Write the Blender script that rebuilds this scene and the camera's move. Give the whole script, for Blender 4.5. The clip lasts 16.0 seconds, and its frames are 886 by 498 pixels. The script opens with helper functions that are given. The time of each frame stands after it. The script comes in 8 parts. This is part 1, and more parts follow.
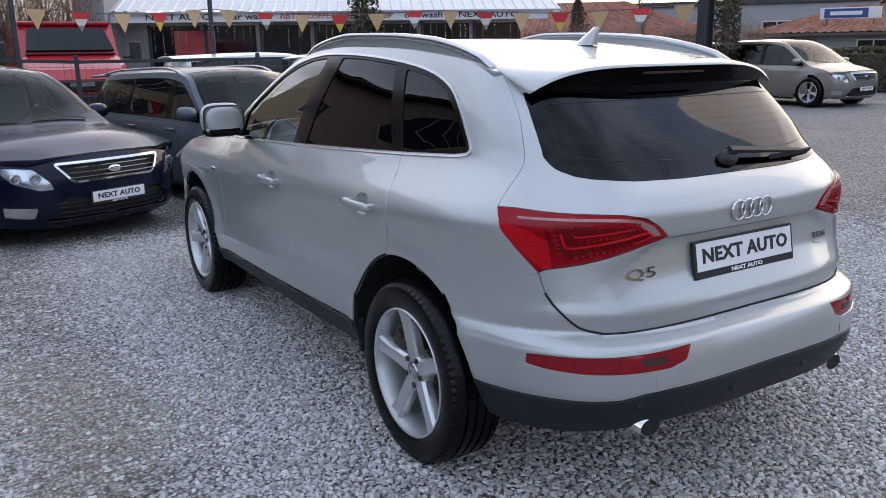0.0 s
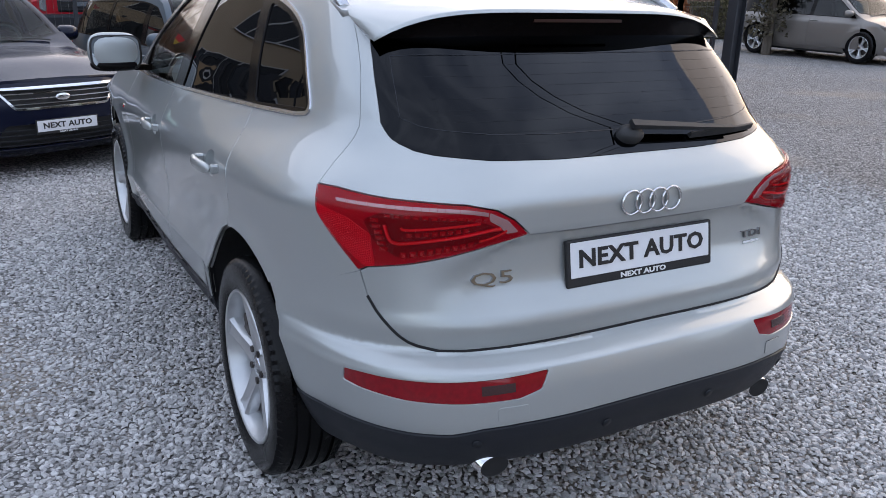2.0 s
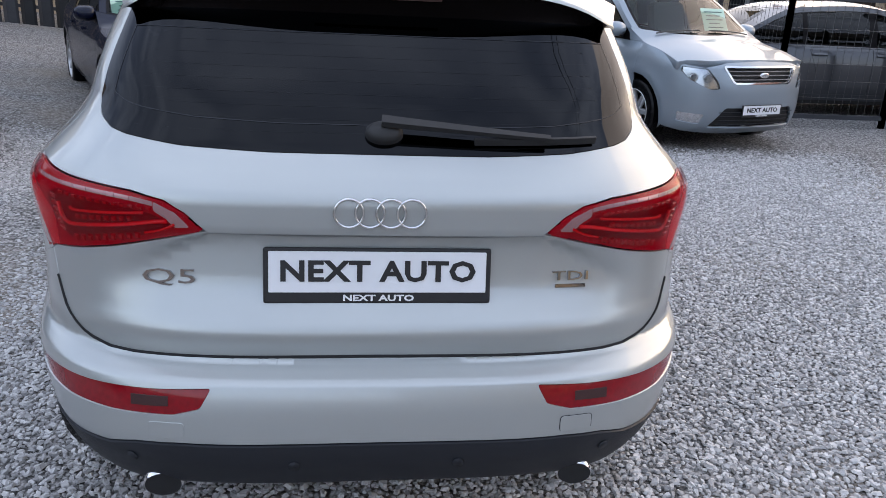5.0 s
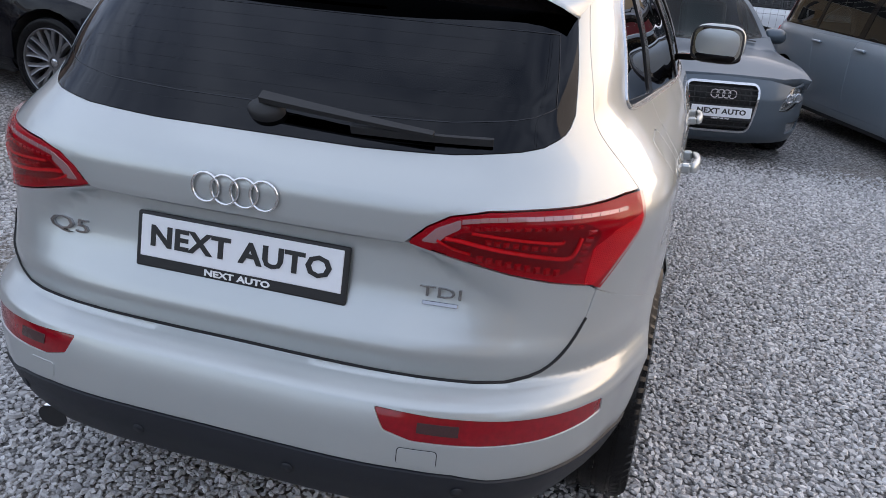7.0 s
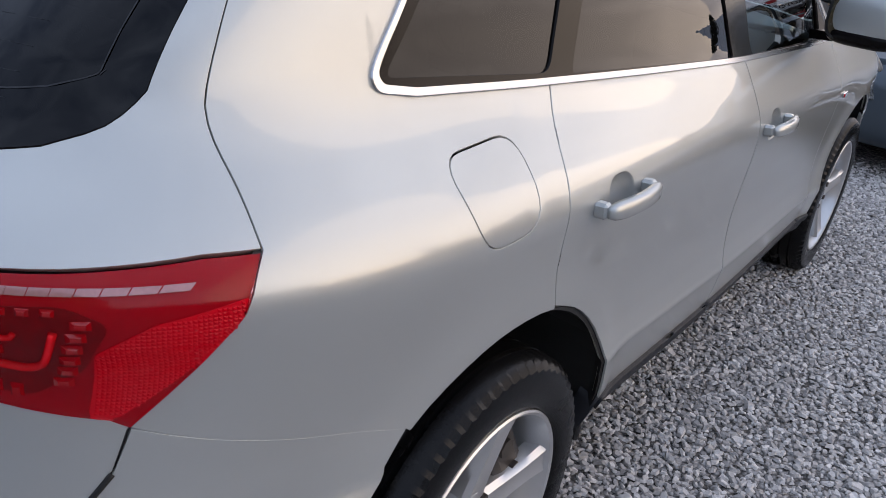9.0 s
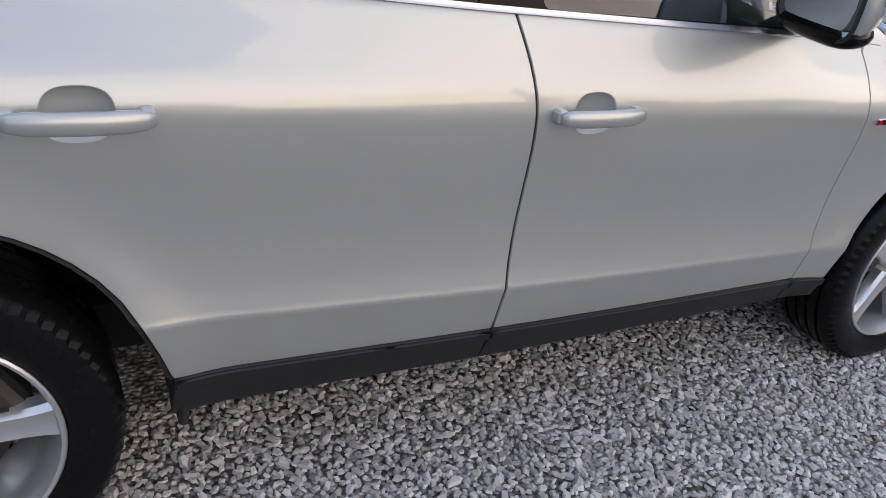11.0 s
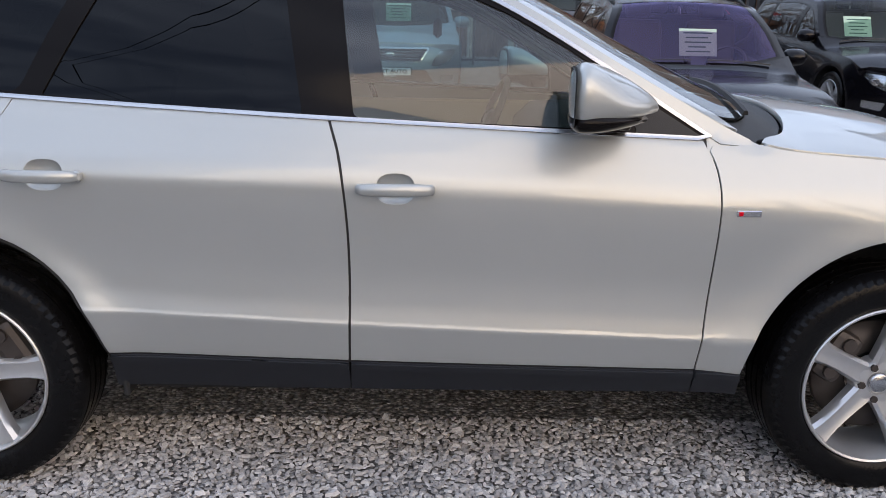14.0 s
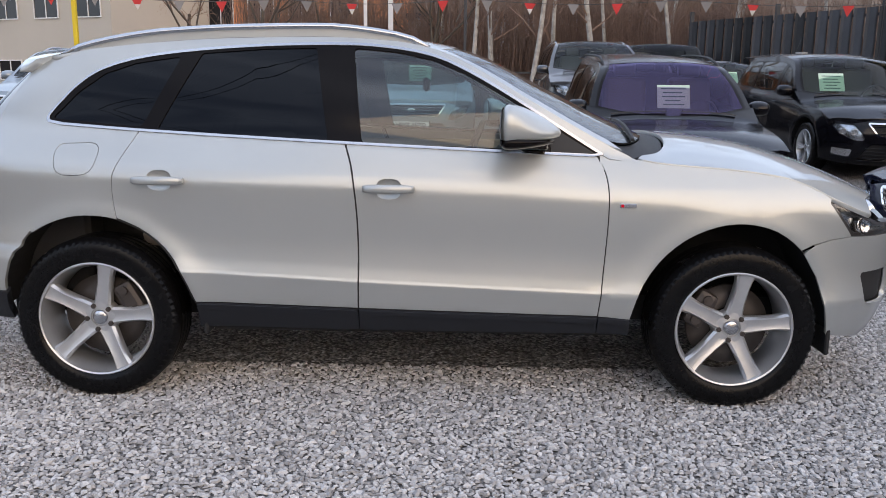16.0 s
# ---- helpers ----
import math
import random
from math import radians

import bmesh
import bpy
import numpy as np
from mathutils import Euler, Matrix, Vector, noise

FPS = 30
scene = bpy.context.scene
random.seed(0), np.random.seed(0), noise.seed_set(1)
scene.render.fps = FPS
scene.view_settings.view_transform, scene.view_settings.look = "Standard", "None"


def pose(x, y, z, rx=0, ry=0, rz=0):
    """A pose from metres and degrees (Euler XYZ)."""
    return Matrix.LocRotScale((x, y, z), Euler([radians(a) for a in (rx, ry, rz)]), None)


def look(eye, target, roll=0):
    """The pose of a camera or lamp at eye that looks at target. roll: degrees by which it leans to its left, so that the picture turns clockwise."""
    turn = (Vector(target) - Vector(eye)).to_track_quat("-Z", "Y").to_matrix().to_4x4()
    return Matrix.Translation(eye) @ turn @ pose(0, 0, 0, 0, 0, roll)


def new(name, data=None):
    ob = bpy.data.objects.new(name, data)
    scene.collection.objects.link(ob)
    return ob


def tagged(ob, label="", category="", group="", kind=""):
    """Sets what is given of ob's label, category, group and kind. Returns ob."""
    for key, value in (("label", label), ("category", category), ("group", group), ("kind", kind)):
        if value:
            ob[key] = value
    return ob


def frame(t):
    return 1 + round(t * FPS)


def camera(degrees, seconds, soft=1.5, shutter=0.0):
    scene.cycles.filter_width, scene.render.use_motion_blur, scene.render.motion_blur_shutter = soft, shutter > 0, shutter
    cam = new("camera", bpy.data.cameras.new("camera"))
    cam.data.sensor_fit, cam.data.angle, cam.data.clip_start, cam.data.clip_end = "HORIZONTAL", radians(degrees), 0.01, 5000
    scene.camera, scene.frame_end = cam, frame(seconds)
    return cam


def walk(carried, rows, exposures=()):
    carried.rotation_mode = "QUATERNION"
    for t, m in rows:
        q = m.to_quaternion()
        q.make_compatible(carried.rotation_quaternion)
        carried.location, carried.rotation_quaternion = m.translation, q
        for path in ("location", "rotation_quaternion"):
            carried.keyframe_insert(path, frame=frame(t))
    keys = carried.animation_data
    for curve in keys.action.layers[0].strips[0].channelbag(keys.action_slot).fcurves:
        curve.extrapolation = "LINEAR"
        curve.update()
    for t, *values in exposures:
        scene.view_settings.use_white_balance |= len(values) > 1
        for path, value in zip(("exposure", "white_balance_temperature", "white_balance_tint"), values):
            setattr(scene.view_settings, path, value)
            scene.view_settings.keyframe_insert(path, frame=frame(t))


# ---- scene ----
cam = camera(57.8, 16.0, soft=0.85)
PATH = [
    (0, (-2.335, -2.552, 1.572), (-1.303, -0.907, 1.094), -0.9),
    (0.5, (-2.125, -2.564, 1.579), (-1.11, -0.915, 1.078), -0.3),
    (1, (-1.911, -2.566, 1.574), (-0.916, -0.915, 1.039), 0.3),
    (1.5, (-1.722, -2.494, 1.571), (-0.755, -0.842, 0.991), 1.0),
    (2, (-1.523, -2.403, 1.576), (-0.598, -0.744, 0.951), 1.6),
    (2.5, (-1.232, -2.378, 1.563), (-0.375, -0.703, 0.884), 2.4),
    (3, (-0.983, -2.36, 1.564), (-0.216, -0.658, 0.845), 3.1),
    (3.5, (-0.732, -2.315, 1.564), (-0.079, -0.576, 0.822), 3.6),
    (4, (-0.515, -2.36, 1.56), (0.026, -0.575, 0.838), 3.7),
    (4.2, (-0.438, -2.416, 1.549), (0.067, -0.615, 0.84), 3.6),
    (6.3, (0.585, -2.597, 1.55), (0.283, -0.71, 0.96), 3.2),
    (6.5, (0.685, -2.556, 1.55), (0.322, -0.688, 0.935), 3.5),
    (7, (0.876, -2.292, 1.56), (0.379, -0.487, 0.857), 4.6),
    (7.5, (1.049, -2.001, 1.541), (0.403, -0.263, 0.791), 4.7),
    (8, (1.295, -1.699, 1.518), (0.517, -0.028, 0.741), 5.2),
    (8.5, (1.4, -1.379, 1.486), (0.497, 0.212, 0.677), 5.6),
    (9, (1.46, -1.049, 1.493), (0.44, 0.451, 0.652), 6.7),
    (9.5, (1.651, -0.736, 1.485), (0.527, 0.66, 0.599), 8.2),
    (9.7, (1.733, -0.62, 1.491), (0.562, 0.731, 0.594), 8.6),
    (11.8, (2.327, 0.73, 1.441), (0.654, 1.329, 0.523), 7.6),
    (12, (2.345, 0.847, 1.448), (0.635, 1.366, 0.549), 6.9),
    (12.5, (2.388, 1.103, 1.437), (0.606, 1.47, 0.606), 5.2),
    (13, (2.569, 1.282, 1.421), (0.725, 1.526, 0.687), 3.6),
    (13.5, (2.853, 1.317, 1.418), (0.963, 1.441, 0.776), 2.1),
    (14, (3.156, 1.379, 1.399), (1.228, 1.428, 0.869), 1.2),
    (14.5, (3.462, 1.499, 1.398), (1.518, 1.511, 0.928), 0.7),
    (15, (3.751, 1.508, 1.39), (1.799, 1.5, 0.957), 0.5),
    (15.5, (4.037, 1.514, 1.395), (2.079, 1.494, 0.988), 0.6),
    (16, (4.308, 1.588, 1.382), (2.347, 1.555, 0.989), 0.7),
]
walk(cam, [(t, look(eye, target, roll)) for t, eye, target, roll in PATH], exposures=[(0, 2.28, 7000, 13), (4, 2.45, 7100, 13), (7, 2.3, 7150, 13), (9, 2.05, 6900, 14), (12, 2.15, 6900, 13), (16, 2.25, 7150, 13)])

# ---------------------------------------------------------------- world, sun
GLOW, GLOW_AZ = 3.2, radians(30.0)
SUN_AZ, SUN_EL = radians(66.0), radians(4.0)      # from +y towards +x, low and veiled
world = bpy.data.worlds.new("sky")
scene.world = world
world.use_nodes = True
wn, wl = world.node_tree.nodes, world.node_tree.links
sky = wn.new("ShaderNodeTexSky")
sky.sky_type, sky.sun_disc = "NISHITA", False
sky.sun_elevation, sky.sun_rotation = radians(6.5), SUN_AZ
sky.air_density, sky.dust_density, sky.ozone_density = 1.1, 0.5, 2.0
# thin torn cloud over the whole sky
w_co = wn.new("ShaderNodeTexCoord")
w_map = wn.new("ShaderNodeMapping")
w_map.inputs["Scale"].default_value = (1.0, 1.0, 3.2)
w_no = wn.new("ShaderNodeTexNoise")
w_no.inputs["Scale"].default_value, w_no.inputs["Detail"].default_value = 2.2, 7.0
w_no.inputs["Roughness"].default_value, w_no.inputs["Distortion"].default_value = 0.58, 0.6
w_ra = wn.new("ShaderNodeValToRGB")
w_ra.color_ramp.elements[0].position, w_ra.color_ramp.elements[0].color = 0.36, (0.62, 0.64, 0.70, 1)
w_ra.color_ramp.elements[1].position, w_ra.color_ramp.elements[1].color = 0.68, (1.40, 1.34, 1.28, 1)
w_mx = wn.new("ShaderNodeMix")
w_mx.data_type, w_mx.blend_type = "RGBA", "MULTIPLY"
w_mx.inputs["Factor"].default_value = 1.0
wl.new(w_co.outputs["Generated"], w_map.inputs["Vector"])
wl.new(w_map.outputs["Vector"], w_no.inputs["Vector"])
wl.new(w_no.outputs["Fac"], w_ra.inputs["Fac"])
w_hs = wn.new("ShaderNodeHueSaturation")                   # colour of the clear sky behind the veil
w_hs.inputs["Saturation"].default_value = 1.25
wl.new(sky.outputs["Color"], w_hs.inputs["Color"])
w_ve = wn.new("ShaderNodeMix")                             # high veil of cloud, evening the sky out
w_ve.data_type = "RGBA"
w_ve.inputs["Factor"].default_value = 0.88
w_ve.inputs[7].default_value = (1.46, 1.80, 2.44, 1)
wl.new(w_hs.outputs["Color"], w_ve.inputs[6])
wl.new(w_ra.outputs["Color"], w_mx.inputs[7])
# afterglow low over the horizon on the sunset side, fading upwards and to both sides
w_gm = wn.new("ShaderNodeVectorMath")
w_gm.operation = "MULTIPLY"
w_gm.inputs[1].default_value = (1.0, 1.0, 4.8)
w_gn = wn.new("ShaderNodeVectorMath")
w_gn.operation = "NORMALIZE"
w_gd = wn.new("ShaderNodeVectorMath")
w_gd.operation = "DOT_PRODUCT"
w_gd.inputs[1].default_value = (math.sin(GLOW_AZ), math.cos(GLOW_AZ), 0.1)
w_gc = wn.new("ShaderNodeMath")
w_gc.operation = "MAXIMUM"
w_gc.inputs[1].default_value = 0.0
w_gp = wn.new("ShaderNodeMath")
w_gp.operation = "POWER"
w_gp.inputs[1].default_value = 2.2
w_gs = wn.new("ShaderNodeVectorMath")
w_gs.operation = "SCALE"
w_gs.inputs[0].default_value = (GLOW * 1.0, GLOW * 0.69, GLOW * 0.38)
w_ga = wn.new("ShaderNodeVectorMath")
w_ga.operation = "ADD"
wl.new(w_co.outputs["Generated"], w_gm.inputs[0])
wl.new(w_gm.outputs["Vector"], w_gn.inputs[0])
wl.new(w_gn.outputs["Vector"], w_gd.inputs[0])
wl.new(w_gd.outputs["Value"], w_gc.inputs[0])
wl.new(w_gc.outputs["Value"], w_gp.inputs[0])
wl.new(w_gp.outputs["Value"], w_gs.inputs["Scale"])
wl.new(w_ve.outputs[2], w_ga.inputs[0])
wl.new(w_gs.outputs["Vector"], w_ga.inputs[1])
wl.new(w_ga.outputs["Vector"], w_mx.inputs[6])
wl.new(w_mx.outputs[2], wn["Background"].inputs["Color"])
wn["Background"].inputs["Strength"].default_value = 0.15
sun = new("sun", bpy.data.lights.new("sun", "SUN"))
sun.data.energy, sun.data.angle, sun.data.color = 0.50, radians(85), (1.0, 0.74, 0.44)
sun.matrix_world = look((math.sin(SUN_AZ) * 50, math.cos(SUN_AZ) * 50, 50 * math.tan(SUN_EL)), (0, 0, 0))


# ---------------------------------------------------------------- materials
def node_mat(name, color, rough=0.5, metal=0.0, grain=0.0, grain_scale=40.0, bump=0.0, bump_scale=60.0, stain=0.0,
             stain_scale=1.5, coat=0.0, spec=0.5, vary=0.0, island=False, rough_vary=0.0, emit=None, coat_rough=0.03):
    """Principled surface with grain and stains at two scales, in object metres."""
    m = bpy.data.materials.new(name)
    m.use_nodes = True
    n, l = m.node_tree.nodes, m.node_tree.links
    b = n["Principled BSDF"]
    b.inputs["Base Color"].default_value = (*color, 1)
    b.inputs["Roughness"].default_value, b.inputs["Metallic"].default_value = rough, metal
    b.inputs["Coat Weight"].default_value, b.inputs["Coat Roughness"].default_value = coat, coat_rough
    b.inputs["Specular IOR Level"].default_value = spec
    if emit:
        b.inputs["Emission Color"].default_value, b.inputs["Emission Strength"].default_value = (*emit[0], 1), emit[1]
    co = n.new("ShaderNodeTexCoord")
    out = None

    def mul(prev, val_socket, lo, hi):
        r = n.new("ShaderNodeMapRange")
        r.inputs["To Min"].default_value, r.inputs["To Max"].default_value = lo, hi
        l.new(val_socket, r.inputs["Value"])
        x = n.new("ShaderNodeMix")
        x.data_type, x.blend_type = "RGBA", "MULTIPLY"
        x.inputs["Factor"].default_value = 1.0
        if prev is None:
            x.inputs[6].default_value = (*color, 1)
        else:
            l.new(prev, x.inputs[6])
        l.new(r.outputs["Result"], x.inputs[7])
        return x.outputs[2]

    def noise_at(scale, detail=4.0):
        t = n.new("ShaderNodeTexNoise")
        t.inputs["Scale"].default_value, t.inputs["Detail"].default_value = scale, detail
        l.new(co.outputs["Object"], t.inputs["Vector"])
        return t.outputs["Fac"]

    if grain:
        out = mul(out, noise_at(grain_scale), 1 - grain, 1 + grain)
    if stain:
        out = mul(out, noise_at(stain_scale, 6.0), 1 - stain, 1 + stain)
    if vary:
        if island:
            g = n.new("ShaderNodeNewGeometry").outputs["Random Per Island"]
        else:
            g = n.new("ShaderNodeObjectInfo").outputs["Random"]
        out = mul(out, g, 1 - vary, 1 + vary)
    if out is not None:
        l.new(out, b.inputs["Base Color"])
    if rough_vary:
        r = n.new("ShaderNodeMapRange")
        r.inputs["To Min"].default_value, r.inputs["To Max"].default_value = max(0.0, rough - rough_vary), rough + rough_vary
        l.new(noise_at(stain_scale * 2.0, 5.0), r.inputs["Value"])
        l.new(r.outputs["Result"], b.inputs["Roughness"])
    if bump:
        bn = n.new("ShaderNodeBump")
        bn.inputs["Strength"].default_value, bn.inputs["Distance"].default_value = bump, 0.01
        l.new(noise_at(bump_scale), bn.inputs["Height"])
        l.new(bn.outputs["Normal"], b.inputs["Normal"])
    return m


def glass_mat(name, tint, ior=1.5, rough=0.0, gloss=(0.95, 0.95, 0.95)):
    """Sheet glass: what lies behind shows through the tint, Fresnel drives the gloss."""
    m = bpy.data.materials.new(name)
    m.use_nodes = True
    n, l = m.node_tree.nodes, m.node_tree.links
    n.remove(n["Principled BSDF"])
    tr, gl, mx, fr = (n.new("ShaderNodeBsdfTransparent"), n.new("ShaderNodeBsdfGlossy"), n.new("ShaderNodeMixShader"), n.new("ShaderNodeFresnel"))
    tr.inputs["Color"].default_value = (*tint, 1)
    gl.inputs["Roughness"].default_value, gl.inputs["Color"].default_value = rough, (*gloss, 1)
    fr.inputs["IOR"].default_value = ior
    l.new(fr.outputs["Fac"], mx.inputs["Fac"])
    l.new(tr.outputs["BSDF"], mx.inputs[1])
    l.new(gl.outputs["BSDF"], mx.inputs[2])
    l.new(mx.outputs["Shader"], n["Material Output"].inputs["Surface"])
    return m


def paint(name, color, metal=0.0, rough=0.35, coat=1.0):
    return node_mat(name, color, rough=rough, metal=metal, coat=coat, spec=0.5 if metal > 0.4 else 0.12, grain=0.05, grain_scale=900.0, stain=0.03, stain_scale=3.0)


M_SILVER = paint("silver paint", (0.412, 0.434, 0.430), 0.57, 0.40)
M_DARKCLAD = node_mat("grey plastic cladding", (0.014, 0.016, 0.021), 0.5, spec=0.3, bump=0.15, bump_scale=500, stain=0.15, rough_vary=0.08)
M_GLOSSBLACK = node_mat("gloss black trim", (0.005, 0.004, 0.004), 0.16, spec=0.12, grain=0.1)
M_BLACK = node_mat("matt black plastic", (0.012, 0.012, 0.013), 0.6, bump=0.1, bump_scale=300, grain=0.2)
M_UNDER = node_mat("underbody black", (0.008, 0.008, 0.009), 0.85, grain=0.3, stain=0.2)
M_RUBBER = node_mat("tyre rubber", (0.0045, 0.0045, 0.005), 0.24, spec=0.16, bump=0.08, bump_scale=260, grain=0.25, grain_scale=90, stain=0.3, stain_scale=6, rough_vary=0.12)
M_ALLOY = node_mat("silver alloy", (0.55, 0.56, 0.57), 0.36, 0.75, coat=0.4, grain=0.05, stain=0.05, stain_scale=8)
M_DISC = node_mat("brake disc iron", (0.075, 0.065, 0.06), 0.5, 0.7, stain=0.35, stain_scale=12)
M_CHROME = node_mat("chrome", (0.70, 0.70, 0.71), 0.08, 1.0, stain=0.03)
M_SATIN = node_mat("satin aluminium", (0.52, 0.53, 0.55), 0.24, 1.0, stain=0.04)
M_GLASS = glass_mat("clear car glass", (0.46, 0.60, 0.60), 1.75)
M_TINT = glass_mat("privacy glass", (0.010, 0.011, 0.014), 1.32, 0.0, (0.90, 0.93, 1.0))
M_LAMPGLASS = glass_mat("lamp glass", (0.93, 0.95, 0.96))
M_RED = node_mat("red lamp lens", (0.60, 0.0016, 0.014), 0.12, spec=0.12, coat=0.15, grain=0.06, grain_scale=220)
M_DARKRED = node_mat("dark red lamp", (0.30, 0.0010, 0.008), 0.10, spec=0.12, coat=0.15, grain=0.08, grain_scale=150)
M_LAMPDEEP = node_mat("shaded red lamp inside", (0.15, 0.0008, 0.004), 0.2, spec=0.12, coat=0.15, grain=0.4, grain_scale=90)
M_BRIGHTRED = node_mat("bright red lamp element", (0.62, 0.006, 0.014), 0.12, spec=0.12, coat=0.15, grain=0.15, grain_scale=200)
M_WHITELENS = node_mat("pale lamp lens", (0.40, 0.29, 0.30), 0.2, 0.3, coat=1.0, grain=0.15, grain_scale=250)
M_PLATE = node_mat("white number board", (0.72, 0.73, 0.75), 0.35, grain=0.03, stain=0.03)
M_INK = node_mat("black lettering", (0.012, 0.012, 0.013), 0.45, grain=0.1)
M_WHITEINK = node_mat("white lettering", (0.75, 0.75, 0.75), 0.45, grain=0.05)
M_LEATHER = node_mat("beige leather", (0.38, 0.34, 0.28), 0.55, bump=0.2, bump_scale=200, stain=0.08)
M_DASH = node_mat("dark dashboard", (0.03, 0.03, 0.033), 0.65, bump=0.15, bump_scale=300)
M_HEADLINER = node_mat("grey headliner", (0.32, 0.31, 0.29), 0.9, grain=0.05)
M_CARD = node_mat("pale green price card", (0.50, 0.68, 0.56), 0.6, grain=0.04)
M_REFLECTOR = node_mat("headlamp reflector", (0.55, 0.57, 0.60), 0.18, 0.9, grain=0.25, grain_scale=60)


# ---------------------------------------------------------------- mesh helpers
def finish(me, mat, smooth=True):
    if mat:
        me.materials.append(mat)
    if smooth:
        me.polygons.foreach_set("use_smooth", [True] * len(me.polygons))
    me.update()
    return me


def part(name, bm, mat, parent=None, label="", smooth=False, m=None):
    """Links a bmesh (or a mesh) as one object under a thing or a part."""
    if isinstance(bm, bmesh.types.BMesh):
        me = bpy.data.meshes.new(name)
        bm.to_mesh(me)
        bm.free()
        finish(me, mat, smooth)
    else:
        me = bm
        if mat and not me.materials:
            me.materials.append(mat)
    ob = new(name, me)
    if m is not None:
        ob.matrix_basis = m
    if parent:
        ob.parent = parent
    if label:
        ob["label"] = label
    return ob


def thing(name, label, category, group="", kind="", m=None):
    ob = tagged(new(name), label, category, group, kind)
    if m is not None:
        ob.matrix_basis = m
    return ob


def box(bm, cx, cy, cz, sx, sy, sz, bevel=0.0, m=None, seg=1):
    r = bmesh.ops.create_cube(bm, size=1.0)
    vs = r["verts"]
    bmesh.ops.scale(bm, vec=(sx, sy, sz), verts=vs)
    if bevel:
        es = {e for v in vs for e in v.link_edges}
        rb = bmesh.ops.bevel(bm, geom=list(es), offset=bevel, segments=seg, affect="EDGES", profile=0.5)
        vs = list({v for v in rb["verts"]} | {v for v in vs if v.is_valid})
    mm = Matrix.Translation((cx, cy, cz))
    if m is not None:
        mm = mm @ m
    bmesh.ops.transform(bm, matrix=mm, verts=vs)
    return bm


def rod(bm, a, b, r, r2=None, seg=8):
    a, b = Vector(a), Vector(b)
    d = b - a
    q = d.to_track_quat("Z", "Y").to_matrix().to_4x4()
    bmesh.ops.create_cone(bm, cap_ends=True, segments=seg, radius1=r, radius2=r if r2 is None else r2, depth=d.length,
                          matrix=Matrix.Translation((a + b) / 2) @ q)
    return bm


def sweep(bm, pts, prof, closed=False, up=(0, 0, 1), scale=None):
    """Sweeps a closed profile [(a, b)] along points; a goes sideways, b along up."""
    pts = [Vector(p) for p in pts]
    rings = []
    n = len(pts)
    for i, p in enumerate(pts):
        d = (pts[(i + 1) % n] - pts[i - 1]) if closed else (pts[min(i + 1, n - 1)] - pts[max(i - 1, 0)])
        d.normalize()
        s = d.cross(Vector(up)).normalized()
        u = s.cross(d).normalized()
        k = scale[i] if scale else 1.0
        rings.append([bm.verts.new(p + s * a * k + u * b * k) for a, b in prof])
    m = len(prof)
    for i in range(n if closed else n - 1):
        r0, r1 = rings[i], rings[(i + 1) % n]
        for j in range(m):
            bm.faces.new((r0[j], r0[(j + 1) % m], r1[(j + 1) % m], r1[j]))
    if not closed:
        bm.faces.new(rings[0][::-1])
        bm.faces.new(rings[-1])
    bmesh.ops.recalc_face_normals(bm, faces=bm.faces[:])
    return bm


class Tubes:
    """Gathers many thin tapered tubes into one mesh."""

    def __init__(self):
        self.v, self.f = [], []

    def add(self, a, b, r, r2, seg=4):
        a, b = Vector(a), Vector(b)
        d = b - a
        if d.length < 1e-6:
            return
        d.normalize()
        s = d.orthogonal().normalized()
        u = d.cross(s)
        n = len(self.v)
        for p, q in ((a, r), (b, r2)):
            for i in range(seg):
                t = 2 * math.pi * i / seg
                self.v.append(tuple(p + s * (q * math.cos(t)) + u * (q * math.sin(t))))
        for i in range(seg):
            j = (i + 1) % seg
            self.f.append((n + i, n + j, n + seg + j, n + seg + i))

    def mesh(self, name, smooth=True):
        me = bpy.data.meshes.new(name)
        me.from_pydata(self.v, [], self.f)
        me.polygons.foreach_set("use_smooth", [smooth] * len(self.f))
        me.update()
        return me


def circle_prof(r, k=8):
    return [(r * math.cos(2 * math.pi * i / k), r * math.sin(2 * math.pi * i / k)) for i in range(k)]


def lathe(bm, prof, seg=48, axis="X"):
    """Turns a profile [(along axis, radius)] round an axis."""
    rings = []
    for a, r in prof:
        ring = []
        for i in range(seg):
            t = 2 * math.pi * i / seg
            p = (a, r * math.cos(t), r * math.sin(t)) if axis == "X" else (r * math.cos(t), r * math.sin(t), a)
            ring.append(bm.verts.new(p))
        rings.append(ring)
    for r0, r1 in zip(rings, rings[1:]):
        for i in range(seg):
            bm.faces.new((r0[i], r0[(i + 1) % seg], r1[(i + 1) % seg], r1[i]))
    return bm


def text_mesh(s, size, depth=0.001, bold=0.0, spacing=1.0):
    cu = bpy.data.curves.new("letters", "FONT")
    cu.body, cu.size, cu.extrude, cu.align_x, cu.align_y = s, size, depth, "CENTER", "CENTER"
    cu.offset, cu.space_character, cu.resolution_u = bold, spacing, 2
    ob = bpy.data.objects.new("letters", cu)
    scene.collection.objects.link(ob)
    me = bpy.data.meshes.new_from_object(ob.evaluated_get(bpy.context.evaluated_depsgraph_get()))
    bpy.data.objects.remove(ob)
    bpy.data.curves.remove(cu)
    return me


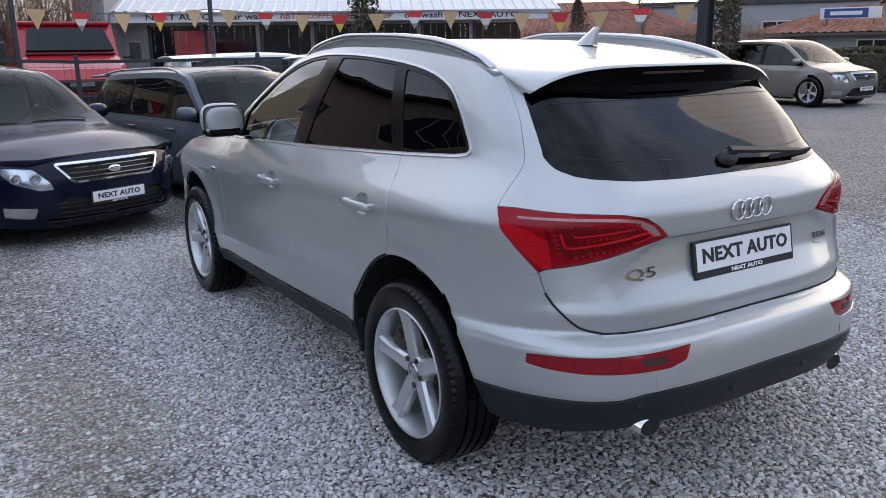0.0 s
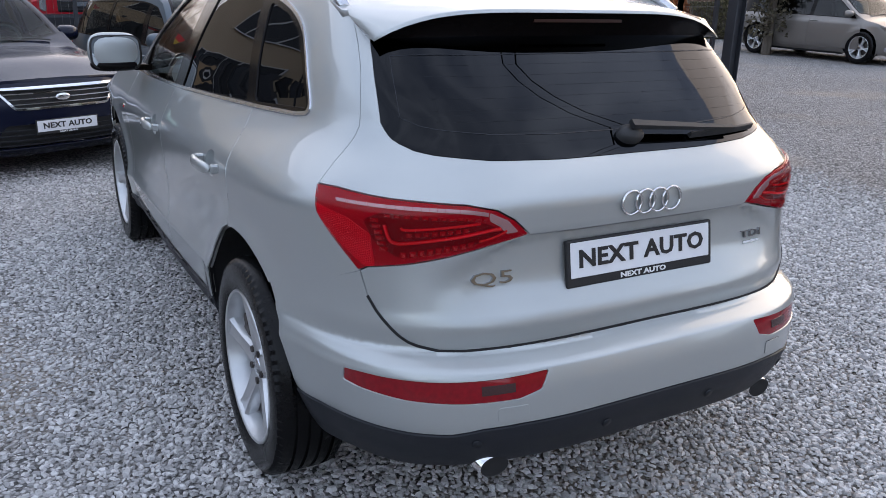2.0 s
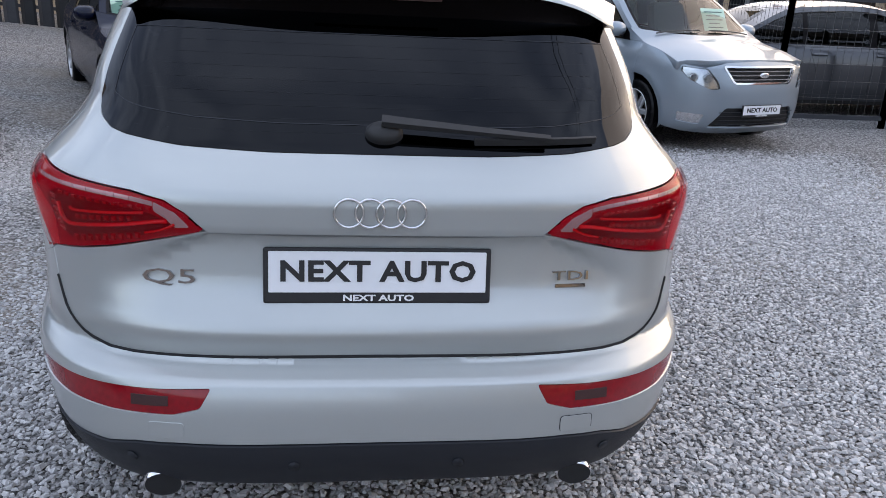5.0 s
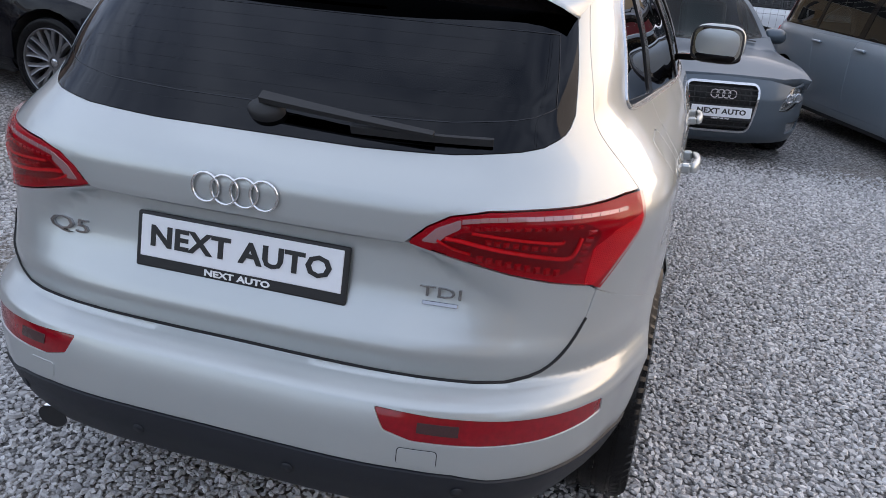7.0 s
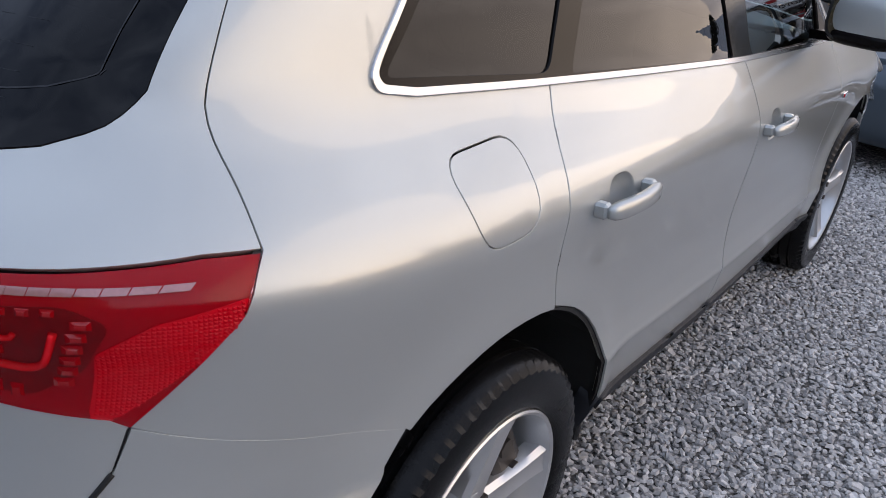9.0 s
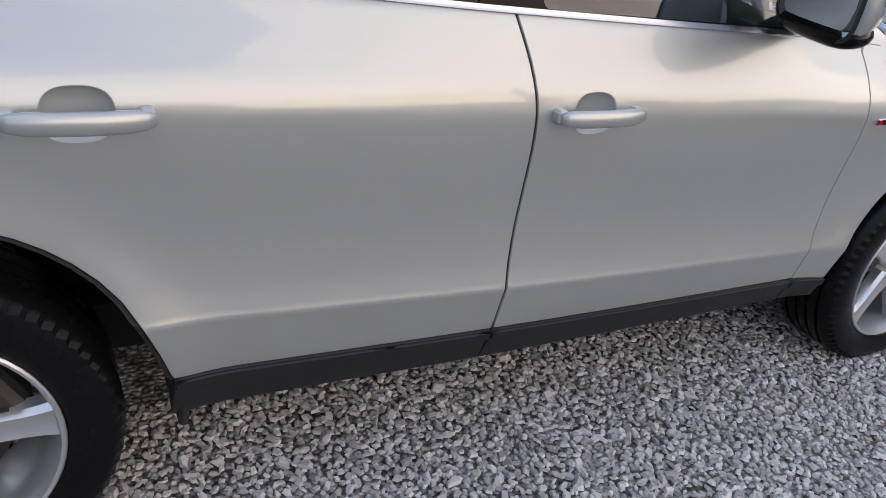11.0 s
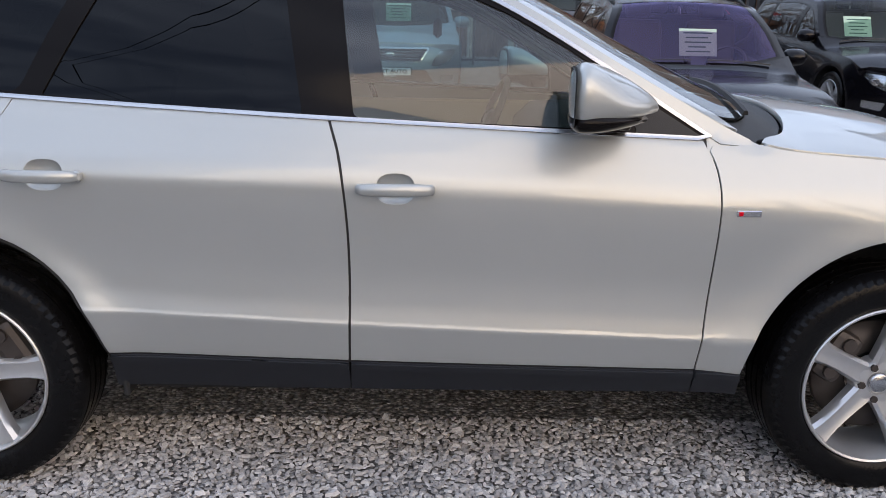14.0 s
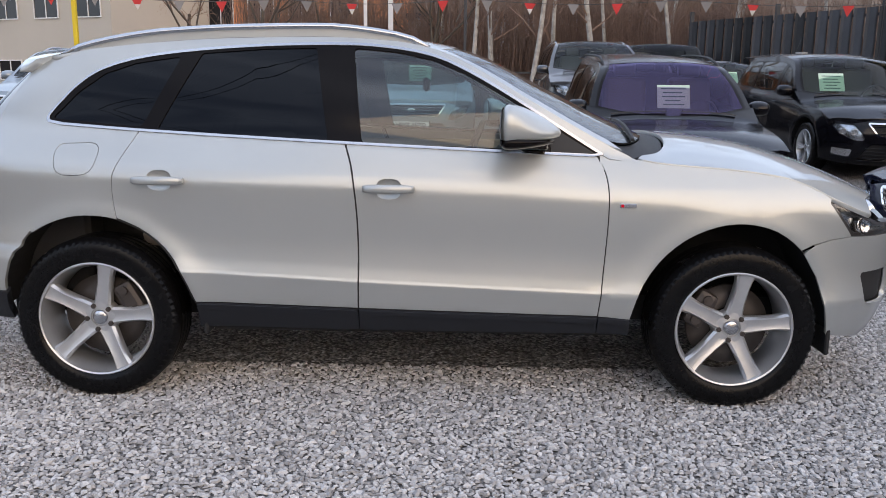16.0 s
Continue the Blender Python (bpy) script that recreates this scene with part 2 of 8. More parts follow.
def letters(name, s, size, mat, parent, m, bold=0.0, spacing=1.0, label="", stretch=(1, 1), depth=0.001):
    me = text_mesh(s, size, depth, bold, spacing)
    me.transform(Matrix.Diagonal((stretch[0], stretch[1], 1, 1)))
    me.materials.clear()
    return part(name, me, mat, parent, label, m=m)


# ---------------------------------------------------------------- curved sheet machinery
def curve(*knots):
    """A smooth curve through (a, value) knots that does not overshoot."""
    xs = np.array([k[0] for k in knots], float)
    ys = np.array([k[1] for k in knots], float)
    d = np.diff(ys) / np.diff(xs)
    t = np.zeros(len(xs))
    t[1:-1] = np.where(d[:-1] * d[1:] > 0, 2 * d[:-1] * d[1:] / np.where(d[:-1] + d[1:] == 0, 1, d[:-1] + d[1:]), 0)
    t[0], t[-1] = d[0], d[-1]

    def f(v):
        v = np.asarray(v, float)
        w = np.clip(v, xs[0], xs[-1])
        i = np.clip(np.searchsorted(xs, w) - 1, 0, len(xs) - 2)
        h = xs[i + 1] - xs[i]
        q = (w - xs[i]) / h
        return (ys[i] * (2 * q ** 3 - 3 * q ** 2 + 1) + h * t[i] * (q ** 3 - 2 * q ** 2 + q)
                + ys[i + 1] * (-2 * q ** 3 + 3 * q ** 2) + h * t[i + 1] * (q ** 3 - q ** 2))
    return f


def rounded(pts, r=0.02, k=5, step=0.06):
    """A closed outline with rounded corners; a point may carry its own radius as a third number."""
    out = []
    n = len(pts)
    for i in range(n):
        p = np.array(pts[i][:2], float)
        rr = pts[i][2] if len(pts[i]) > 2 else r
        a, b = np.array(pts[i - 1][:2], float) - p, np.array(pts[(i + 1) % n][:2], float) - p
        la, lb = np.hypot(*a), np.hypot(*b)
        ra = min(rr, la * 0.49, lb * 0.49)
        if ra < 1e-4:
            out.append(tuple(p))
            continue
        p0, p1 = p + a / la * ra, p + b / lb * ra
        for j in range(k + 1):
            q = j / k
            out.append(tuple(p0 * (1 - q) ** 2 + 2 * p * q * (1 - q) + p1 * q * q))
    dense = []
    for i, p in enumerate(out):
        p, q = np.array(p), np.array(out[(i + 1) % len(out)])
        c = max(1, int(math.ceil(np.hypot(*(q - p)) / step)))
        dense += [tuple(p + (q - p) * j / c) for j in range(c)]
    return dense


def through_pts(pts, k=6):
    """An open smooth line (Catmull-Rom) through points."""
    p = [np.array(a, float) for a in pts]
    p = [2 * p[0] - p[1]] + p + [2 * p[-1] - p[-2]]
    out = []
    for i in range(1, len(p) - 2):
        for j in range(k):
            t = j / k
            out.append(tuple(0.5 * (2 * p[i] + (p[i + 1] - p[i - 1]) * t + (2 * p[i - 1] - 5 * p[i] + 4 * p[i + 1] - p[i + 2]) * t * t
                                    + (3 * p[i] - p[i - 1] - 3 * p[i + 1] + p[i + 2]) * t ** 3)))
    out.append(tuple(p[-2]))
    return out


def inside(px, py, poly):
    x, y = np.array([q[0] for q in poly]), np.array([q[1] for q in poly])
    x2, y2 = np.roll(x, -1), np.roll(y, -1)
    c = np.zeros(len(px), bool)
    for a, b, a2, b2 in zip(x, y, x2, y2):
        if b != b2:
            c ^= ((b > py) != (b2 > py)) & (px < (a2 - a) * (py - b) / (b2 - b) + a)
    return c


def inset(poly, d):
    """The outline moved inwards by d (outwards if negative)."""
    p = np.array(poly, float)
    area = 0.5 * np.sum(p[:, 0] * np.roll(p[:, 1], -1) - np.roll(p[:, 0], -1) * p[:, 1])
    a, b = p - np.roll(p, 1, 0), np.roll(p, -1, 0) - p
    na = np.stack([-a[:, 1], a[:, 0]], 1) / (np.hypot(a[:, 0], a[:, 1])[:, None] + 1e-9)
    nb = np.stack([-b[:, 1], b[:, 0]], 1) / (np.hypot(b[:, 0], b[:, 1])[:, None] + 1e-9)
    nn = na + nb
    nn /= np.maximum(np.sum(nn * na, 1), 0.35)[:, None] + 1e-9
    return [tuple(q) for q in p + nn * d * np.sign(area)]


from mathutils.geometry import delaunay_2d_cdt


def dense(poly, step):
    """The outline with no edge longer than step, so that it follows a curved skin."""
    out = []
    for (xa, ya), (xb, yb) in zip(poly, list(poly[1:]) + [poly[0]]):
        k = max(1, int(math.ceil(math.hypot(xb - xa, yb - ya) / step)))
        out += [(xa + (xb - xa) * i / k, ya + (yb - ya) * i / k) for i in range(k)]
    return out


def sheet_mesh(name, surf, outer, holes=(), h=0.04, off=0.0, flange=0.02, flip=False, lines=()):
    """A sheet on surf(a, b) -> x, y, z, bounded by outer and holes, with turned-in edges."""
    step = max(0.012, h * 0.8)
    outer, holes = dense(outer, step), [dense(q, step) for q in holes]
    loops = [outer] + holes
    pts, edges = [], []
    for lp in loops:
        s = len(pts)
        pts += lp
        edges += [(s + i, s + (i + 1) % len(lp)) for i in range(len(lp))]
    o = np.array(outer)
    ga, gb = np.meshgrid(np.arange(o[:, 0].min() + h / 2, o[:, 0].max(), h), np.arange(o[:, 1].min() + h / 2, o[:, 1].max(), h))
    ga, gb = ga.ravel(), gb.ravel()
    ok = inside(ga, gb, outer)
    for q in holes:
        ok &= ~inside(ga, gb, q)
    for ln in lines:                                          # creases: rows of points that the triangles must follow
        la = np.array(ln)
        kp = inside(la[:, 0], la[:, 1], outer)
        bd = np.array(pts[:len(outer)])
        last = None
        for i in np.nonzero(kp)[0]:
            if np.hypot(bd[:, 0] - la[i, 0], bd[:, 1] - la[i, 1]).min() < 0.006:
                last = None
                continue
            pts.append(tuple(la[i]))
            if last == i - 1:
                edges.append((len(pts) - 2, len(pts) - 1))
            last = i
    bp = np.array(pts)
    ga, gb = ga[ok], gb[ok]
    if len(ga):
        keep = np.ones(len(ga), bool)
        for i in range(0, len(ga), 2000):
            d = np.hypot(ga[i:i + 2000, None] - bp[None, :, 0], gb[i:i + 2000, None] - bp[None, :, 1]).min(1)
            keep[i:i + 2000] = d > h * 0.35
        pts = pts + list(zip(ga[keep].tolist(), gb[keep].tolist()))
    vs, _, fs, _, _, _ = delaunay_2d_cdt([Vector(p) for p in pts], edges, [], 0, 1e-6)
    v = np.array([(q.x, q.y) for q in vs])
    f = np.array([t for t in fs if len(t) == 3])
    c = v[f].mean(1)
    ok = inside(c[:, 0], c[:, 1], outer)
    for q in holes:
        ok &= ~inside(c[:, 0], c[:, 1], q)
    f = f[ok]

    def put(a, b):
        return np.stack(surf(a, b), 1)
    e = 2e-3
    P = put(v[:, 0], v[:, 1])
    N = np.cross(put(v[:, 0] + e, v[:, 1]) - put(v[:, 0] - e, v[:, 1]), put(v[:, 0], v[:, 1] + e) - put(v[:, 0], v[:, 1] - e))
    N /= np.linalg.norm(N, axis=1)[:, None] + 1e-12
    if flip:
        N = -N
    P = P + N * off
    fn = np.cross(P[f[:, 1]] - P[f[:, 0]], P[f[:, 2]] - P[f[:, 0]])
    back = np.sum(fn * N[f[:, 0]], 1) < 0
    f[back] = f[back][:, ::-1]
    verts, norms, faces = P.tolist(), N.tolist(), f.tolist()
    if flange:
        ed = {}
        for t in f.tolist():
            for i in range(3):
                a, b = t[i], t[(i + 1) % 3]
                ed[(a, b)] = 1
        rim = [k for k in ed if (k[1], k[0]) not in ed]
        acc = {}
        for a, b in rim:
            d = np.cross(P[b] - P[a], N[a])
            d /= np.linalg.norm(d) + 1e-12
            acc.setdefault(a, []).append(d)
            acc.setdefault(b, []).append(d)
        ia, ib = {}, {}
        for k, ds in acc.items():
            d = np.mean(ds, 0)
            d /= np.linalg.norm(d) + 1e-12
            ia[k] = len(verts)
            verts.append((P[k] - N[k] * 0.0005 + d * 0.0005).tolist()); norms.append((0.5 * N[k] + d).tolist())
            ib[k] = len(verts)
            verts.append((P[k] - N[k] * flange).tolist()); norms.append(d.tolist())
        for a, b in rim:
            faces += [(a, ia[a], ia[b], b), (ia[a], ib[a], ib[b], ia[b])]
    me = bpy.data.meshes.new(name)
    me.from_pydata(verts, [], faces)
    me.polygons.foreach_set("use_smooth", [True] * len(me.polygons))
    me.normals_split_custom_set_from_vertices(norms)
    me.update()
    return me


class Shell:
    """A car's skin: a wall that wraps round the car (s runs from the tail's middle to the nose, z up), and a top over it."""

    def __init__(self, zref, belt, width, taper, tail, nose, y_a, y_b, n_a, n_b, edge, crown, power=2.2, wheels=(), flare=0.02, wheel_r=0.36, pinch=None, recess=None):
        self.pinch, self.recess = pinch, recess
        self.n_a = n_a if callable(n_a) else curve((0.0, n_a), (3.0, n_a))
        self.zref, self.belt, self.width, self.taper, self.tail, self.nose = zref, belt, width, taper, tail, nose
        self.y_a, self.y_b, self.n_b, self.edge, self.crown, self.power = y_a, y_b, n_b, edge, crown, power
        self.wheels, self.flare, self.wheel_r = wheels, flare, wheel_r
        self.s_a, self.s_b = 1.5, 1.5 + y_b - y_a
        self.s_end = self.s_b + 1.5

    def half(self, y, z):
        zz = z + self.zref - self.belt(y)
        w = self.width(zz) * self.taper(y)
        if self.pinch:
            r = np.clip((zz - self.zref + 0.216) / 0.22, 0, 1)
            w = w * (1 - self.pinch(y) * r * r * (3 - 2 * r))
        for yc in self.wheels:
            r = np.hypot(y - yc, z - self.wheel_r)
            w = w + self.flare * np.exp(-((r - self.wheel_r - 0.085) / 0.07) ** 2)
        return w

    def wall(self, s, z):
        s, z = np.broadcast_arrays(np.asarray(s, float), np.asarray(z, float))
        a = np.abs(s)
        def bend(t, n):
            c, q = np.maximum(np.cos(t), 0), np.sin(t)
            r = (c ** n + q ** n) ** (1 / n)
            return q / r, c / r
        x1, c1 = bend(np.clip(a / self.s_a, 0, 1) * math.pi / 2, self.n_a(z))
        x2, c2 = bend(np.clip((self.s_end - a) / 1.5, 0, 1) * math.pi / 2, self.n_b)
        y1 = self.y_a - (self.y_a - self.tail(z)) * c1
        y2 = self.y_b + (self.nose(z) - self.y_b) * c2
        y = np.where(a < self.s_a, y1, np.where(a > self.s_b, y2, self.y_a + a - self.s_a))
        k = np.where(a < self.s_a, x1, np.where(a > self.s_b, x2, 1.0))
        x = np.sign(s) * self.half(y, z) * k
        if self.recess:
            y = y + np.where(a < self.s_a, self.recess(np.abs(x), z), 0.0)
        return x, y, z

    def side(self, y, z):
        """The s of a place on the side, by its y."""
        if y < self.y_a:
            c = min(1.0, (self.y_a - y) / (self.y_a - float(self.tail(z))))
            n = float(self.n_a(z))
            return math.atan2((1 - c ** n) ** (1 / n), c) / (math.pi / 2) * self.s_a
        if y > self.y_b:
            c = min(1.0, (y - self.y_b) / (float(self.nose(z)) - self.y_b))
            return self.s_end - math.atan2((1 - c ** self.n_b) ** (1 / self.n_b), c) / (math.pi / 2) * 1.5
        return self.s_a + y - self.y_a

    def back(self, x, z):
        """The s of a place on the tail, by its x."""
        y, n = float(self.tail(z)), float(self.n_a(z))
        for _ in range(8):
            k = min(1.0, abs(x) / float(self.half(y, z)))
            c = (1 - k ** n) ** (1 / n)
            y = self.y_a - (self.y_a - float(self.tail(z))) * c
        return math.copysign(math.atan2(k, c) / (math.pi / 2) * self.s_a, x)

    def front(self, x, z):
        """The s of a place on the nose, by its x."""
        y = float(self.nose(z))
        for _ in range(8):
            k = min(1.0, abs(x) / float(self.half(y, z)))
            c = (1 - k ** self.n_b) ** (1 / self.n_b)
            y = self.y_b + (float(self.nose(z)) - self.y_b) * c
        return self.s_end - math.atan2(k, c) / (math.pi / 2) * 1.5

    def top(self, x, y):
        x, y = np.broadcast_arrays(np.asarray(x, float), np.asarray(y, float))
        e, c = self.edge(y), self.crown(y)
        xe = np.maximum(self.half(y, e), 0.05)
        return x, y, e + (c - e) * (1 - np.minimum(np.abs(x) / xe, 1.25) ** self.power)

    def rim(self, s):
        """The height of the wall's upper edge."""
        z = 1.4
        for _ in range(12):
            _, y, _ = self.wall(s, z)
            z = float(self.edge(y))
        return z

    def place(self, s, z, off=0.0):
        """A frame on the wall: origin, outward normal as local z, local x level."""
        s, z = float(s), float(z)
        p = np.array([float(q) for q in self.wall(s, z)])
        e = 3e-3
        du = np.array([float(q) for q in self.wall(s + e, z)]) - np.array([float(q) for q in self.wall(s - e, z)])
        dv = np.array([float(q) for q in self.wall(s, z + e)]) - np.array([float(q) for q in self.wall(s, z - e)])
        n = Vector(np.cross(du, dv)).normalized()
        if n.x * p[0] < -1e-9 and abs(n.x) > 0.3:
            n = -n
        x = Vector((0, 0, 1)).cross(n).normalized()
        y = n.cross(x)
        m = Matrix((x, y, n)).transposed().to_4x4()
        m.translation = Vector(p) + n * off
        return m


# ---------------------------------------------------------------- wheels
def rim_mesh(R, width, spokes=5, style="blade"):
    """Alloy wheel facing +x: barrel, lip, spokes, hub."""
    bm = bmesh.new()
    w = width / 2
    lathe(bm, [(-w, R * 0.97), (-w * 0.6, R * 0.90), (w * 0.55, R * 0.90), (w * 0.82, R * 0.945), (w * 0.97, R * 0.96), (w * 1.0, R * 0.985), (w * 0.97, R),
               (w * 0.80, R * 1.0)], 56)
    hub_x = w * 0.62
    lathe(bm, [(hub_x - 0.045, R * 0.30), (hub_x - 0.01, R * 0.295), (hub_x + 0.002, R * 0.26), (hub_x + 0.004, R * 0.16), (hub_x - 0.006, R * 0.15), (hub_x - 0.006, 0.001)], 40)
    bmesh.ops.recalc_face_normals(bm, faces=bm.faces[:])
    me = bpy.data.meshes.new("rim")
    bm.to_mesh(me)
    bm.free()
    finish(me, None)
    me.set_sharp_from_angle(angle=radians(38))
    return me


def spoke_mesh(R, width, style):
    """One spoke pointing up: a broad blade, or a forked pair of thin arms."""
    bm = bmesh.new()
    w = width / 2
    hub_x = w * 0.62
    a = math.pi / 2
    for lean, fat in ([(0.0, 1.0)] if style == "blade" else [(-0.16, 0.55), (0.16, 0.55)]):
        rings = []
        for q in np.linspace(0, 1, 8):
            r = R * (0.20 + 0.745 * q)
            half = R * fat * (0.150 - 0.055 * q + 0.065 * q ** 4)
            fx = hub_x + 0.004 + w * 0.05 * math.sin(q * math.pi) + (w * 0.24) * q ** 2
            c, s = math.cos(a + lean * q), math.sin(a + lean * q)
            ring = []
            for e, dx in ((-1.0, -0.042), (-1.0, -0.012), (-0.72, 0.0), (-0.30, -0.004), (0.30, -0.004), (0.72, 0.0), (1.0, -0.012), (1.0, -0.042)):
                ring.append(bm.verts.new((fx + dx, r * c - e * half * s, r * s + e * half * c)))
            rings.append(ring)
        for r0, r1 in zip(rings, rings[1:]):
            for j in range(7):
                bm.faces.new((r0[j], r0[j + 1], r1[j + 1], r1[j]))
            bm.faces.new((r0[7], r0[0], r1[0], r1[7]))
    bmesh.ops.recalc_face_normals(bm, faces=bm.faces[:])
    me = bpy.data.meshes.new("spoke")
    bm.to_mesh(me)
    bm.free()
    finish(me, None)
    me.set_sharp_from_angle(angle=radians(38))
    return me


def tyre_mesh(R, rim, width, grooves=True, blocks=72):
    """Tyre with rounded shoulders, grooves and cut shoulder blocks."""
    bm = bmesh.new()
    w = width / 2
    side = [(w * 0.84, rim * 0.985), (w * 0.93, rim * 1.02), (w * 0.985, rim + (R - rim) * 0.22), (w * 1.0, rim + (R - rim) * 0.45), (w * 0.985, rim + (R - rim) * 0.66), (w * 0.955, rim + (R - rim) * 0.80),
            (w * 0.90, R - 0.016)]
    tread = [(w * 0.80, R - 0.005)]
    if grooves:
        for g in (0.52, 0.17, -0.17, -0.52):
            tread += [(w * (g + 0.05), R - 0.001), (w * (g + 0.045), R - 0.010), (w * (g - 0.045), R - 0.010), (w * (g - 0.05), R - 0.001)]
    tread += [(-w * 0.80, R - 0.005)]
    prof = side + tread + [(-a, r) for a, r in side[::-1]]
    seg = blocks * 2
    rings = []
    for a, r in prof:
        ring = []
        for i in range(seg):
            t = 2 * math.pi * (i + 0.16 * (i % 2)) / seg
            rr = r
            if grooves and abs(a) > w * 0.62 and abs(a) < w * 0.97 and r > rim + (R - rim) * 0.75 and i % 2:
                rr = r - 0.0065
            ring.append(bm.verts.new((a, rr * math.cos(t), rr * math.sin(t))))
        rings.append(ring)
    for r0, r1 in zip(rings, rings[1:]):
        for i in range(seg):
            bm.faces.new((r0[i], r0[(i + 1) % seg], r1[(i + 1) % seg], r1[i]))
    bmesh.ops.recalc_face_normals(bm, faces=bm.faces[:])
    me = bpy.data.meshes.new("tyre")
    bm.to_mesh(me)
    bm.free()
    finish(me, None)
    me.set_sharp_from_angle(angle=radians(32))
    return me


def wheel_kit(R, rim, width, spokes, style, rim_mat, grooves=True):
    kit = {"R": R, "rim_r": rim, "rim": rim_mesh(rim, width * 0.95, spokes, style), "tyre": tyre_mesh(R, rim, width, grooves, 72 if grooves else 24)}
    kit["rim"].materials.append(rim_mat)
    kit["spoke"], kit["spokes"] = spoke_mesh(rim, width * 0.95, style), spokes
    kit["spoke"].materials.append(rim_mat)
    kit["tyre"].materials.append(M_RUBBER)
    bm = bmesh.new()
    lathe(bm, [(-0.012, rim * 0.30), (-0.012, rim * 0.70), (0.012, rim * 0.70), (0.012, rim * 0.30)], 40)
    bmesh.ops.recalc_face_normals(bm, faces=bm.faces[:])
    kit["disc"] = bpy.data.meshes.new("brake_disc")
    bm.to_mesh(kit["disc"])
    bm.free()
    finish(kit["disc"], M_DISC, True)
    bm = bmesh.new()
    box(bm, 0.0, 0, 0, 0.09, 0.17, 0.10, 0.025, seg=2)
    rod(bm, (0.03, -0.05, 0.0), (0.055, -0.05, 0.0), 0.022)
    rod(bm, (0.03, 0.05, 0.0), (0.055, 0.05, 0.0), 0.022)
    kit["caliper"] = bpy.data.meshes.new("brake_caliper")
    bm.to_mesh(kit["caliper"])
    bm.free()
    finish(kit["caliper"], M_DISC, False)
    bm = bmesh.new()
    lathe(bm, [(-0.01, 0.032), (0.004, 0.032), (0.008, 0.026), (0.009, 0.0005)], 24)
    kit["cap"] = bpy.data.meshes.new("hub_cap")
    bm.to_mesh(kit["cap"])
    bm.free()
    finish(kit["cap"], M_SATIN, True)
    bm = bmesh.new()
    bmesh.ops.create_cone(bm, cap_ends=True, segments=6, radius1=0.0125, radius2=0.0115, depth=0.022, matrix=Matrix.Rotation(radians(90), 4, "Y"))
    kit["bolt"] = bpy.data.meshes.new("wheel_bolt")
    bm.to_mesh(kit["bolt"])
    bm.free()
    finish(kit["bolt"], M_DISC, False)
    kit["w"] = width
    return kit


def put_wheel(kit, car, x, y, spin=0.0, detail=True, steer=0.0):
    side = 1 if x > 0 else -1
    base = Matrix.Translation((x, y, kit["R"] - 0.006)) @ Matrix.Rotation((0 if side > 0 else math.pi) + steer, 4, "Z")
    w = part("wheel", kit["rim"], None, car, m=base @ Matrix.Rotation(spin, 4, "X"))
    part("tyre", kit["tyre"], None, w)
    for i in range(kit["spokes"]):
        part("spoke", kit["spoke"], None, w, m=Matrix.Rotation(2 * math.pi * i / kit["spokes"], 4, "X"))
    hub_x = kit["w"] * 0.95 / 2 * 0.62
    part("hub_cap", kit["cap"], None, w, m=Matrix.Translation((hub_x, 0, 0)))
    part("brake_disc", kit["disc"], None, w, m=Matrix.Translation((-0.005, 0, 0)))
    if detail:
        for i in range(5):
            a = 2 * math.pi * (i + 0.5) / 5 + math.pi / 2
            part("wheel_bolt", kit["bolt"], None, w, m=Matrix.Translation((hub_x, 0.056 * math.cos(a), 0.056 * math.sin(a))))
        part("brake_caliper", kit["caliper"], None, w, m=Matrix.Rotation(-spin, 4, "X") @ Matrix.Rotation(radians(30 if (y < 1) == (side > 0) else 150), 4, "X") @ Matrix.Translation((0.02, 0.155, 0)) @ Matrix.Rotation(radians(90), 4, "X"))
    return w


# ---------------------------------------------------------------- the silver car
def soft(v):
    v = np.clip(v, 0, 1)
    return v * v * (3 - 2 * v)


def board_recess(x, z):
    """Hollow of the tailgate round the number board, under the ledge that joins the lamps."""
    ledge = 0.9835 - 0.25 * np.maximum(0.0, x - 0.388)
    return 0.030 * soft((ledge - z) / (0.016 + 0.30 * np.maximum(0.0, x - 0.385))) * soft((z - 0.752) / 0.115) * soft((0.68 - x) / 0.26)


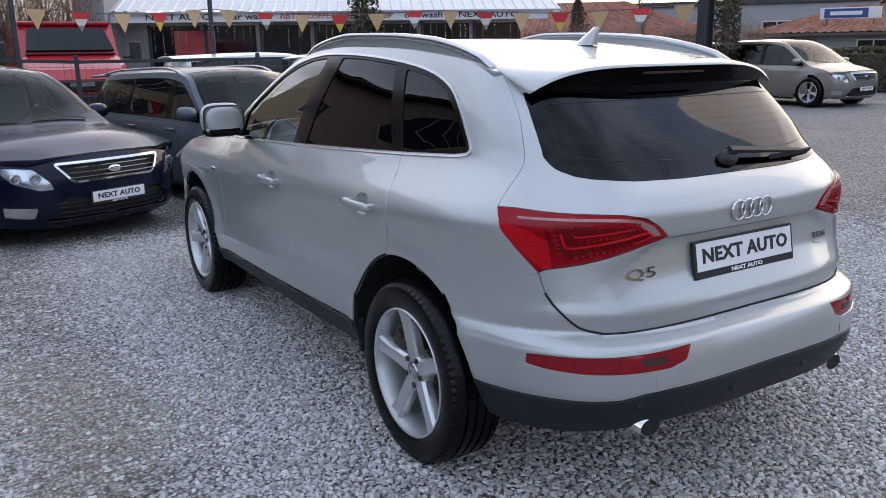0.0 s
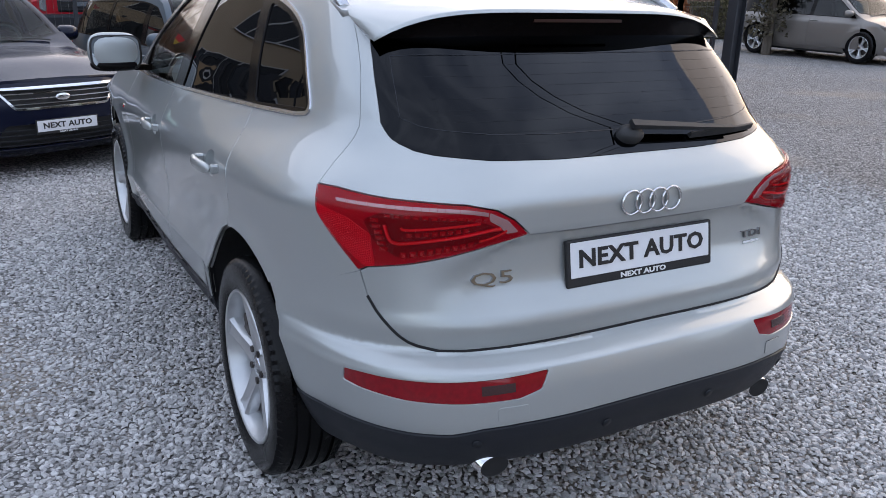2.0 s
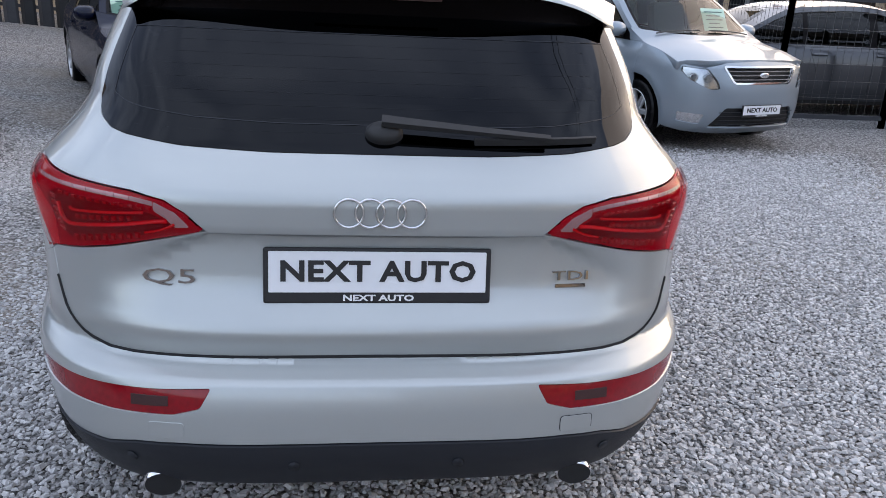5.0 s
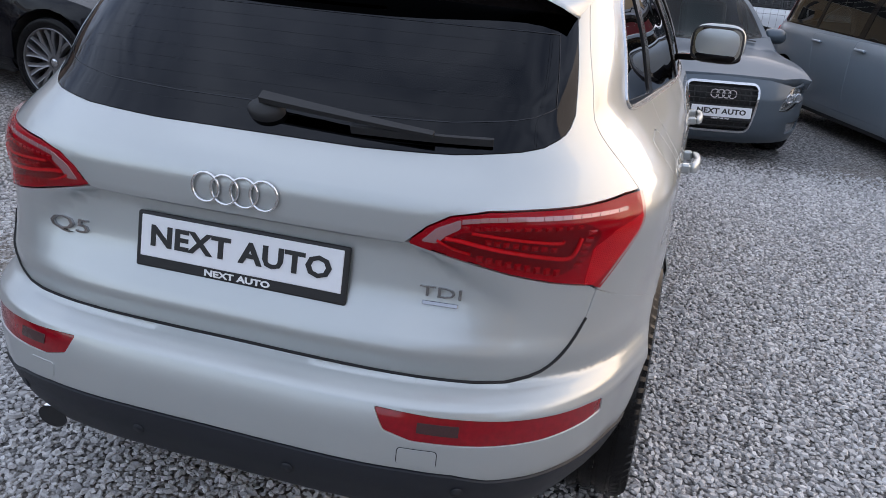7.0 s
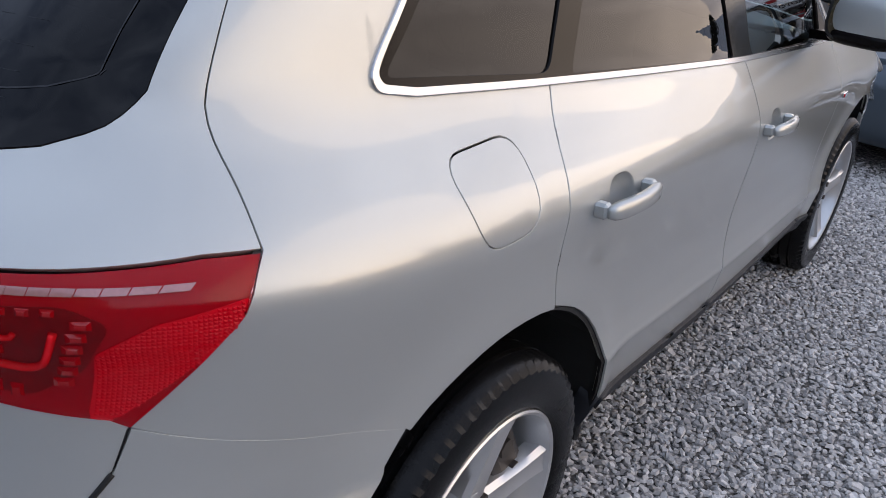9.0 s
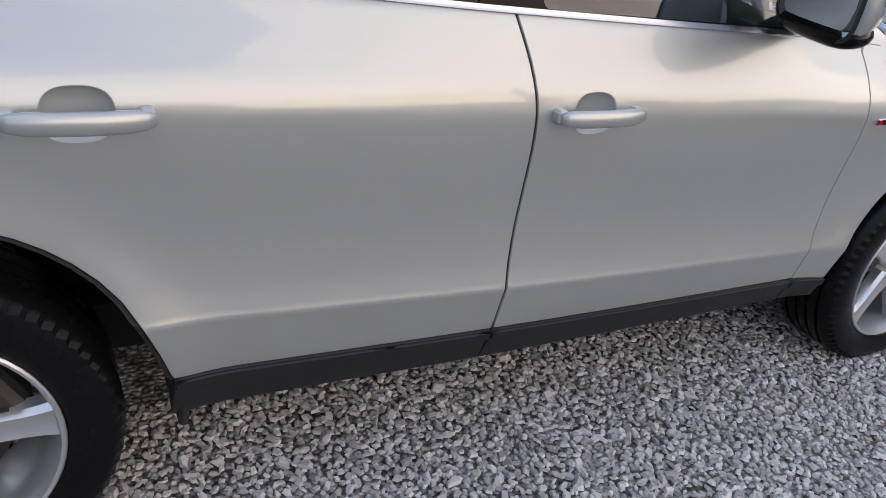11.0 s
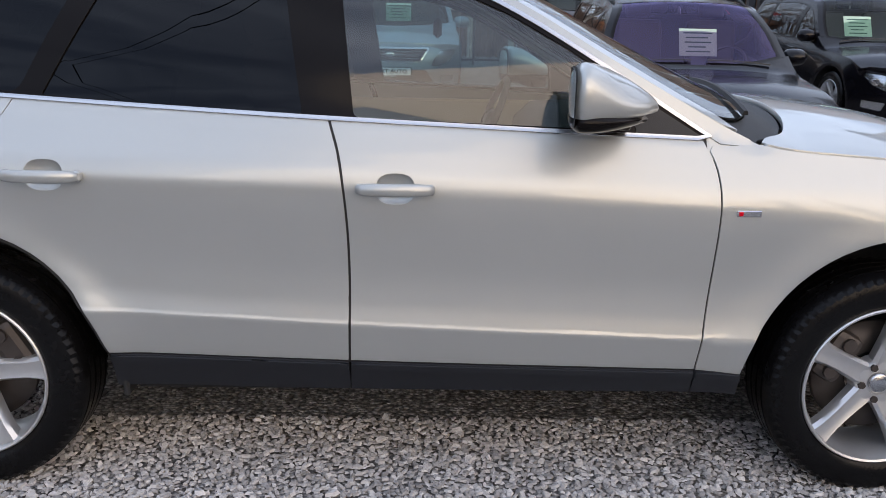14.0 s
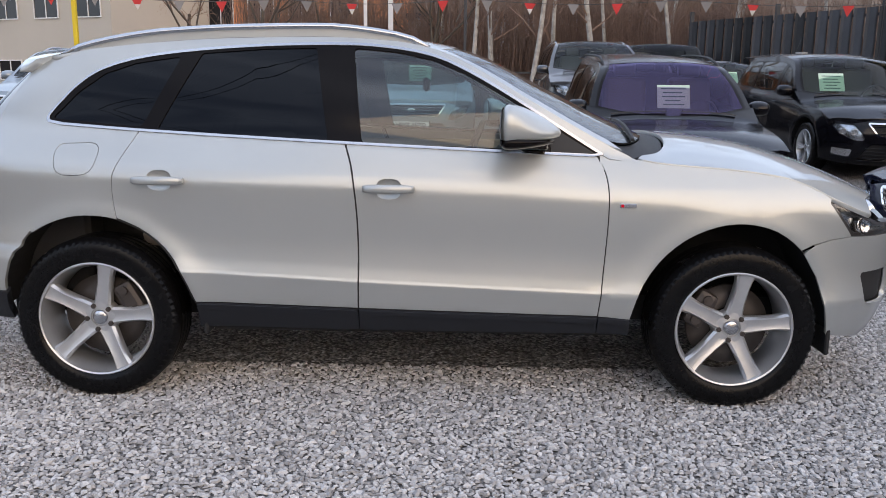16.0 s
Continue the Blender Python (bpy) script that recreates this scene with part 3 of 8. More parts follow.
Q = Shell(
    zref=1.146,
    belt=curve((-0.9, 1.235), (-0.25, 1.212), (0.17, 1.187), (1.1, 1.146), (2.2, 1.103), (3.7, 1.05)),
    width=curve((0.25, 0.84), (0.32, 0.876), (0.40, 0.905), (0.43, 0.915), (0.545, 0.9338), (0.553, 0.9354), (0.57, 0.9312), (0.63, 0.9215), (0.70, 0.9180), (0.80, 0.9240), (0.90, 0.9335),
                (0.955, 0.9360), (0.995, 0.930), (1.05, 0.908), (1.10, 0.884), (1.135, 0.866), (1.15, 0.856), (1.30, 0.800), (1.45, 0.726), (1.55, 0.666), (1.62, 0.610)),
    taper=curve((-0.9, 0.975), (-0.3, 0.978), (0.2, 0.985), (0.7, 0.994), (1.2, 1.0), (2.2, 0.985), (2.8, 0.972), (3.3, 0.955), (3.7, 0.93)),
    tail=curve((0.25, -0.78), (0.34, -0.865), (0.42, -0.925), (0.50, -0.950), (0.58, -0.945), (0.655, -0.925), (0.675, -0.885), (0.69, -0.850), (0.75, -0.862), (0.79, -0.850), (0.90, -0.827), (0.965, -0.820),
               (0.995, -0.824), (1.05, -0.823), (1.11, -0.787), (1.16, -0.732), (1.25, -0.640), (1.40, -0.470), (1.50, -0.355), (1.60, -0.20)),
    nose=curve((0.22, 3.50), (0.35, 3.63), (0.55, 3.69), (0.75, 3.68), (0.90, 3.60), (1.05, 3.45)),
    y_a=0.15, y_b=3.0, n_a=curve((0.3, 3.7), (1.06, 3.7), (1.19, 4.2), (1.31, 5.2), (1.5, 5.6)), n_b=3.2,
    edge=curve((-0.6, 1.43), (-0.35, 1.475), (-0.1, 1.527), (0.2, 1.565), (0.6, 1.592), (1.0, 1.60), (1.3, 1.585), (1.5, 1.545), (1.65, 1.478), (1.9, 1.335), (2.15, 1.195), (2.28, 1.128), (2.36, 1.095),
               (2.45, 1.078), (2.8, 1.050), (3.0, 1.022), (3.1, 0.988), (3.2, 0.938), (3.35, 0.875), (3.6, 0.79)),
    crown=curve((-0.6, 1.50), (-0.35, 1.535), (0.0, 1.585), (0.4, 1.617), (0.9, 1.632), (1.3, 1.625), (1.5, 1.600), (1.68, 1.555), (2.0, 1.405), (2.3, 1.262), (2.45, 1.198), (2.52, 1.172),
                (2.62, 1.172), (2.9, 1.150), (3.2, 1.085), (3.45, 0.995), (3.6, 0.92)),
    power=2.4, wheels=(0.0, 2.807), flare=0.014, wheel_r=0.365,
    pinch=curve((-0.9, 0.115), (-0.25, 0.090), (0.17, 0.062), (0.7, 0.022), (1.1, 0.0), (1.8, 0.0), (2.2, 0.012), (3.0, 0.02)), recess=board_recess)


def q5():
    car = thing("suv_car", "silver grey five-door SUV parked on gravel with silver five-spoke alloy wheels", "car")
    S = Q
    sd = lambda pts: [(S.side(y, z), z) for y, z in pts]
    arch_r = [(0.46, 0.335), (0.44, 0.46), (0.36, 0.64), (0.25, 0.752), (0.12, 0.812), (-0.02, 0.826), (-0.14, 0.803), (-0.26, 0.745), (-0.35, 0.65), (-0.405, 0.53), (-0.42, 0.40)]
    arch_f = [(2.345, 0.335), (2.375, 0.50), (2.46, 0.65), (2.57, 0.755), (2.70, 0.815), (2.83, 0.828), (2.96, 0.795), (3.07, 0.715), (3.15, 0.60), (3.20, 0.46), (3.225, 0.335)]
    belt_z = lambda y: float(S.belt(y))
    dlo_top = [(2.205, 1.112), (2.05, 1.208), (1.80, 1.362), (1.62, 1.462), (1.48, 1.520), (1.32, 1.552), (1.1, 1.568), (0.75, 1.560), (0.40, 1.533), (0.16, 1.497), (0.0, 1.445),
               (-0.10, 1.375), (-0.172, 1.300), (-0.212, 1.254), (-0.222, 1.234), (-0.213, 1.2185), (-0.185, 1.2125)]
    dlo_top_s = through_pts(dlo_top, 5)
    belt_line = [(y, belt_z(y)) for y in np.linspace(-0.15, 2.17, 24)]
    dlo = dlo_top_s + belt_line                                   # closed: over the top to the rear, then forward along the belt
    gap_rd = [(0.195, belt_z(0.195)), (0.150, 1.10), (0.113, 1.003), (0.108, 0.90), (0.120, 0.815)]
    rd_arch = [p for p in through_pts(arch_r, 3) if p[0] > 0.125 and p[1] > 0.45][::-1]
    bot = lambda y: 0.430 - 0.0215 * (y - 1.16)
    gap_b = [(1.106, belt_z(1.106)), (1.14, 1.03), (1.160, 0.86), (1.166, 0.65), (1.163, bot(1.163))]
    gap_f = [(2.19, belt_z(2.19)), (2.226, 1.02), (2.236, 0.90), (2.234, 0.72), (2.222, 0.52), (2.212, bot(2.212))]
    gr, gb, gf = through_pts(gap_rd, 4), through_pts(gap_b, 5), through_pts(gap_f, 5)
    b_line = lambda y0, y1: [(y, belt_z(y)) for y in np.linspace(y0, y1, 14)]
    rear_door = gr + rd_arch + [(0.447, bot(0.447))] + [(y, bot(y)) for y in np.linspace(0.55, 1.1, 6)] + gb[::-1] + b_line(1.106, 0.195)[1:-1]
    front_door = gb + [(y, bot(y)) for y in np.linspace(1.25, 2.15, 9)] + gf[::-1] + b_line(2.19, 1.106)[1:-1]
    fuel = rounded([(-0.160, 1.128, 0.05), (0.045, 1.136, 0.06), (0.028, 1.0, 0.06), (-0.138, 0.992, 0.06)], 0.06, 6)
    gate_gap = through_pts([(-0.480, 1.082), (-0.470, 1.14), (-0.462, 1.22), (-0.405, 1.33), (-0.325, 1.42), (-0.235, 1.50)], 5)
    lamp_out = [(-0.480, 1.082), (-0.520, 1.02), (-0.575, 0.95), (-0.63, 0.884)]
    lamp_out_s = [(S.side(y, z), z) for y, z in lamp_out]
    s_lb = lamp_out_s[-1][0]
    bmp_gap = [(-0.63, 0.884), (-0.55, 0.848), (-0.45, 0.812), (-0.35, 0.780), (-0.268, 0.752)]
    top_line = [(S.side(y, S.rim(S.side(y, 1.5))), S.rim(S.side(y, 1.5)) - 0.002) for y in np.linspace(-0.235, 2.33, 40)]
    rq_arch = [p for p in through_pts(arch_r, 3) if -0.262 < p[0] <= 0.125 and p[1] > 0.74]
    # painted side: quarter, cant rail and the wings' upper line, with the door and window opening cut out
    for sgn, who in ((1, "right"), (-1, "left")):
        mir = (lambda P: P) if sgn > 0 else (lambda P: [(-a, b) for a, b in P][::-1])
        quarter = (lamp_out_s + sd(bmp_gap)[1:] + sd(rq_arch[::-1]) + sd(gr[::-1]) + sd([(y, belt_z(y)) for y in np.linspace(0.17, -0.15, 8)])
                   + sd(dlo_top_s[::-1]) + sd([(2.24, 1.092), (2.33, 1.085)]) + top_line[::-1] + sd(gate_gap[::-1][1:-1]))
        part("quarter_panel", sheet_mesh("quarter_panel", S.wall, mir(quarter), [mir(fuel_s) for fuel_s in [[(S.side(y, z), z) for y, z in fuel]]], 0.035), M_SILVER, car)
        part("fuel_flap" if sgn > 0 else "quarter_cover", sheet_mesh("flap", S.wall, mir(inset([(S.side(y, z), z) for y, z in fuel], 0.0035 if sgn > 0 else 0.0002)), (), 0.03), M_SILVER, car)
        for nm, pl in (("rear_door", rear_door), ("front_door", front_door)):
            hy, hz = (0.315, 0.982) if nm == "rear_door" else (1.298, 0.960)
            cup = [(S.side(hy, hz) + 0.0545 * math.copysign(abs(math.cos(t)) ** 0.75, math.cos(t)), hz + 0.0435 * math.copysign(abs(math.sin(t)) ** 0.75, math.sin(t))) for t in np.linspace(0, 2 * math.pi, 33)[:-1]]
            d = part(nm, sheet_mesh(nm, S.wall, mir(inset(sd(pl), 0.0042)), [mir(cup)], 0.0165, lines=[mir([(S.side(y, 0.55), float(S.belt(y)) - S.zref + zz) for y in np.arange(0.2, 2.25, 0.02)]) for zz in (0.545, 0.553, 0.561, 0.572)]), M_SILVER, car)
            # black strips added behind the door gaps to stand for their shade
            part("door_seal", sheet_mesh("door_seal", S.wall, mir(inset(sd(pl), -0.003)), [mir(inset(sd(pl), 0.008))], 0.02, -0.006, 0.0), M_BLACK, d)
            door_handle(S, d, S.side(hy, hz) * sgn, hz, sgn)
            part("door_seal", sheet_mesh("door_seal", S.wall, mir(inset(sd(pl), -0.008)), [mir(inset(sd(pl), 0.012))], 0.03, -0.007, 0.0), M_BLACK, d)
        # window band: satin frame, black pillars, panes
        frame_o = sd(dlo)
        part("window_surround", sheet_mesh("window_surround", S.wall, mir(inset(frame_o, -0.005)), [mir(inset(frame_o, 0.006))], 0.05, 0.006, 0.012), M_SATIN, car, "satin silver window surround")
        inner = inset(frame_o, 0.007)
        g1 = [(-0.205, 1.231), (0.205, 1.199), (0.36, 1.507), (0.17, 1.478), (0.02, 1.43), (-0.09, 1.35), (-0.165, 1.27)]
        g2 = [(0.275, 1.192), (1.03, 1.156), (0.96, 1.550), (0.75, 1.545), (0.45, 1.522)]
        g3 = [(1.175, 1.150), (1.98, 1.124), (1.965, 1.242), (1.80, 1.345), (1.62, 1.444), (1.48, 1.502), (1.32, 1.536), (1.125, 1.552)]
        panes = [rounded(sd(g), r) for g, r in ((g1, 0.03), (g2, 0.012), (g3, 0.02))]
        part("pillar_trim", sheet_mesh("pillar_trim", S.wall, mir(inner), [mir(q) for q in panes], 0.04, 0.001, 0.015), M_GLOSSBLACK, car, "gloss black pillar trim")
        for q, gm, nm in zip(panes, (M_TINT, M_TINT, M_GLASS), ("quarter_pane", "rear_door_pane", "front_door_pane")):
            ob = part(nm, sheet_mesh(nm, S.wall, mir(inset(q, -0.004)), (), 0.05, -0.004, 0), gm, car)
            ob.visible_shadow = False
        # sill
        for ya, yb in ((0.452, 1.1605), (1.1665, 2.2085), (2.2145, 2.350)):
            n_ = max(3, int((yb - ya) / 0.12))
            hi = [(y, bot(y) - 0.004) for y in np.linspace(ya, yb, n_)]
            lo = [(y, 0.326) for y in np.linspace(yb, ya, n_)]
            sl = part("sill_cladding", sheet_mesh("sill_cladding", S.wall, mir(sd(hi + lo)), (), 0.04, 0.002, 0.05), M_DARKCLAD, car, "dark grey sill cladding")
            lip = hi + [(y, z - 0.026) for y, z in hi[::-1]]
            part("sill_lip", sheet_mesh("sill_lip", S.wall, mir(inset(sd(lip), 0.002)), (), 0.04, 0.009, 0.008), M_DARKCLAD, sl)
        # closing corner between pillar foot and wing
        part("wing_corner", sheet_mesh("wing_corner", S.wall, mir(sd([(2.20, 1.05), (2.42, 1.04)] + [(y, float(S.edge(y)) - 0.004) for y in (2.41, 2.36, 2.30, 2.25)] + [(2.20, 1.105)])), (), 0.03, -0.005, 0.0), M_SILVER, car)
        # front wing
        fa = [p for p in through_pts(arch_f, 3) if p[1] > 0.40]
        fa_wing = [p for p in fa if not (p[0] > 2.9 and p[1] < 0.70)]
        wing = (sd(gf[::-1]) [0:0] + sd([(2.2125, bot(2.21))]) + sd([(2.35, 0.398)]) + sd(fa_wing) + sd([(3.12, 0.74), (3.20, 0.762), (3.295, 0.775)])
                + sd([(3.24, 0.845), (3.185, 0.918), (3.19, 0.938)]) + [(S.side(y, float(S.edge(y))), float(S.edge(y)) - 0.003) for y in np.linspace(3.15, 2.36, 14)]
                + sd([(2.27, 1.088), (2.215, 1.088)]) + sd(gf)[2:-1])
        part("front_wing", sheet_mesh("front_wing", S.wall, mir(inset(wing, 0.002)), (), 0.035), M_SILVER, car)
        # headlamp: recessed bowl, projector and clear cover
        hl = sd([(3.19, 0.920), (3.245, 0.845), (3.30, 0.780), (3.40, 0.775), (3.47, 0.78)]) + [(S.front(0.50, 0.775), 0.775), (S.front(0.46, 0.80), 0.80)] + sd([(3.45, 0.825), (3.34, 0.865), (3.25, 0.905)])
        lamp = part("headlamp", sheet_mesh("headlamp", S.wall, mir(hl), (), 0.03, -0.035, 0.0), M_REFLECTOR, car, "headlamp with dark bezel and clear cover")
        part("bezel", sheet_mesh("bezel", S.wall, mir(inset(hl, -0.002)), [mir(inset(hl, 0.012))], 0.04, -0.006, 0.03), M_SMOKEGREY, lamp)
        bm = bmesh.new()
        pl = S.place(S.side(3.36, 0.822) * sgn, 0.822, -0.03)
        lathe(bm, [(0.0, 0.045), (0.02, 0.042), (0.024, 0.034), (0.012, 0.028), (0.02, 0.0005)], 28, "Z")
        part("projector", bm, M_CHROME, lamp, m=pl, smooth=True)
        cv = part("lamp_cover", sheet_mesh("lamp_cover", S.wall, mir(inset(hl, 0.002)), (), 0.03, 0.001, 0.0), M_LAMPGLASS, lamp)
        cv.visible_shadow = False
        # wheel house
        for yc, ar in ((0.0, arch_r), (2.807, arch_f)):
            bm = bmesh.new()
            ar2 = through_pts(ar, 3)
            r0, r1, r2 = [], [], []
            for y, z in ar2:
                x = float(S.wall(S.side(y, z), z)[0])
                r0.append(bm.verts.new((sgn * (x - 0.004), y, z)))
                r1.append(bm.verts.new((sgn * (x - 0.03), y + (yc - y) * -0.02, z + 0.006)))
                r2.append(bm.verts.new((sgn * 0.50, y + (y - yc) * 0.02, z + 0.03)))
            for a, b in ((r0, r1), (r1, r2)):
                for i in range(len(a) - 1):
                    bm.faces.new((a[i], a[i + 1], b[i + 1], b[i]))
            c = bm.verts.new((sgn * 0.50, yc, 0.33))
            for i in range(len(r2) - 1):
                bm.faces.new((r2[i], r2[i + 1], c))
            bmesh.ops.recalc_face_normals(bm, faces=bm.faces[:])
            part("wheel_house", bm, M_UNDER, car)
        mirror(S, car, sgn)
        # small chrome badge on the wing
        part("wing_badge", box(bmesh.new(), 0, 0, 0, 0.072, 0.018, 0.006, 0.002), M_CHROME, car, "small red and chrome badge", m=S.place(S.side(2.315, 0.902) * sgn, 0.902, 0.003))
        part("badge_red", box(bmesh.new(), 0, 0, 0, 0.012, 0.012, 0.004, 0.001), M_RED, car, m=S.place(S.side(2.29 if sgn > 0 else 2.29, 0.902) * sgn, 0.902, 0.0065))
        # mud flap behind the wheels
        part("mud_flap", box(bmesh.new(), sgn * 0.80, 0.475, 0.325, 0.16, 0.02, 0.07, 0.006), M_BLACK, car)
        part("mud_flap", box(bmesh.new(), sgn * 0.80, 3.235, 0.30, 0.16, 0.02, 0.12, 0.006), M_BLACK, car)
    # tail
    bk = lambda pts: [(S.back(x, z), z) for x, z in pts]
    both = lambda right: [(-a, b) for a, b in right[::-1]] + right
    gate_low = bk([(0.0, 0.694), (0.20, 0.693), (0.42, 0.690), (0.56, 0.688)]) + bk(through_pts([(0.62, 0.690), (0.688, 0.712), (0.737, 0.765), (0.764, 0.825)], 3))
    gate_low_r = gate_low[1:] + [(s_lb - 0.002, 0.880)]
    lamp_low = bk([(0.76, 0.897), (0.68, 0.914), (0.60, 0.932), (0.50, 0.957), (0.388, 0.985)])
    lamp_top = bk([(0.388, 0.985), (0.43, 1.024), (0.475, 1.05), (0.55, 1.066), (0.64, 1.072), (0.72, 1.076)])
    lamp_poly = lamp_out_s[1:][::-1] and ([lamp_out_s[-1]] + lamp_low + lamp_top[1:] + [(lamp_out_s[0][0] - 0.06, 1.084)] + lamp_out_s[:-1])
    gg = sd(gate_gap)
    z_top = gg[-1][1]
    top_r = [(s, min(S.rim(s) - 0.003, 1.54)) for s in np.linspace(gg[-1][0], 0.0, 14)]
    gate_r = gate_low_r + [lamp_out_s[-1]] + lamp_out_s[:-1][::-1] + gg[1:] + top_r[1:]
    gate = gate_r + [(-a, b) for a, b in gate_r[::-1][1:]]
    gate = [(0.0, 0.694)] + gate if gate[0][0] != 0.0 else gate
    glass_low = bk([(0.0, 1.150), (0.25, 1.152), (0.45, 1.158), (0.58, 1.170)]) + bk(through_pts([(0.62, 1.178), (0.655, 1.20), (0.665, 1.235)], 3))
    glass_up = bk([(0.655, 1.30), (0.635, 1.38), (0.615, 1.447)])
    glass = both(glass_low[1:] + glass_up)
    glass = glass + [(s, 1.452) for s in np.linspace(glass[-1][0], glass[0][0], 12)[1:-1]]
    lamp_l = [(-a, b) for a, b in lamp_poly[::-1]]
    g_ob = part("tailgate", sheet_mesh("tailgate", S.wall, inset(gate, 0.0028), [inset(glass, -0.002), inset(lamp_poly, -0.002), inset(lamp_l, -0.002)], 0.02, lines=[bk([(x, z) for x in np.linspace(-0.385, 0.385, 60)]) for z in (0.9665, 0.971, 0.9755, 0.980, 0.9845)]), M_SILVER, car)
    part("rear_window_border", sheet_mesh("rear_window_border", S.wall, glass, [inset(glass, 0.055)], 0.04, -0.002, 0.01), M_GLOSSBLACK, g_ob)
    rw = part("rear_window", sheet_mesh("rear_window", S.wall, inset(glass, 0.0), (), 0.04, -0.0005, 0.0), M_TINT, g_ob, "dark tinted rear window")
    rw.visible_shadow = False
    part("heater_frame", sheet_mesh("heater_frame", S.wall, inset(glass, 0.0545), [inset(glass, 0.0562)], 0.05, 0.0004, 0.0), M_DARKCLAD, rw)
    # black strip added under the tailgate gap to draw its shade
    part("gate_seal", sheet_mesh("gate_seal", S.wall, inset(gate, -0.001), [inset(gate, 0.009)], 0.02, -0.007, 0.0), M_BLACK, g_ob)
    # black tube along the tailgate's lower edge, drawing the gap's shade as a line
    run, edge_pts = [], [(0.0, 0.694)] + gate_low_r[:-1]
    for (sa, za), (sb, zb_) in zip(edge_pts, edge_pts[1:]):
        run += [(sa + (sb - sa) * q, za + (zb_ - za) * q) for q in np.linspace(0, 1, 6)[:-1]]
    lip_line = [tuple(float(q) for q in S.wall(s_, z_)) for s_, z_ in [(-a, b) for a, b in run[:0:-1]] + run]
    bm = bmesh.new()
    sweep(bm, lip_line, circle_prof(0.0042, 6))
    part("gate_bead", bm, M_UNDER, g_ob, smooth=True)
    for i in range(9):
        z = 1.19 + i * 0.026
        xs = 0.56 - i * 0.004
        bm = bmesh.new()
        sweep(bm, [tuple(float(q) for q in S.wall(S.back(x, z), z)) for x in np.linspace(-xs, xs, 18)], circle_prof(0.00018, 4))
        part("heating_wire", bm, M_DARKCLAD, rw)
    for sgn in (1, -1):
        mir = (lambda P: P) if sgn > 0 else (lambda P: [(-a, b) for a, b in P][::-1])
        tail_lamp(S, car, mir, lamp_poly, lamp_out_s, sgn)
    # bumper
    bg = sd(bmp_gap)
    b_arch = sd([(-0.31, 0.705), (-0.36, 0.64), (-0.405, 0.53)])
    dark_line = sd([(-0.412, 0.475), (-0.55, 0.472), (-0.68, 0.480)]) + bk([(0.70, 0.485), (0.62, 0.492), (0.55, 0.510), (0.45, 0.518), (0.2, 0.522), (0.0, 0.523)])
    up_r = [p for p in gate_low[1:]] + [(s_lb, 0.882)] + bg[1:] + b_arch + dark_line[:-1]
    bumper = [(0.0, 0.694)] + up_r + [(0.0, 0.523)] + [(-a, b) for a, b in up_r[::-1]]
    refl = [(S.back(x, z), z) for x, z in ((0.40, 0.604), (0.46, 0.586), (0.60, 0.580), (0.72, 0.579), (0.80, 0.585))] + sd([(-0.635, 0.592), (-0.640, 0.626)]) + \
           [(S.back(x, z), z) for x, z in ((0.80, 0.630), (0.65, 0.634), (0.50, 0.640), (0.375, 0.648))]
    refl = rounded(refl, 0.006)
    refl_l = [(-a, b) for a, b in refl[::-1]]
    bmp = part("rear_bumper", sheet_mesh("rear_bumper", S.wall, inset(bumper, 0.0006), [inset(refl, -0.002), inset(refl_l, -0.002)], 0.016, lines=[[(q, z) for q in np.arange(-1.1, 1.1, 0.02)] for z in (0.652, 0.659, 0.666, 0.673, 0.680, 0.6865)]), M_SILVER, car)
    for q in (refl, refl_l):
        rr = part("rear_reflector", sheet_mesh("rear_reflector", S.wall, q, (), 0.03, -0.003, 0.01), M_BUMPERRED, bmp, "long red bumper reflector")
        sg = 1 if q is refl else -1
        win = [(S.back(sg * x, z), z) for x, z in ((0.47, 0.605), (0.555, 0.600), (0.555, 0.624), (0.47, 0.627))]
        part("reverse_lens", sheet_mesh("reverse_lens", S.wall, win if sg > 0 else win[::-1], (), 0.02, -0.001, 0.002), M_SMOKE, rr)
    for sg in (1, -1):
        tc = rounded([(S.back(sg * x, z), z) for x, z in ((0.435, 0.568), (0.515, 0.565), (0.515, 0.528), (0.435, 0.532))], 0.008)
        # dark sheet peeping out round the tow cover, painting its gap's shade
        part("tow_gap", sheet_mesh("tow_gap", S.wall, inset(tc, -0.0022 if sg > 0 else 0.0022), (), 0.03, 0.0012, 0.0), M_DARKCLAD, bmp)
        part("tow_cover", sheet_mesh("tow_cover", S.wall, rounded([(S.back(sg * x, z), z) for x, z in ((0.435, 0.568), (0.515, 0.565), (0.515, 0.525), (0.435, 0.530))], 0.008), (), 0.03, 0.0022, 0.004), M_SILVER, bmp)
    low = [(a, b - 0.004) for a, b in dark_line]
    low_b = sd([(-0.42, 0.335), (-0.55, 0.330), (-0.66, 0.335)]) + bk([(0.66, 0.345), (0.55, 0.375), (0.40, 0.395), (0.2, 0.40), (0.0, 0.402)])
    lr = low[::-1] + low_b
    lower = lr + [(-a, b) for a, b in lr[::-1]][1:-1]
    part("bumper_skirt", sheet_mesh("bumper_skirt", S.wall, lower, (), 0.035, 0.005, 0.04), M_DARKCLAD, car, "dark grey lower bumper skirt")
    for x in (-0.56, -0.19, 0.19, 0.56):
        bm = bmesh.new()
        lathe(bm, [(0.0, 0.014), (0.003, 0.014), (0.003, 0.0005)], 20, "Z")
        part("parking_sensor", bm, M_DARKCLAD, car, m=S.place(S.back(x, 0.465), 0.465, 0.005), smooth=True)
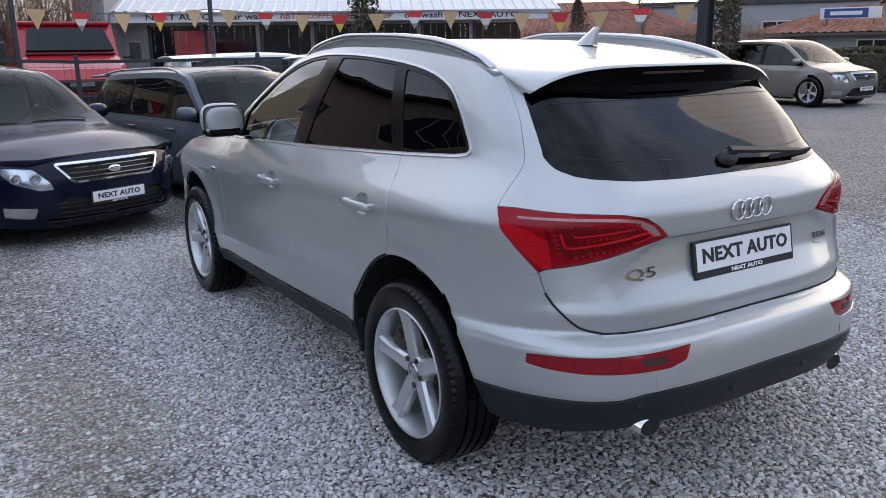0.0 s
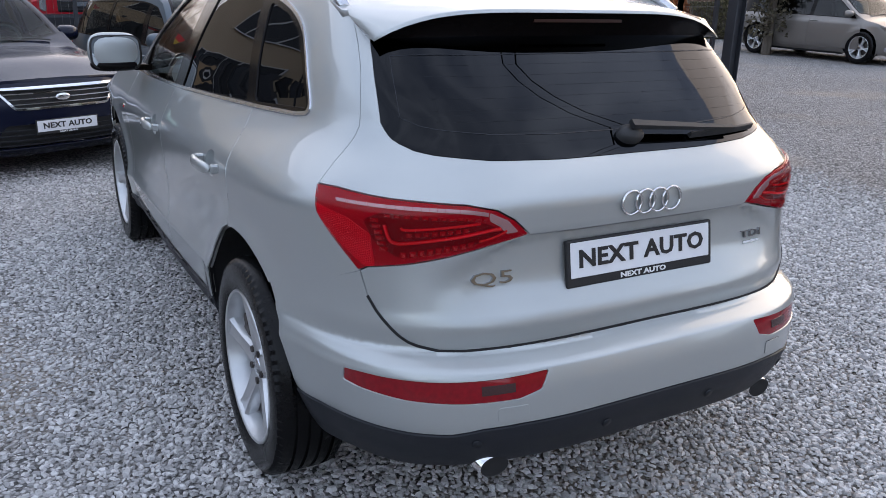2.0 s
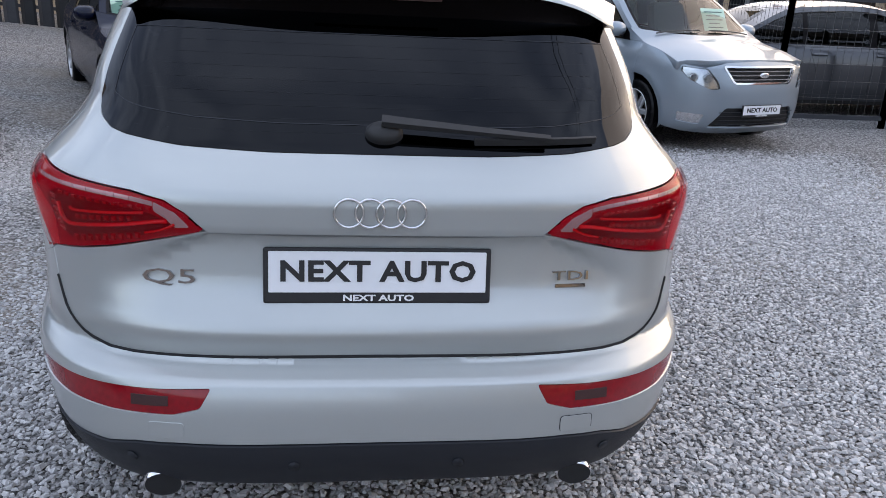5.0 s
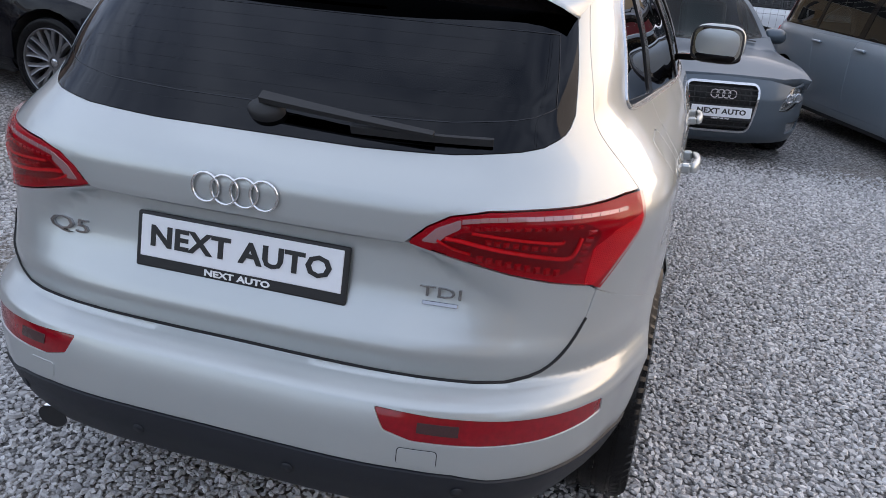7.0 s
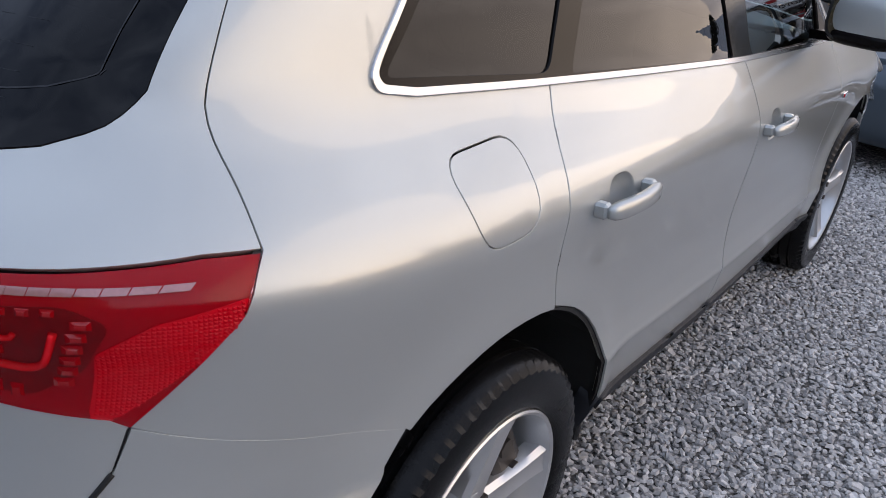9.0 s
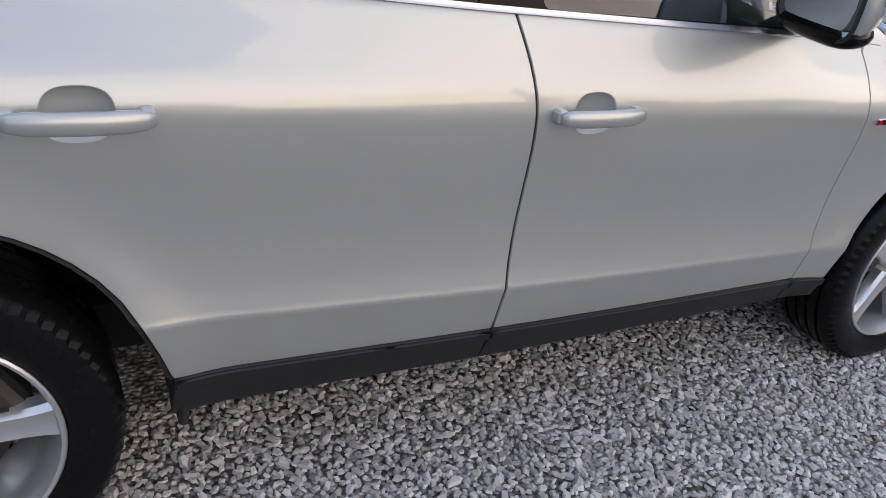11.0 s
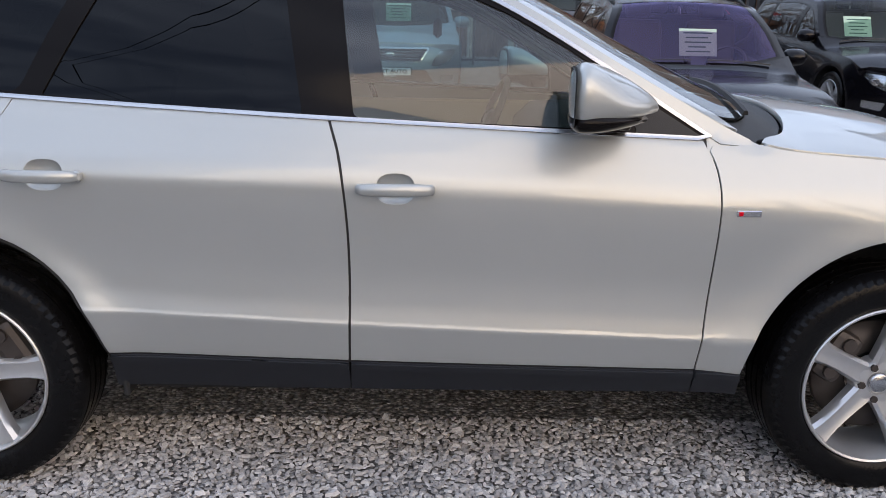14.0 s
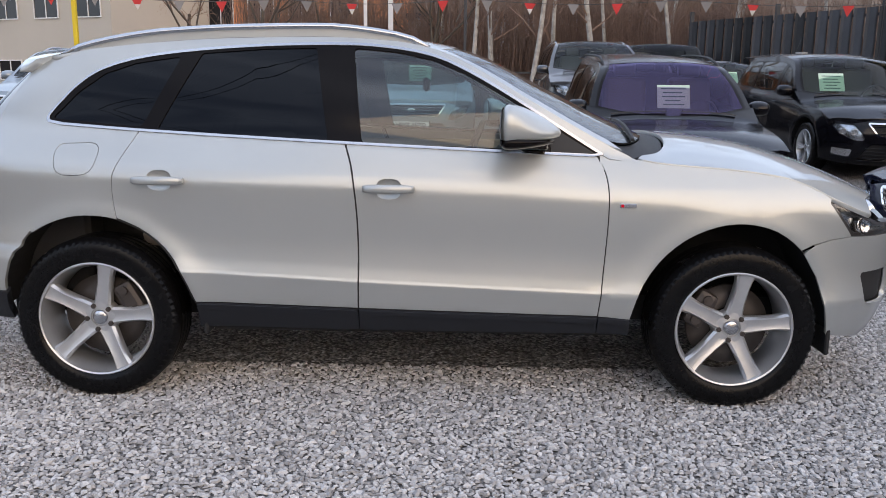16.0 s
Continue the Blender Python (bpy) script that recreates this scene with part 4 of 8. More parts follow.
    for sg in (1, -1):
        bm = bmesh.new()
        pts = [(sg * 0.50, y, 0.376) for y in (-0.50, -0.70, -0.878)]
        prof = [(0.046 * math.cos(t), 0.032 * math.sin(t)) for t in np.linspace(0, 2 * math.pi, 22)[:-1]]
        sweep(bm, pts, prof)
        ex = part("exhaust_pipe", bm, M_CHROME, car, smooth=True)
        bm = bmesh.new()
        sweep(bm, [(sg * 0.50, -0.82, 0.376), (sg * 0.50, -0.8805, 0.376)], [(a * 0.92, b * 0.90) for a, b in prof])
        part("pipe_mouth", bm, M_UNDER, ex)
    plate_kit(car, S.place(0.0, 0.879, 0.010), 0.526, 0.130, "dark")
    # rings, drawn as plain chrome hoops
    for i in range(4):
        x = -0.0705 + i * 0.047
        bm = bmesh.new()
        sweep(bm, [(0.0325 * math.cos(t), 0.0325 * math.sin(t), 0) for t in np.linspace(0, 2 * math.pi, 41)[:-1]], [(-0.0030, -0.003), (0.0030, -0.003), (0.0030, 0.002), (0.0016, 0.005), (-0.0016, 0.005), (-0.0030, 0.002)], closed=True)
        part("tailgate_ring", bm, M_CHROME, g_ob, m=S.place(S.back(x, 1.036), 1.036, 0.005), smooth=True)
    letters("model_mark", "Q5", 0.056, M_MARK, g_ob, S.place(S.back(-0.475, 0.866), 0.866, 0.004), bold=0.0, stretch=(1.75, 0.85), depth=0.004)
    letters("engine_mark", "TDI", 0.040, M_MARK, g_ob, S.place(S.back(0.465, 0.872), 0.872, 0.004), bold=0.0, stretch=(1.5, 0.8), depth=0.004)
    part("mark_bar", box(bmesh.new(), 0, 0, 0, 0.078, 0.009, 0.005, 0.001), M_MARK, g_ob, m=S.place(S.back(0.465, 0.848), 0.848, 0.003))
    # wiper
    bm = bmesh.new()
    lathe(bm, [(-0.01, 0.030), (0.014, 0.029), (0.024, 0.021), (0.028, 0.0005)], 24, "Z")
    bmesh.ops.scale(bm, vec=(1.5, 1.0, 1.0), verts=bm.verts[:])
    wp = part("wiper_boss", bm, M_BLACK, car, m=S.place(0.012, 1.190, 0.0), smooth=True)
    bm = bmesh.new()
    arm = []
    for q in np.linspace(0, 1, 12):
        x, z = 0.0 + 0.40 * q, 1.200 - 0.022 * q
        m = S.place(S.back(x, z) if x > 0.004 else 0.004, z, 0.036 - 0.012 * q)
        arm.append(tuple(m.translation))
    sweep(bm, arm, [(-0.012, -0.006), (0.012, -0.006), (0.010, 0.007), (-0.010, 0.007)], up=(0, -0.6, 0.8), scale=list(np.linspace(1.15, 0.6, 12)))
    part("wiper_arm", bm, M_BLACK, wp, m=wp.matrix_basis.inverted())
    bm = bmesh.new()
    bl = []
    for q in np.linspace(0, 1, 10):
        x, z = 0.22 + 0.30 * q, 1.176 + 0.004 * q
        bl.append(tuple(S.place(S.back(x, z), z, 0.012).translation))
    sweep(bm, bl, [(-0.008, -0.008), (0.008, -0.008), (0.003, 0.008), (-0.003, 0.008)], up=(0, -0.6, 0.8))
    part("wiper_blade", bm, M_BLACK, wp, m=wp.matrix_basis.inverted())
    # top: roof, windscreen, scuttle, bonnet
    ex = lambda y, k=0.002: float(S.half(y, S.edge(y))) - k
    line = lambda ys, f: [(f(y), y) for y in ys]
    tail_edge = []
    for s in np.linspace(S.side(-0.235, 1.5), -S.side(-0.235, 1.5), 20):
        x, y, _ = S.wall(s, S.rim(s))
        tail_edge.append((float(x), float(y)))
    ws_top = through_pts([(0.0, 1.585), (0.25, 1.578), (0.45, 1.555), (0.585, 1.515)], 4)
    ws_top = [(x, y) for x, y in ws_top]
    ws_bot = through_pts([(0.0, 2.50), (0.3, 2.485), (0.55, 2.42), (0.70, 2.33), (0.765, 2.24)], 4)
    ws_side = [(ex(y, 0.055), y) for y in np.linspace(1.53, 2.2, 12)]
    roof = line(np.linspace(-0.22, 2.30, 36), ex)
    hood_side = line(np.linspace(2.36, 3.36, 18), lambda y: ex(y, 0.003))
    roof_r = [(x, y) for x, y in roof if y < 2.29]
    apil = roof_r + [(0.80, 2.30)] + [(ex(2.2, 0.052), 2.24)] + ws_side[::-1] + ws_top[::-1]
    roof_poly = apil + [(-x, y) for x, y in apil[::-1]][1:] + tail_edge[::-1][1:-1]
    part("roof", sheet_mesh("roof", S.top, roof_poly, (), 0.05), M_SILVER, car)
    wsr = ws_top + ws_side + ws_bot[::-1]
    ws_poly = wsr + [(-x, y) for x, y in wsr[::-1]][1:-1]
    ws = part("windscreen", sheet_mesh("windscreen", S.top, inset(ws_poly, 0.003), (), 0.05, -0.003, 0.0), M_GLASS, car)
    ws.visible_shadow = False
    part("windscreen_border", sheet_mesh("windscreen_border", S.top, inset(ws_poly, 0.002), [inset(ws_poly, 0.03)], 0.05, -0.004, 0.008), M_GLOSSBLACK, ws)
    sc_r = ws_bot + [(ex(2.26, 0.03), 2.25), (ex(2.35, 0.01), 2.352)] + through_pts([(0.78, 2.38), (0.70, 2.47), (0.5, 2.545), (0.25, 2.58), (0.0, 2.585)], 4)
    scuttle = sc_r + [(-x, y) for x, y in sc_r[::-1]][1:-1]
    part("scuttle", sheet_mesh("scuttle", S.top, inset(scuttle, 0.002), (), 0.05, -0.016, 0.02), M_BLACK, car)
    nose_edge = [(x, y) for x, y in ((0.70, 3.42), (0.58, 3.50), (0.40, 3.56), (0.2, 3.59), (0.0, 3.60))]
    hd_r = through_pts([(0.0, 2.59), (0.25, 2.585), (0.5, 2.55), (0.70, 2.475), (0.79, 2.385)], 4) + hood_side + nose_edge
    hood = hd_r + [(-x, y) for x, y in hd_r[::-1]][1:-1]
    part("bonnet", sheet_mesh("bonnet", S.top, inset(hood, 0.003), (), 0.05), M_SILVER, car)
    for sg in (1, -1):
        bm = bmesh.new()
        pts = [(sg * (0.02 + q * 0.75), 2.40 - 0.03 * q, float(S.top(0.02 + q * 0.75, 2.40 - 0.03 * q)[2]) + 0.012) for q in np.linspace(0, 0.85, 10)]
        sweep(bm, pts, [(-0.01, -0.006), (0.01, -0.006), (0.006, 0.008), (-0.006, 0.008)])
        part("windscreen_wiper", bm, M_BLACK, car)
    # roof rails
    for sg in (1, -1):
        ys = np.linspace(-0.185, 1.45, 24)
        pts = []
        for i, y in enumerate(ys):
            lift = 0.050 * min(1, 1.15 * max(0.0, math.sin(math.pi * i / (len(ys) - 1))) ** 0.45)
            x = float(S.half(y, S.edge(y))) - 0.022
            pts.append((sg * x, y, float(S.edge(y)) - 0.002 + lift))
        bm = bmesh.new()
        sweep(bm, pts, [(-0.017, -0.012), (0.017, -0.012), (0.018, 0.003), (0.011, 0.013), (-0.011, 0.013), (-0.018, 0.003)])
        rail = part("roof_rail", bm, M_SATIN, car, "satin silver roof rail", smooth=True)
        bm = bmesh.new()
        sweep(bm, [(x - sg * 0.002, y, z - 0.026) for x, y, z in pts[1:-1]], [(-0.012, -0.02), (0.012, -0.02), (0.012, 0.014), (-0.012, 0.014)])
        part("rail_base", bm, M_SILVER, rail)
    # spoiler
    bm = bmesh.new()
    rows = []
    s_e = S.side(-0.225, 1.5)
    end = [float(v) for v in S.wall(s_e, S.rim(s_e))]
    tip = (0.632, -0.398, 1.436)
    for t in np.linspace(-1, 1, 33):
        a = abs(t)
        sg = 1.0 if t >= 0 else -1.0
        x = a * end[0]
        y0 = -0.27 + (end[1] + 0.285) * a ** 3
        z0 = float(S.top(x * 0.985, y0)[2]) + 0.0015
        tip_y = -0.468 + (tip[1] + 0.468) * a ** 3.0
        tz = 1.516 - (1.516 - tip[2]) * a ** 5
        xt = x * (1 + (tip[0] / end[0] - 1) * a)
        ym = (y0 + tip_y) / 2
        zm = (z0 + tz) / 2 + 0.007
        zm = zm + (float(S.edge(ym)) + 0.003 - zm) * a ** 8
        xm = (x + xt) / 2
        xm = xm + (float(S.half(ym, zm)) + 0.002 - xm) * a ** 8
        zu = 1.440 - 0.010 * a ** 4
        under_y = float(S.wall(S.back(min(xt * 0.985, 0.62), zu) if a > 0.01 else 0.001, zu)[1]) + 0.006
        row = [(x, y0, z0), (xm, ym, zm), (xt, tip_y + 0.012, tz + 0.004), (xt, tip_y + 0.002, tz + 0.001), (xt, tip_y, tz - 0.007), (xt * 0.998, tip_y + 0.020, tz * 0.55 + zu * 0.45), (xt * 0.985, min(under_y, tip_y + 0.14), zu)]
        rows.append([(sg * px, py, pz) for px, py, pz in row])
    V = [[bm.verts.new(p) for p in r] for r in rows]
    for r0, r1 in zip(V, V[1:]):
        for j in range(4):
            bm.faces.new((r0[j], r0[j + 1], r1[j + 1], r1[j]))
    for r in (V[0], V[-1]):
        bm.faces.new(r)
    bmesh.ops.recalc_face_normals(bm, faces=bm.faces[:])
    sp = part("spoiler", bm, M_SILVER, car, "silver roof spoiler with dark underside", smooth=True)
    bm = bmesh.new()
    V = [[bm.verts.new(p) for p in r[4:]] for r in rows]
    for r0, r1 in zip(V, V[1:]):
        for j in range(2):
            bm.faces.new((r0[j], r0[j + 1], r1[j + 1], r1[j]))
    bmesh.ops.recalc_face_normals(bm, faces=bm.faces[:])
    part("spoiler_underside", bm, M_GLOSSBLACK, sp, smooth=True)
    bm = bmesh.new()
    pts = [(t * 0.16, -0.452 + 0.09 * abs(t * 0.16 / 0.6) ** 3.0, 1.488) for t in np.linspace(-1, 1, 9)]
    sweep(bm, pts, [(-0.003, -0.006), (0.003, -0.006), (0.003, 0.006), (-0.003, 0.006)])
    part("brake_light", bm, M_BRAKEDARK, sp, "dark red high brake light strip")
    # fin
    bm = bmesh.new()
    rr = []
    for q, zz in ((0, 0.0), (0.35, 0.022), (0.75, 0.052), (1.0, 0.072)):
        l0, l1 = -0.065 - 0.01 * q, 0.085 - 0.13 * q
        wdt = 0.030 * (1 - q) + 0.006
        rr.append([bm.verts.new((x * wdt, 0.03 + (l0 + (l1 - l0) * k), 1.588 + zz)) for k, x in ((0, 0), (0.2, 1), (0.6, 1), (1, 0), (0.6, -1), (0.2, -1))])
    for a, b in zip(rr, rr[1:]):
        for j in range(6):
            bm.faces.new((a[j], a[(j + 1) % 6], b[(j + 1) % 6], b[j]))
    bm.faces.new(rr[-1])
    bmesh.ops.recalc_face_normals(bm, faces=bm.faces[:])
    part("roof_aerial", bm, M_SILVER, car, "silver shark fin roof aerial", smooth=True)
    # nose
    fr = nose_map(S)
    def fq(x, z):
        return -(S.s_end - S.front(x, z)) if x > 0 else (S.s_end - S.front(x, z))
    grille = rounded([(fq(x, z), z) for x, z in ((0.36, 0.86), (0.30, 0.40), (-0.30, 0.40), (-0.36, 0.86))], 0.06)
    q_side = lambda y, z: S.side(y, z) - S.s_end
    rt = [(fq(0.0, 0.905), 0.90), (fq(0.40, 0.80), 0.82), (fq(0.46, 0.795), 0.795), (fq(0.50, 0.77), 0.77), (q_side(3.40, 0.770), 0.770), (q_side(3.29, 0.772), 0.772), (q_side(3.20, 0.759), 0.759), (q_side(3.13, 0.737), 0.737), (q_side(3.085, 0.70), 0.70)]
    rt += [(q_side(y, z), z) for y, z in ((3.15, 0.60), (3.20, 0.46), (3.225, 0.335))] + [(fq(0.75, 0.30), 0.30), (fq(0.4, 0.27), 0.27), (fq(0.0001, 0.27), 0.27)]
    rt[0] = (0.0, 0.90)
    rt[-1] = (0.0, 0.27)
    fpoly = rt + [(-a, b) for a, b in rt[::-1]][1:-1]
    fog = rounded([(q_side(3.36, 0.61), 0.61), (fq(0.62, 0.62), 0.62), (fq(0.60, 0.45), 0.45), (q_side(3.40, 0.47), 0.47)], 0.03)
    fog_l = [(-a, b) for a, b in fog[::-1]]
    fb = part("front_bumper", sheet_mesh("front_bumper", fr, fpoly, [grille, fog, fog_l], 0.035), M_SILVER, car)
    part("grille", sheet_mesh("grille", fr, inset(grille, -0.002), (), 0.05, -0.03, 0.0), M_BLACK, fb)
    part("grille_frame", sheet_mesh("grille_frame", fr, inset(grille, -0.002), [inset(grille, 0.022)], 0.05, 0.006, 0.03), M_CHROME, fb)
    for q in (fog, fog_l):
        part("fog_recess", sheet_mesh("fog_recess", fr, inset(q, -0.003), (), 0.05, -0.03, 0.0), M_BLACK, fb)
    # inside
    cabin(S, car)
    kit = wheel_kit(0.366, 0.258, 0.235, 5, "blade", M_ALLOY)
    for x, y, sp_ in ((0.807, 0.0, -0.20), (-0.807, 0.0, 0.12), (0.807, 2.807, -0.17), (-0.807, 2.807, 0.4)):
        put_wheel(kit, car, x, y, sp_)
    return car


M_REDCOVER = glass_mat("clear pink lamp cover", (1.0, 0.85, 0.85), 1.2)
M_BRAKEDARK = node_mat("unlit brake strip", (0.02, 0.002, 0.003), 0.3, grain=0.1)
M_SMOKEGREY = node_mat("smoky grey bezel", (0.10, 0.10, 0.105), 0.3, 0.6, grain=0.1)
M_CELL = node_mat("faceted red lamp cell", (0.34, 0.003, 0.009), 0.07, spec=0.5, coat=0.5, grain=0.2, grain_scale=120)
M_BUMPERRED = node_mat("ribbed red reflector", (0.22, 0.001, 0.007), 0.14, spec=0.3, coat=0.5, grain=0.35, grain_scale=70)
M_MARK = node_mat("chrome marks", (0.36, 0.36, 0.37), 0.08, 1.0)
M_SMOKE = node_mat("smoked reversing lens", (0.07, 0.035, 0.035), 0.15, 0.3, spec=0.2, coat=0.3, grain=0.3, grain_scale=300)


def nose_map(S):
    def f(q, z):
        q = np.asarray(q, float)
        s = np.where(q > 0, -(S.s_end - q), S.s_end + q)
        return S.wall(s, z)
    return f


def door_handle(S, door, s, z, sgn):
    m = S.place(s, z, 0.0)
    # recess dish, drawn as a shallow bowl ring, with the grip bridging it
    bm = bmesh.new()
    nrm = m.to_3x3().col[2]
    rings = []
    for dep, r_ in ((0.0004, 1.045), (0.0004, 1.0), (-0.004, 0.955), (-0.013, 0.78), (-0.019, 0.45), (-0.020, 0.05)):
        rg = []
        for a_ in np.linspace(0, 2 * math.pi, 41)[:-1]:
            u = 0.0545 * r_ * math.copysign(abs(math.cos(a_)) ** 0.75, math.cos(a_))
            w = 0.0435 * r_ * math.copysign(abs(math.sin(a_)) ** 0.75, math.sin(a_))
            p = Vector([float(c) for c in S.wall(s + u, z + w)]) + nrm * (dep - (0.0012 if r_ > 1.01 else 0))
            rg.append(bm.verts.new(p))
        rings.append(rg)
    for r0, r1 in zip(rings, rings[1:]):
        for i in range(40):
            bm.faces.new((r0[i], r0[(i + 1) % 40], r1[(i + 1) % 40], r1[i]))
    bm.faces.new(rings[-1])
    bmesh.ops.recalc_face_normals(bm, faces=bm.faces[:])
    bmesh.ops.transform(bm, matrix=m.inverted(), verts=bm.verts[:])
    part("handle_dish", bm, M_SILVER, door, m=m, smooth=True)
    bm = bmesh.new()
    pts = [(-0.108 + 0.216 * q, 0.0, 0.010 + 0.034 * math.sin(math.pi * (0.12 + 0.76 * q)) ** 0.6) for q in np.linspace(0, 1, 15)]
    sc = [0.55, 0.85, 0.95] + [1.0] * 9 + [0.95, 0.85, 0.55]
    sweep(bm, pts, [(-0.017, -0.008), (-0.018, 0.002), (-0.012, 0.009), (0.012, 0.009), (0.018, 0.002), (0.017, -0.008)], up=(0, 0, 1), scale=sc)
    part("grip", bm, M_SILVER, door, m=m, smooth=True)
    for q in (-0.098, 0.098):
        bm = box(bmesh.new(), q, 0, 0.010, 0.026, 0.030, 0.03, 0.006)
        part("handle_foot", bm, M_SILVER, door, m=m)


def tail_lamp(S, car, mir, poly, outer, sgn):
    L = part("tail_lamp", sheet_mesh("tail_lamp", S.wall, mir(inset(poly, 0.003)), (), 0.02, 0.001, 0.03), M_DARKRED, car, "deep red tail lamp with bright red bars and pale strip")
    bk = lambda pts: [(S.back(x, z), z) for x, z in pts]
    so = [p[0] for p in outer]
    # outer reflector field: a fine grid of small prisms on a plain red plate
    field = [(so[0] - 0.022, 1.040), (so[1] - 0.012, 1.005), (so[2] - 0.014, 0.945), (so[3] - 0.014, 0.899), (so[3] - 0.040, 0.903), (so[2] - 0.085, 0.985), (so[1] - 0.085, 1.020)]
    fpoly = rounded(field, 0.008)
    part("lamp_field", sheet_mesh("lamp_field", S.wall, mir(fpoly), (), 0.02, 0.0026, 0.002), M_RED, L)
    pv, pf = [], []
    fp = np.array(fpoly)

    def within(p):
        c = False
        for (x0, y0), (x1, y1) in zip(fp, np.roll(fp, -1, 0)):
            if (y0 > p[1]) != (y1 > p[1]) and p[0] < (x1 - x0) * (p[1] - y0) / (y1 - y0) + x0:
                c = not c
        return c
    d = 0.0046
    for s0 in np.arange(fp[:, 0].min(), fp[:, 0].max(), d):
        for z0 in np.arange(fp[:, 1].min(), fp[:, 1].max(), d):
            if within((s0, z0)) and within((s0 + d, z0 + d)):
                q = [(s0, z0), (s0 + d * 0.86, z0), (s0 + d * 0.86, z0 + d * 0.86), (s0, z0 + d * 0.86)]
                k = len(pv)
                m = S.place(sgn * (s0 + d * 0.43), z0 + d * 0.43, 0.0038)
                pv += [tuple(float(c) for c in S.place(sgn * u, z, 0.0030).translation) for u, z in q] + [tuple(m.translation)]
                pf += [(k, k + 1, k + 4), (k + 1, k + 2, k + 4), (k + 2, k + 3, k + 4), (k + 3, k, k + 4)]
    me = bpy.data.meshes.new("prism_grid")
    me.from_pydata(pv, [], pf)
    finish(me, M_RED, False)
    tagged(part("prism_grid", me, None, L), kind="stuff")
    # inner chamber behind the light bars, its shade put into a darker red
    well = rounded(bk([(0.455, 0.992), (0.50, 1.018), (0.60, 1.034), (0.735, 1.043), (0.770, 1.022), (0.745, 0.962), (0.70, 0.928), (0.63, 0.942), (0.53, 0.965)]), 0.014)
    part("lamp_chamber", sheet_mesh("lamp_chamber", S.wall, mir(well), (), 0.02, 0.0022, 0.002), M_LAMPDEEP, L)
    # pale strip under the top edge, cut in short facets, and the pale tip
    xs_ = np.linspace(0.50, 0.81, 19)
    up = lambda x: 1.0275 + 0.034 * (1 - math.exp(-(x - 0.44) / 0.075))
    for i, (xa, xb) in enumerate(zip(xs_, xs_[1:])):
        h = 0.0095 - 0.003 * i / 18
        xc = xb - 0.0012
        q = bk([(xa, up(xa)), (xa, up(xa) - h), (xc, up(xc) - h), (xc, up(xc))])
        part("strip_facet", sheet_mesh("strip_facet", S.wall, mir(q), (), 0.05, 0.0032 + 0.0006 * (i % 2), 0.002), M_WHITELENS, L)
    tip = rounded(bk([(0.420, 0.993), (0.450, 1.024), (0.497, 1.046), (0.497, 1.026), (0.470, 1.010), (0.452, 0.991)]), 0.005)
    part("pale_tip", sheet_mesh("pale_tip", S.wall, mir(tip), (), 0.02, 0.0036, 0.002), M_WHITELENS, L)
    # bent light bars: round glowing tubes, thick below and thin above
    def on(pts, off):
        return [tuple(S.place(sgn * S.back(x, z), z, off).translation) for x, z in pts]
    for path, r in (([(0.468, 1.004), (0.500, 1.001), (0.560, 0.990), (0.620, 0.9805), (0.680, 0.970), (0.703, 0.9675), (0.716, 0.973), (0.724, 0.990), (0.730, 1.014)], 0.0048),
                    ([(0.520, 1.020), (0.580, 1.014), (0.640, 1.008), (0.690, 1.004), (0.698, 1.010)], 0.0036),
                    ([(0.452, 0.998), (0.468, 0.990), (0.492, 0.981), (0.520, 0.974)], 0.0032)):
        bm = bmesh.new()
        sweep(bm, on(through_pts(path, 3), 0.0042), circle_prof(r, 8))
        part("light_bar", bm, M_BRIGHTRED, L, smooth=True)
    # lamp cells: small blunt pyramids in rows along the bars
    for x0, z0, x1, z1, k, w_, h_ in ((0.530, 0.966, 0.700, 0.934, 9, 0.0150, 0.016), (0.752, 1.030, 0.728, 0.942, 6, 0.022, 0.0110), (0.545, 1.003, 0.690, 0.988, 8, 0.0140, 0.012), (0.500, 1.030, 0.735, 1.036, 12, 0.0150, 0.009)):
        for i in range(k):
            q = (i + 0.5) / k
            x, z = x0 + (x1 - x0) * q, z0 + (z1 - z0) * q
            bm = bmesh.new()
            f_ = [bm.verts.new((u * w_ / 2, v * h_ / 2, 0.0)) for u, v in ((-1, -1), (1, -1), (1, 1), (-1, 1))]
            g_ = [bm.verts.new((u * w_ * 0.26 + 0.001, v * h_ * 0.26, 0.0045)) for u, v in ((-1, -1), (1, -1), (1, 1), (-1, 1))]
            bm.faces.new(g_)
            for j in range(4):
                bm.faces.new((f_[j], f_[(j + 1) % 4], g_[(j + 1) % 4], g_[j]))
            part("lamp_cell", bm, M_CELL, L, m=S.place(sgn * S.back(x, z), z, 0.0024))
    cv = part("lens_cover", sheet_mesh("lens_cover", S.wall, mir(inset(poly, 0.0045)), (), 0.02, 0.0085, 0.006), M_REDCOVER, L)
    cv.visible_shadow = False


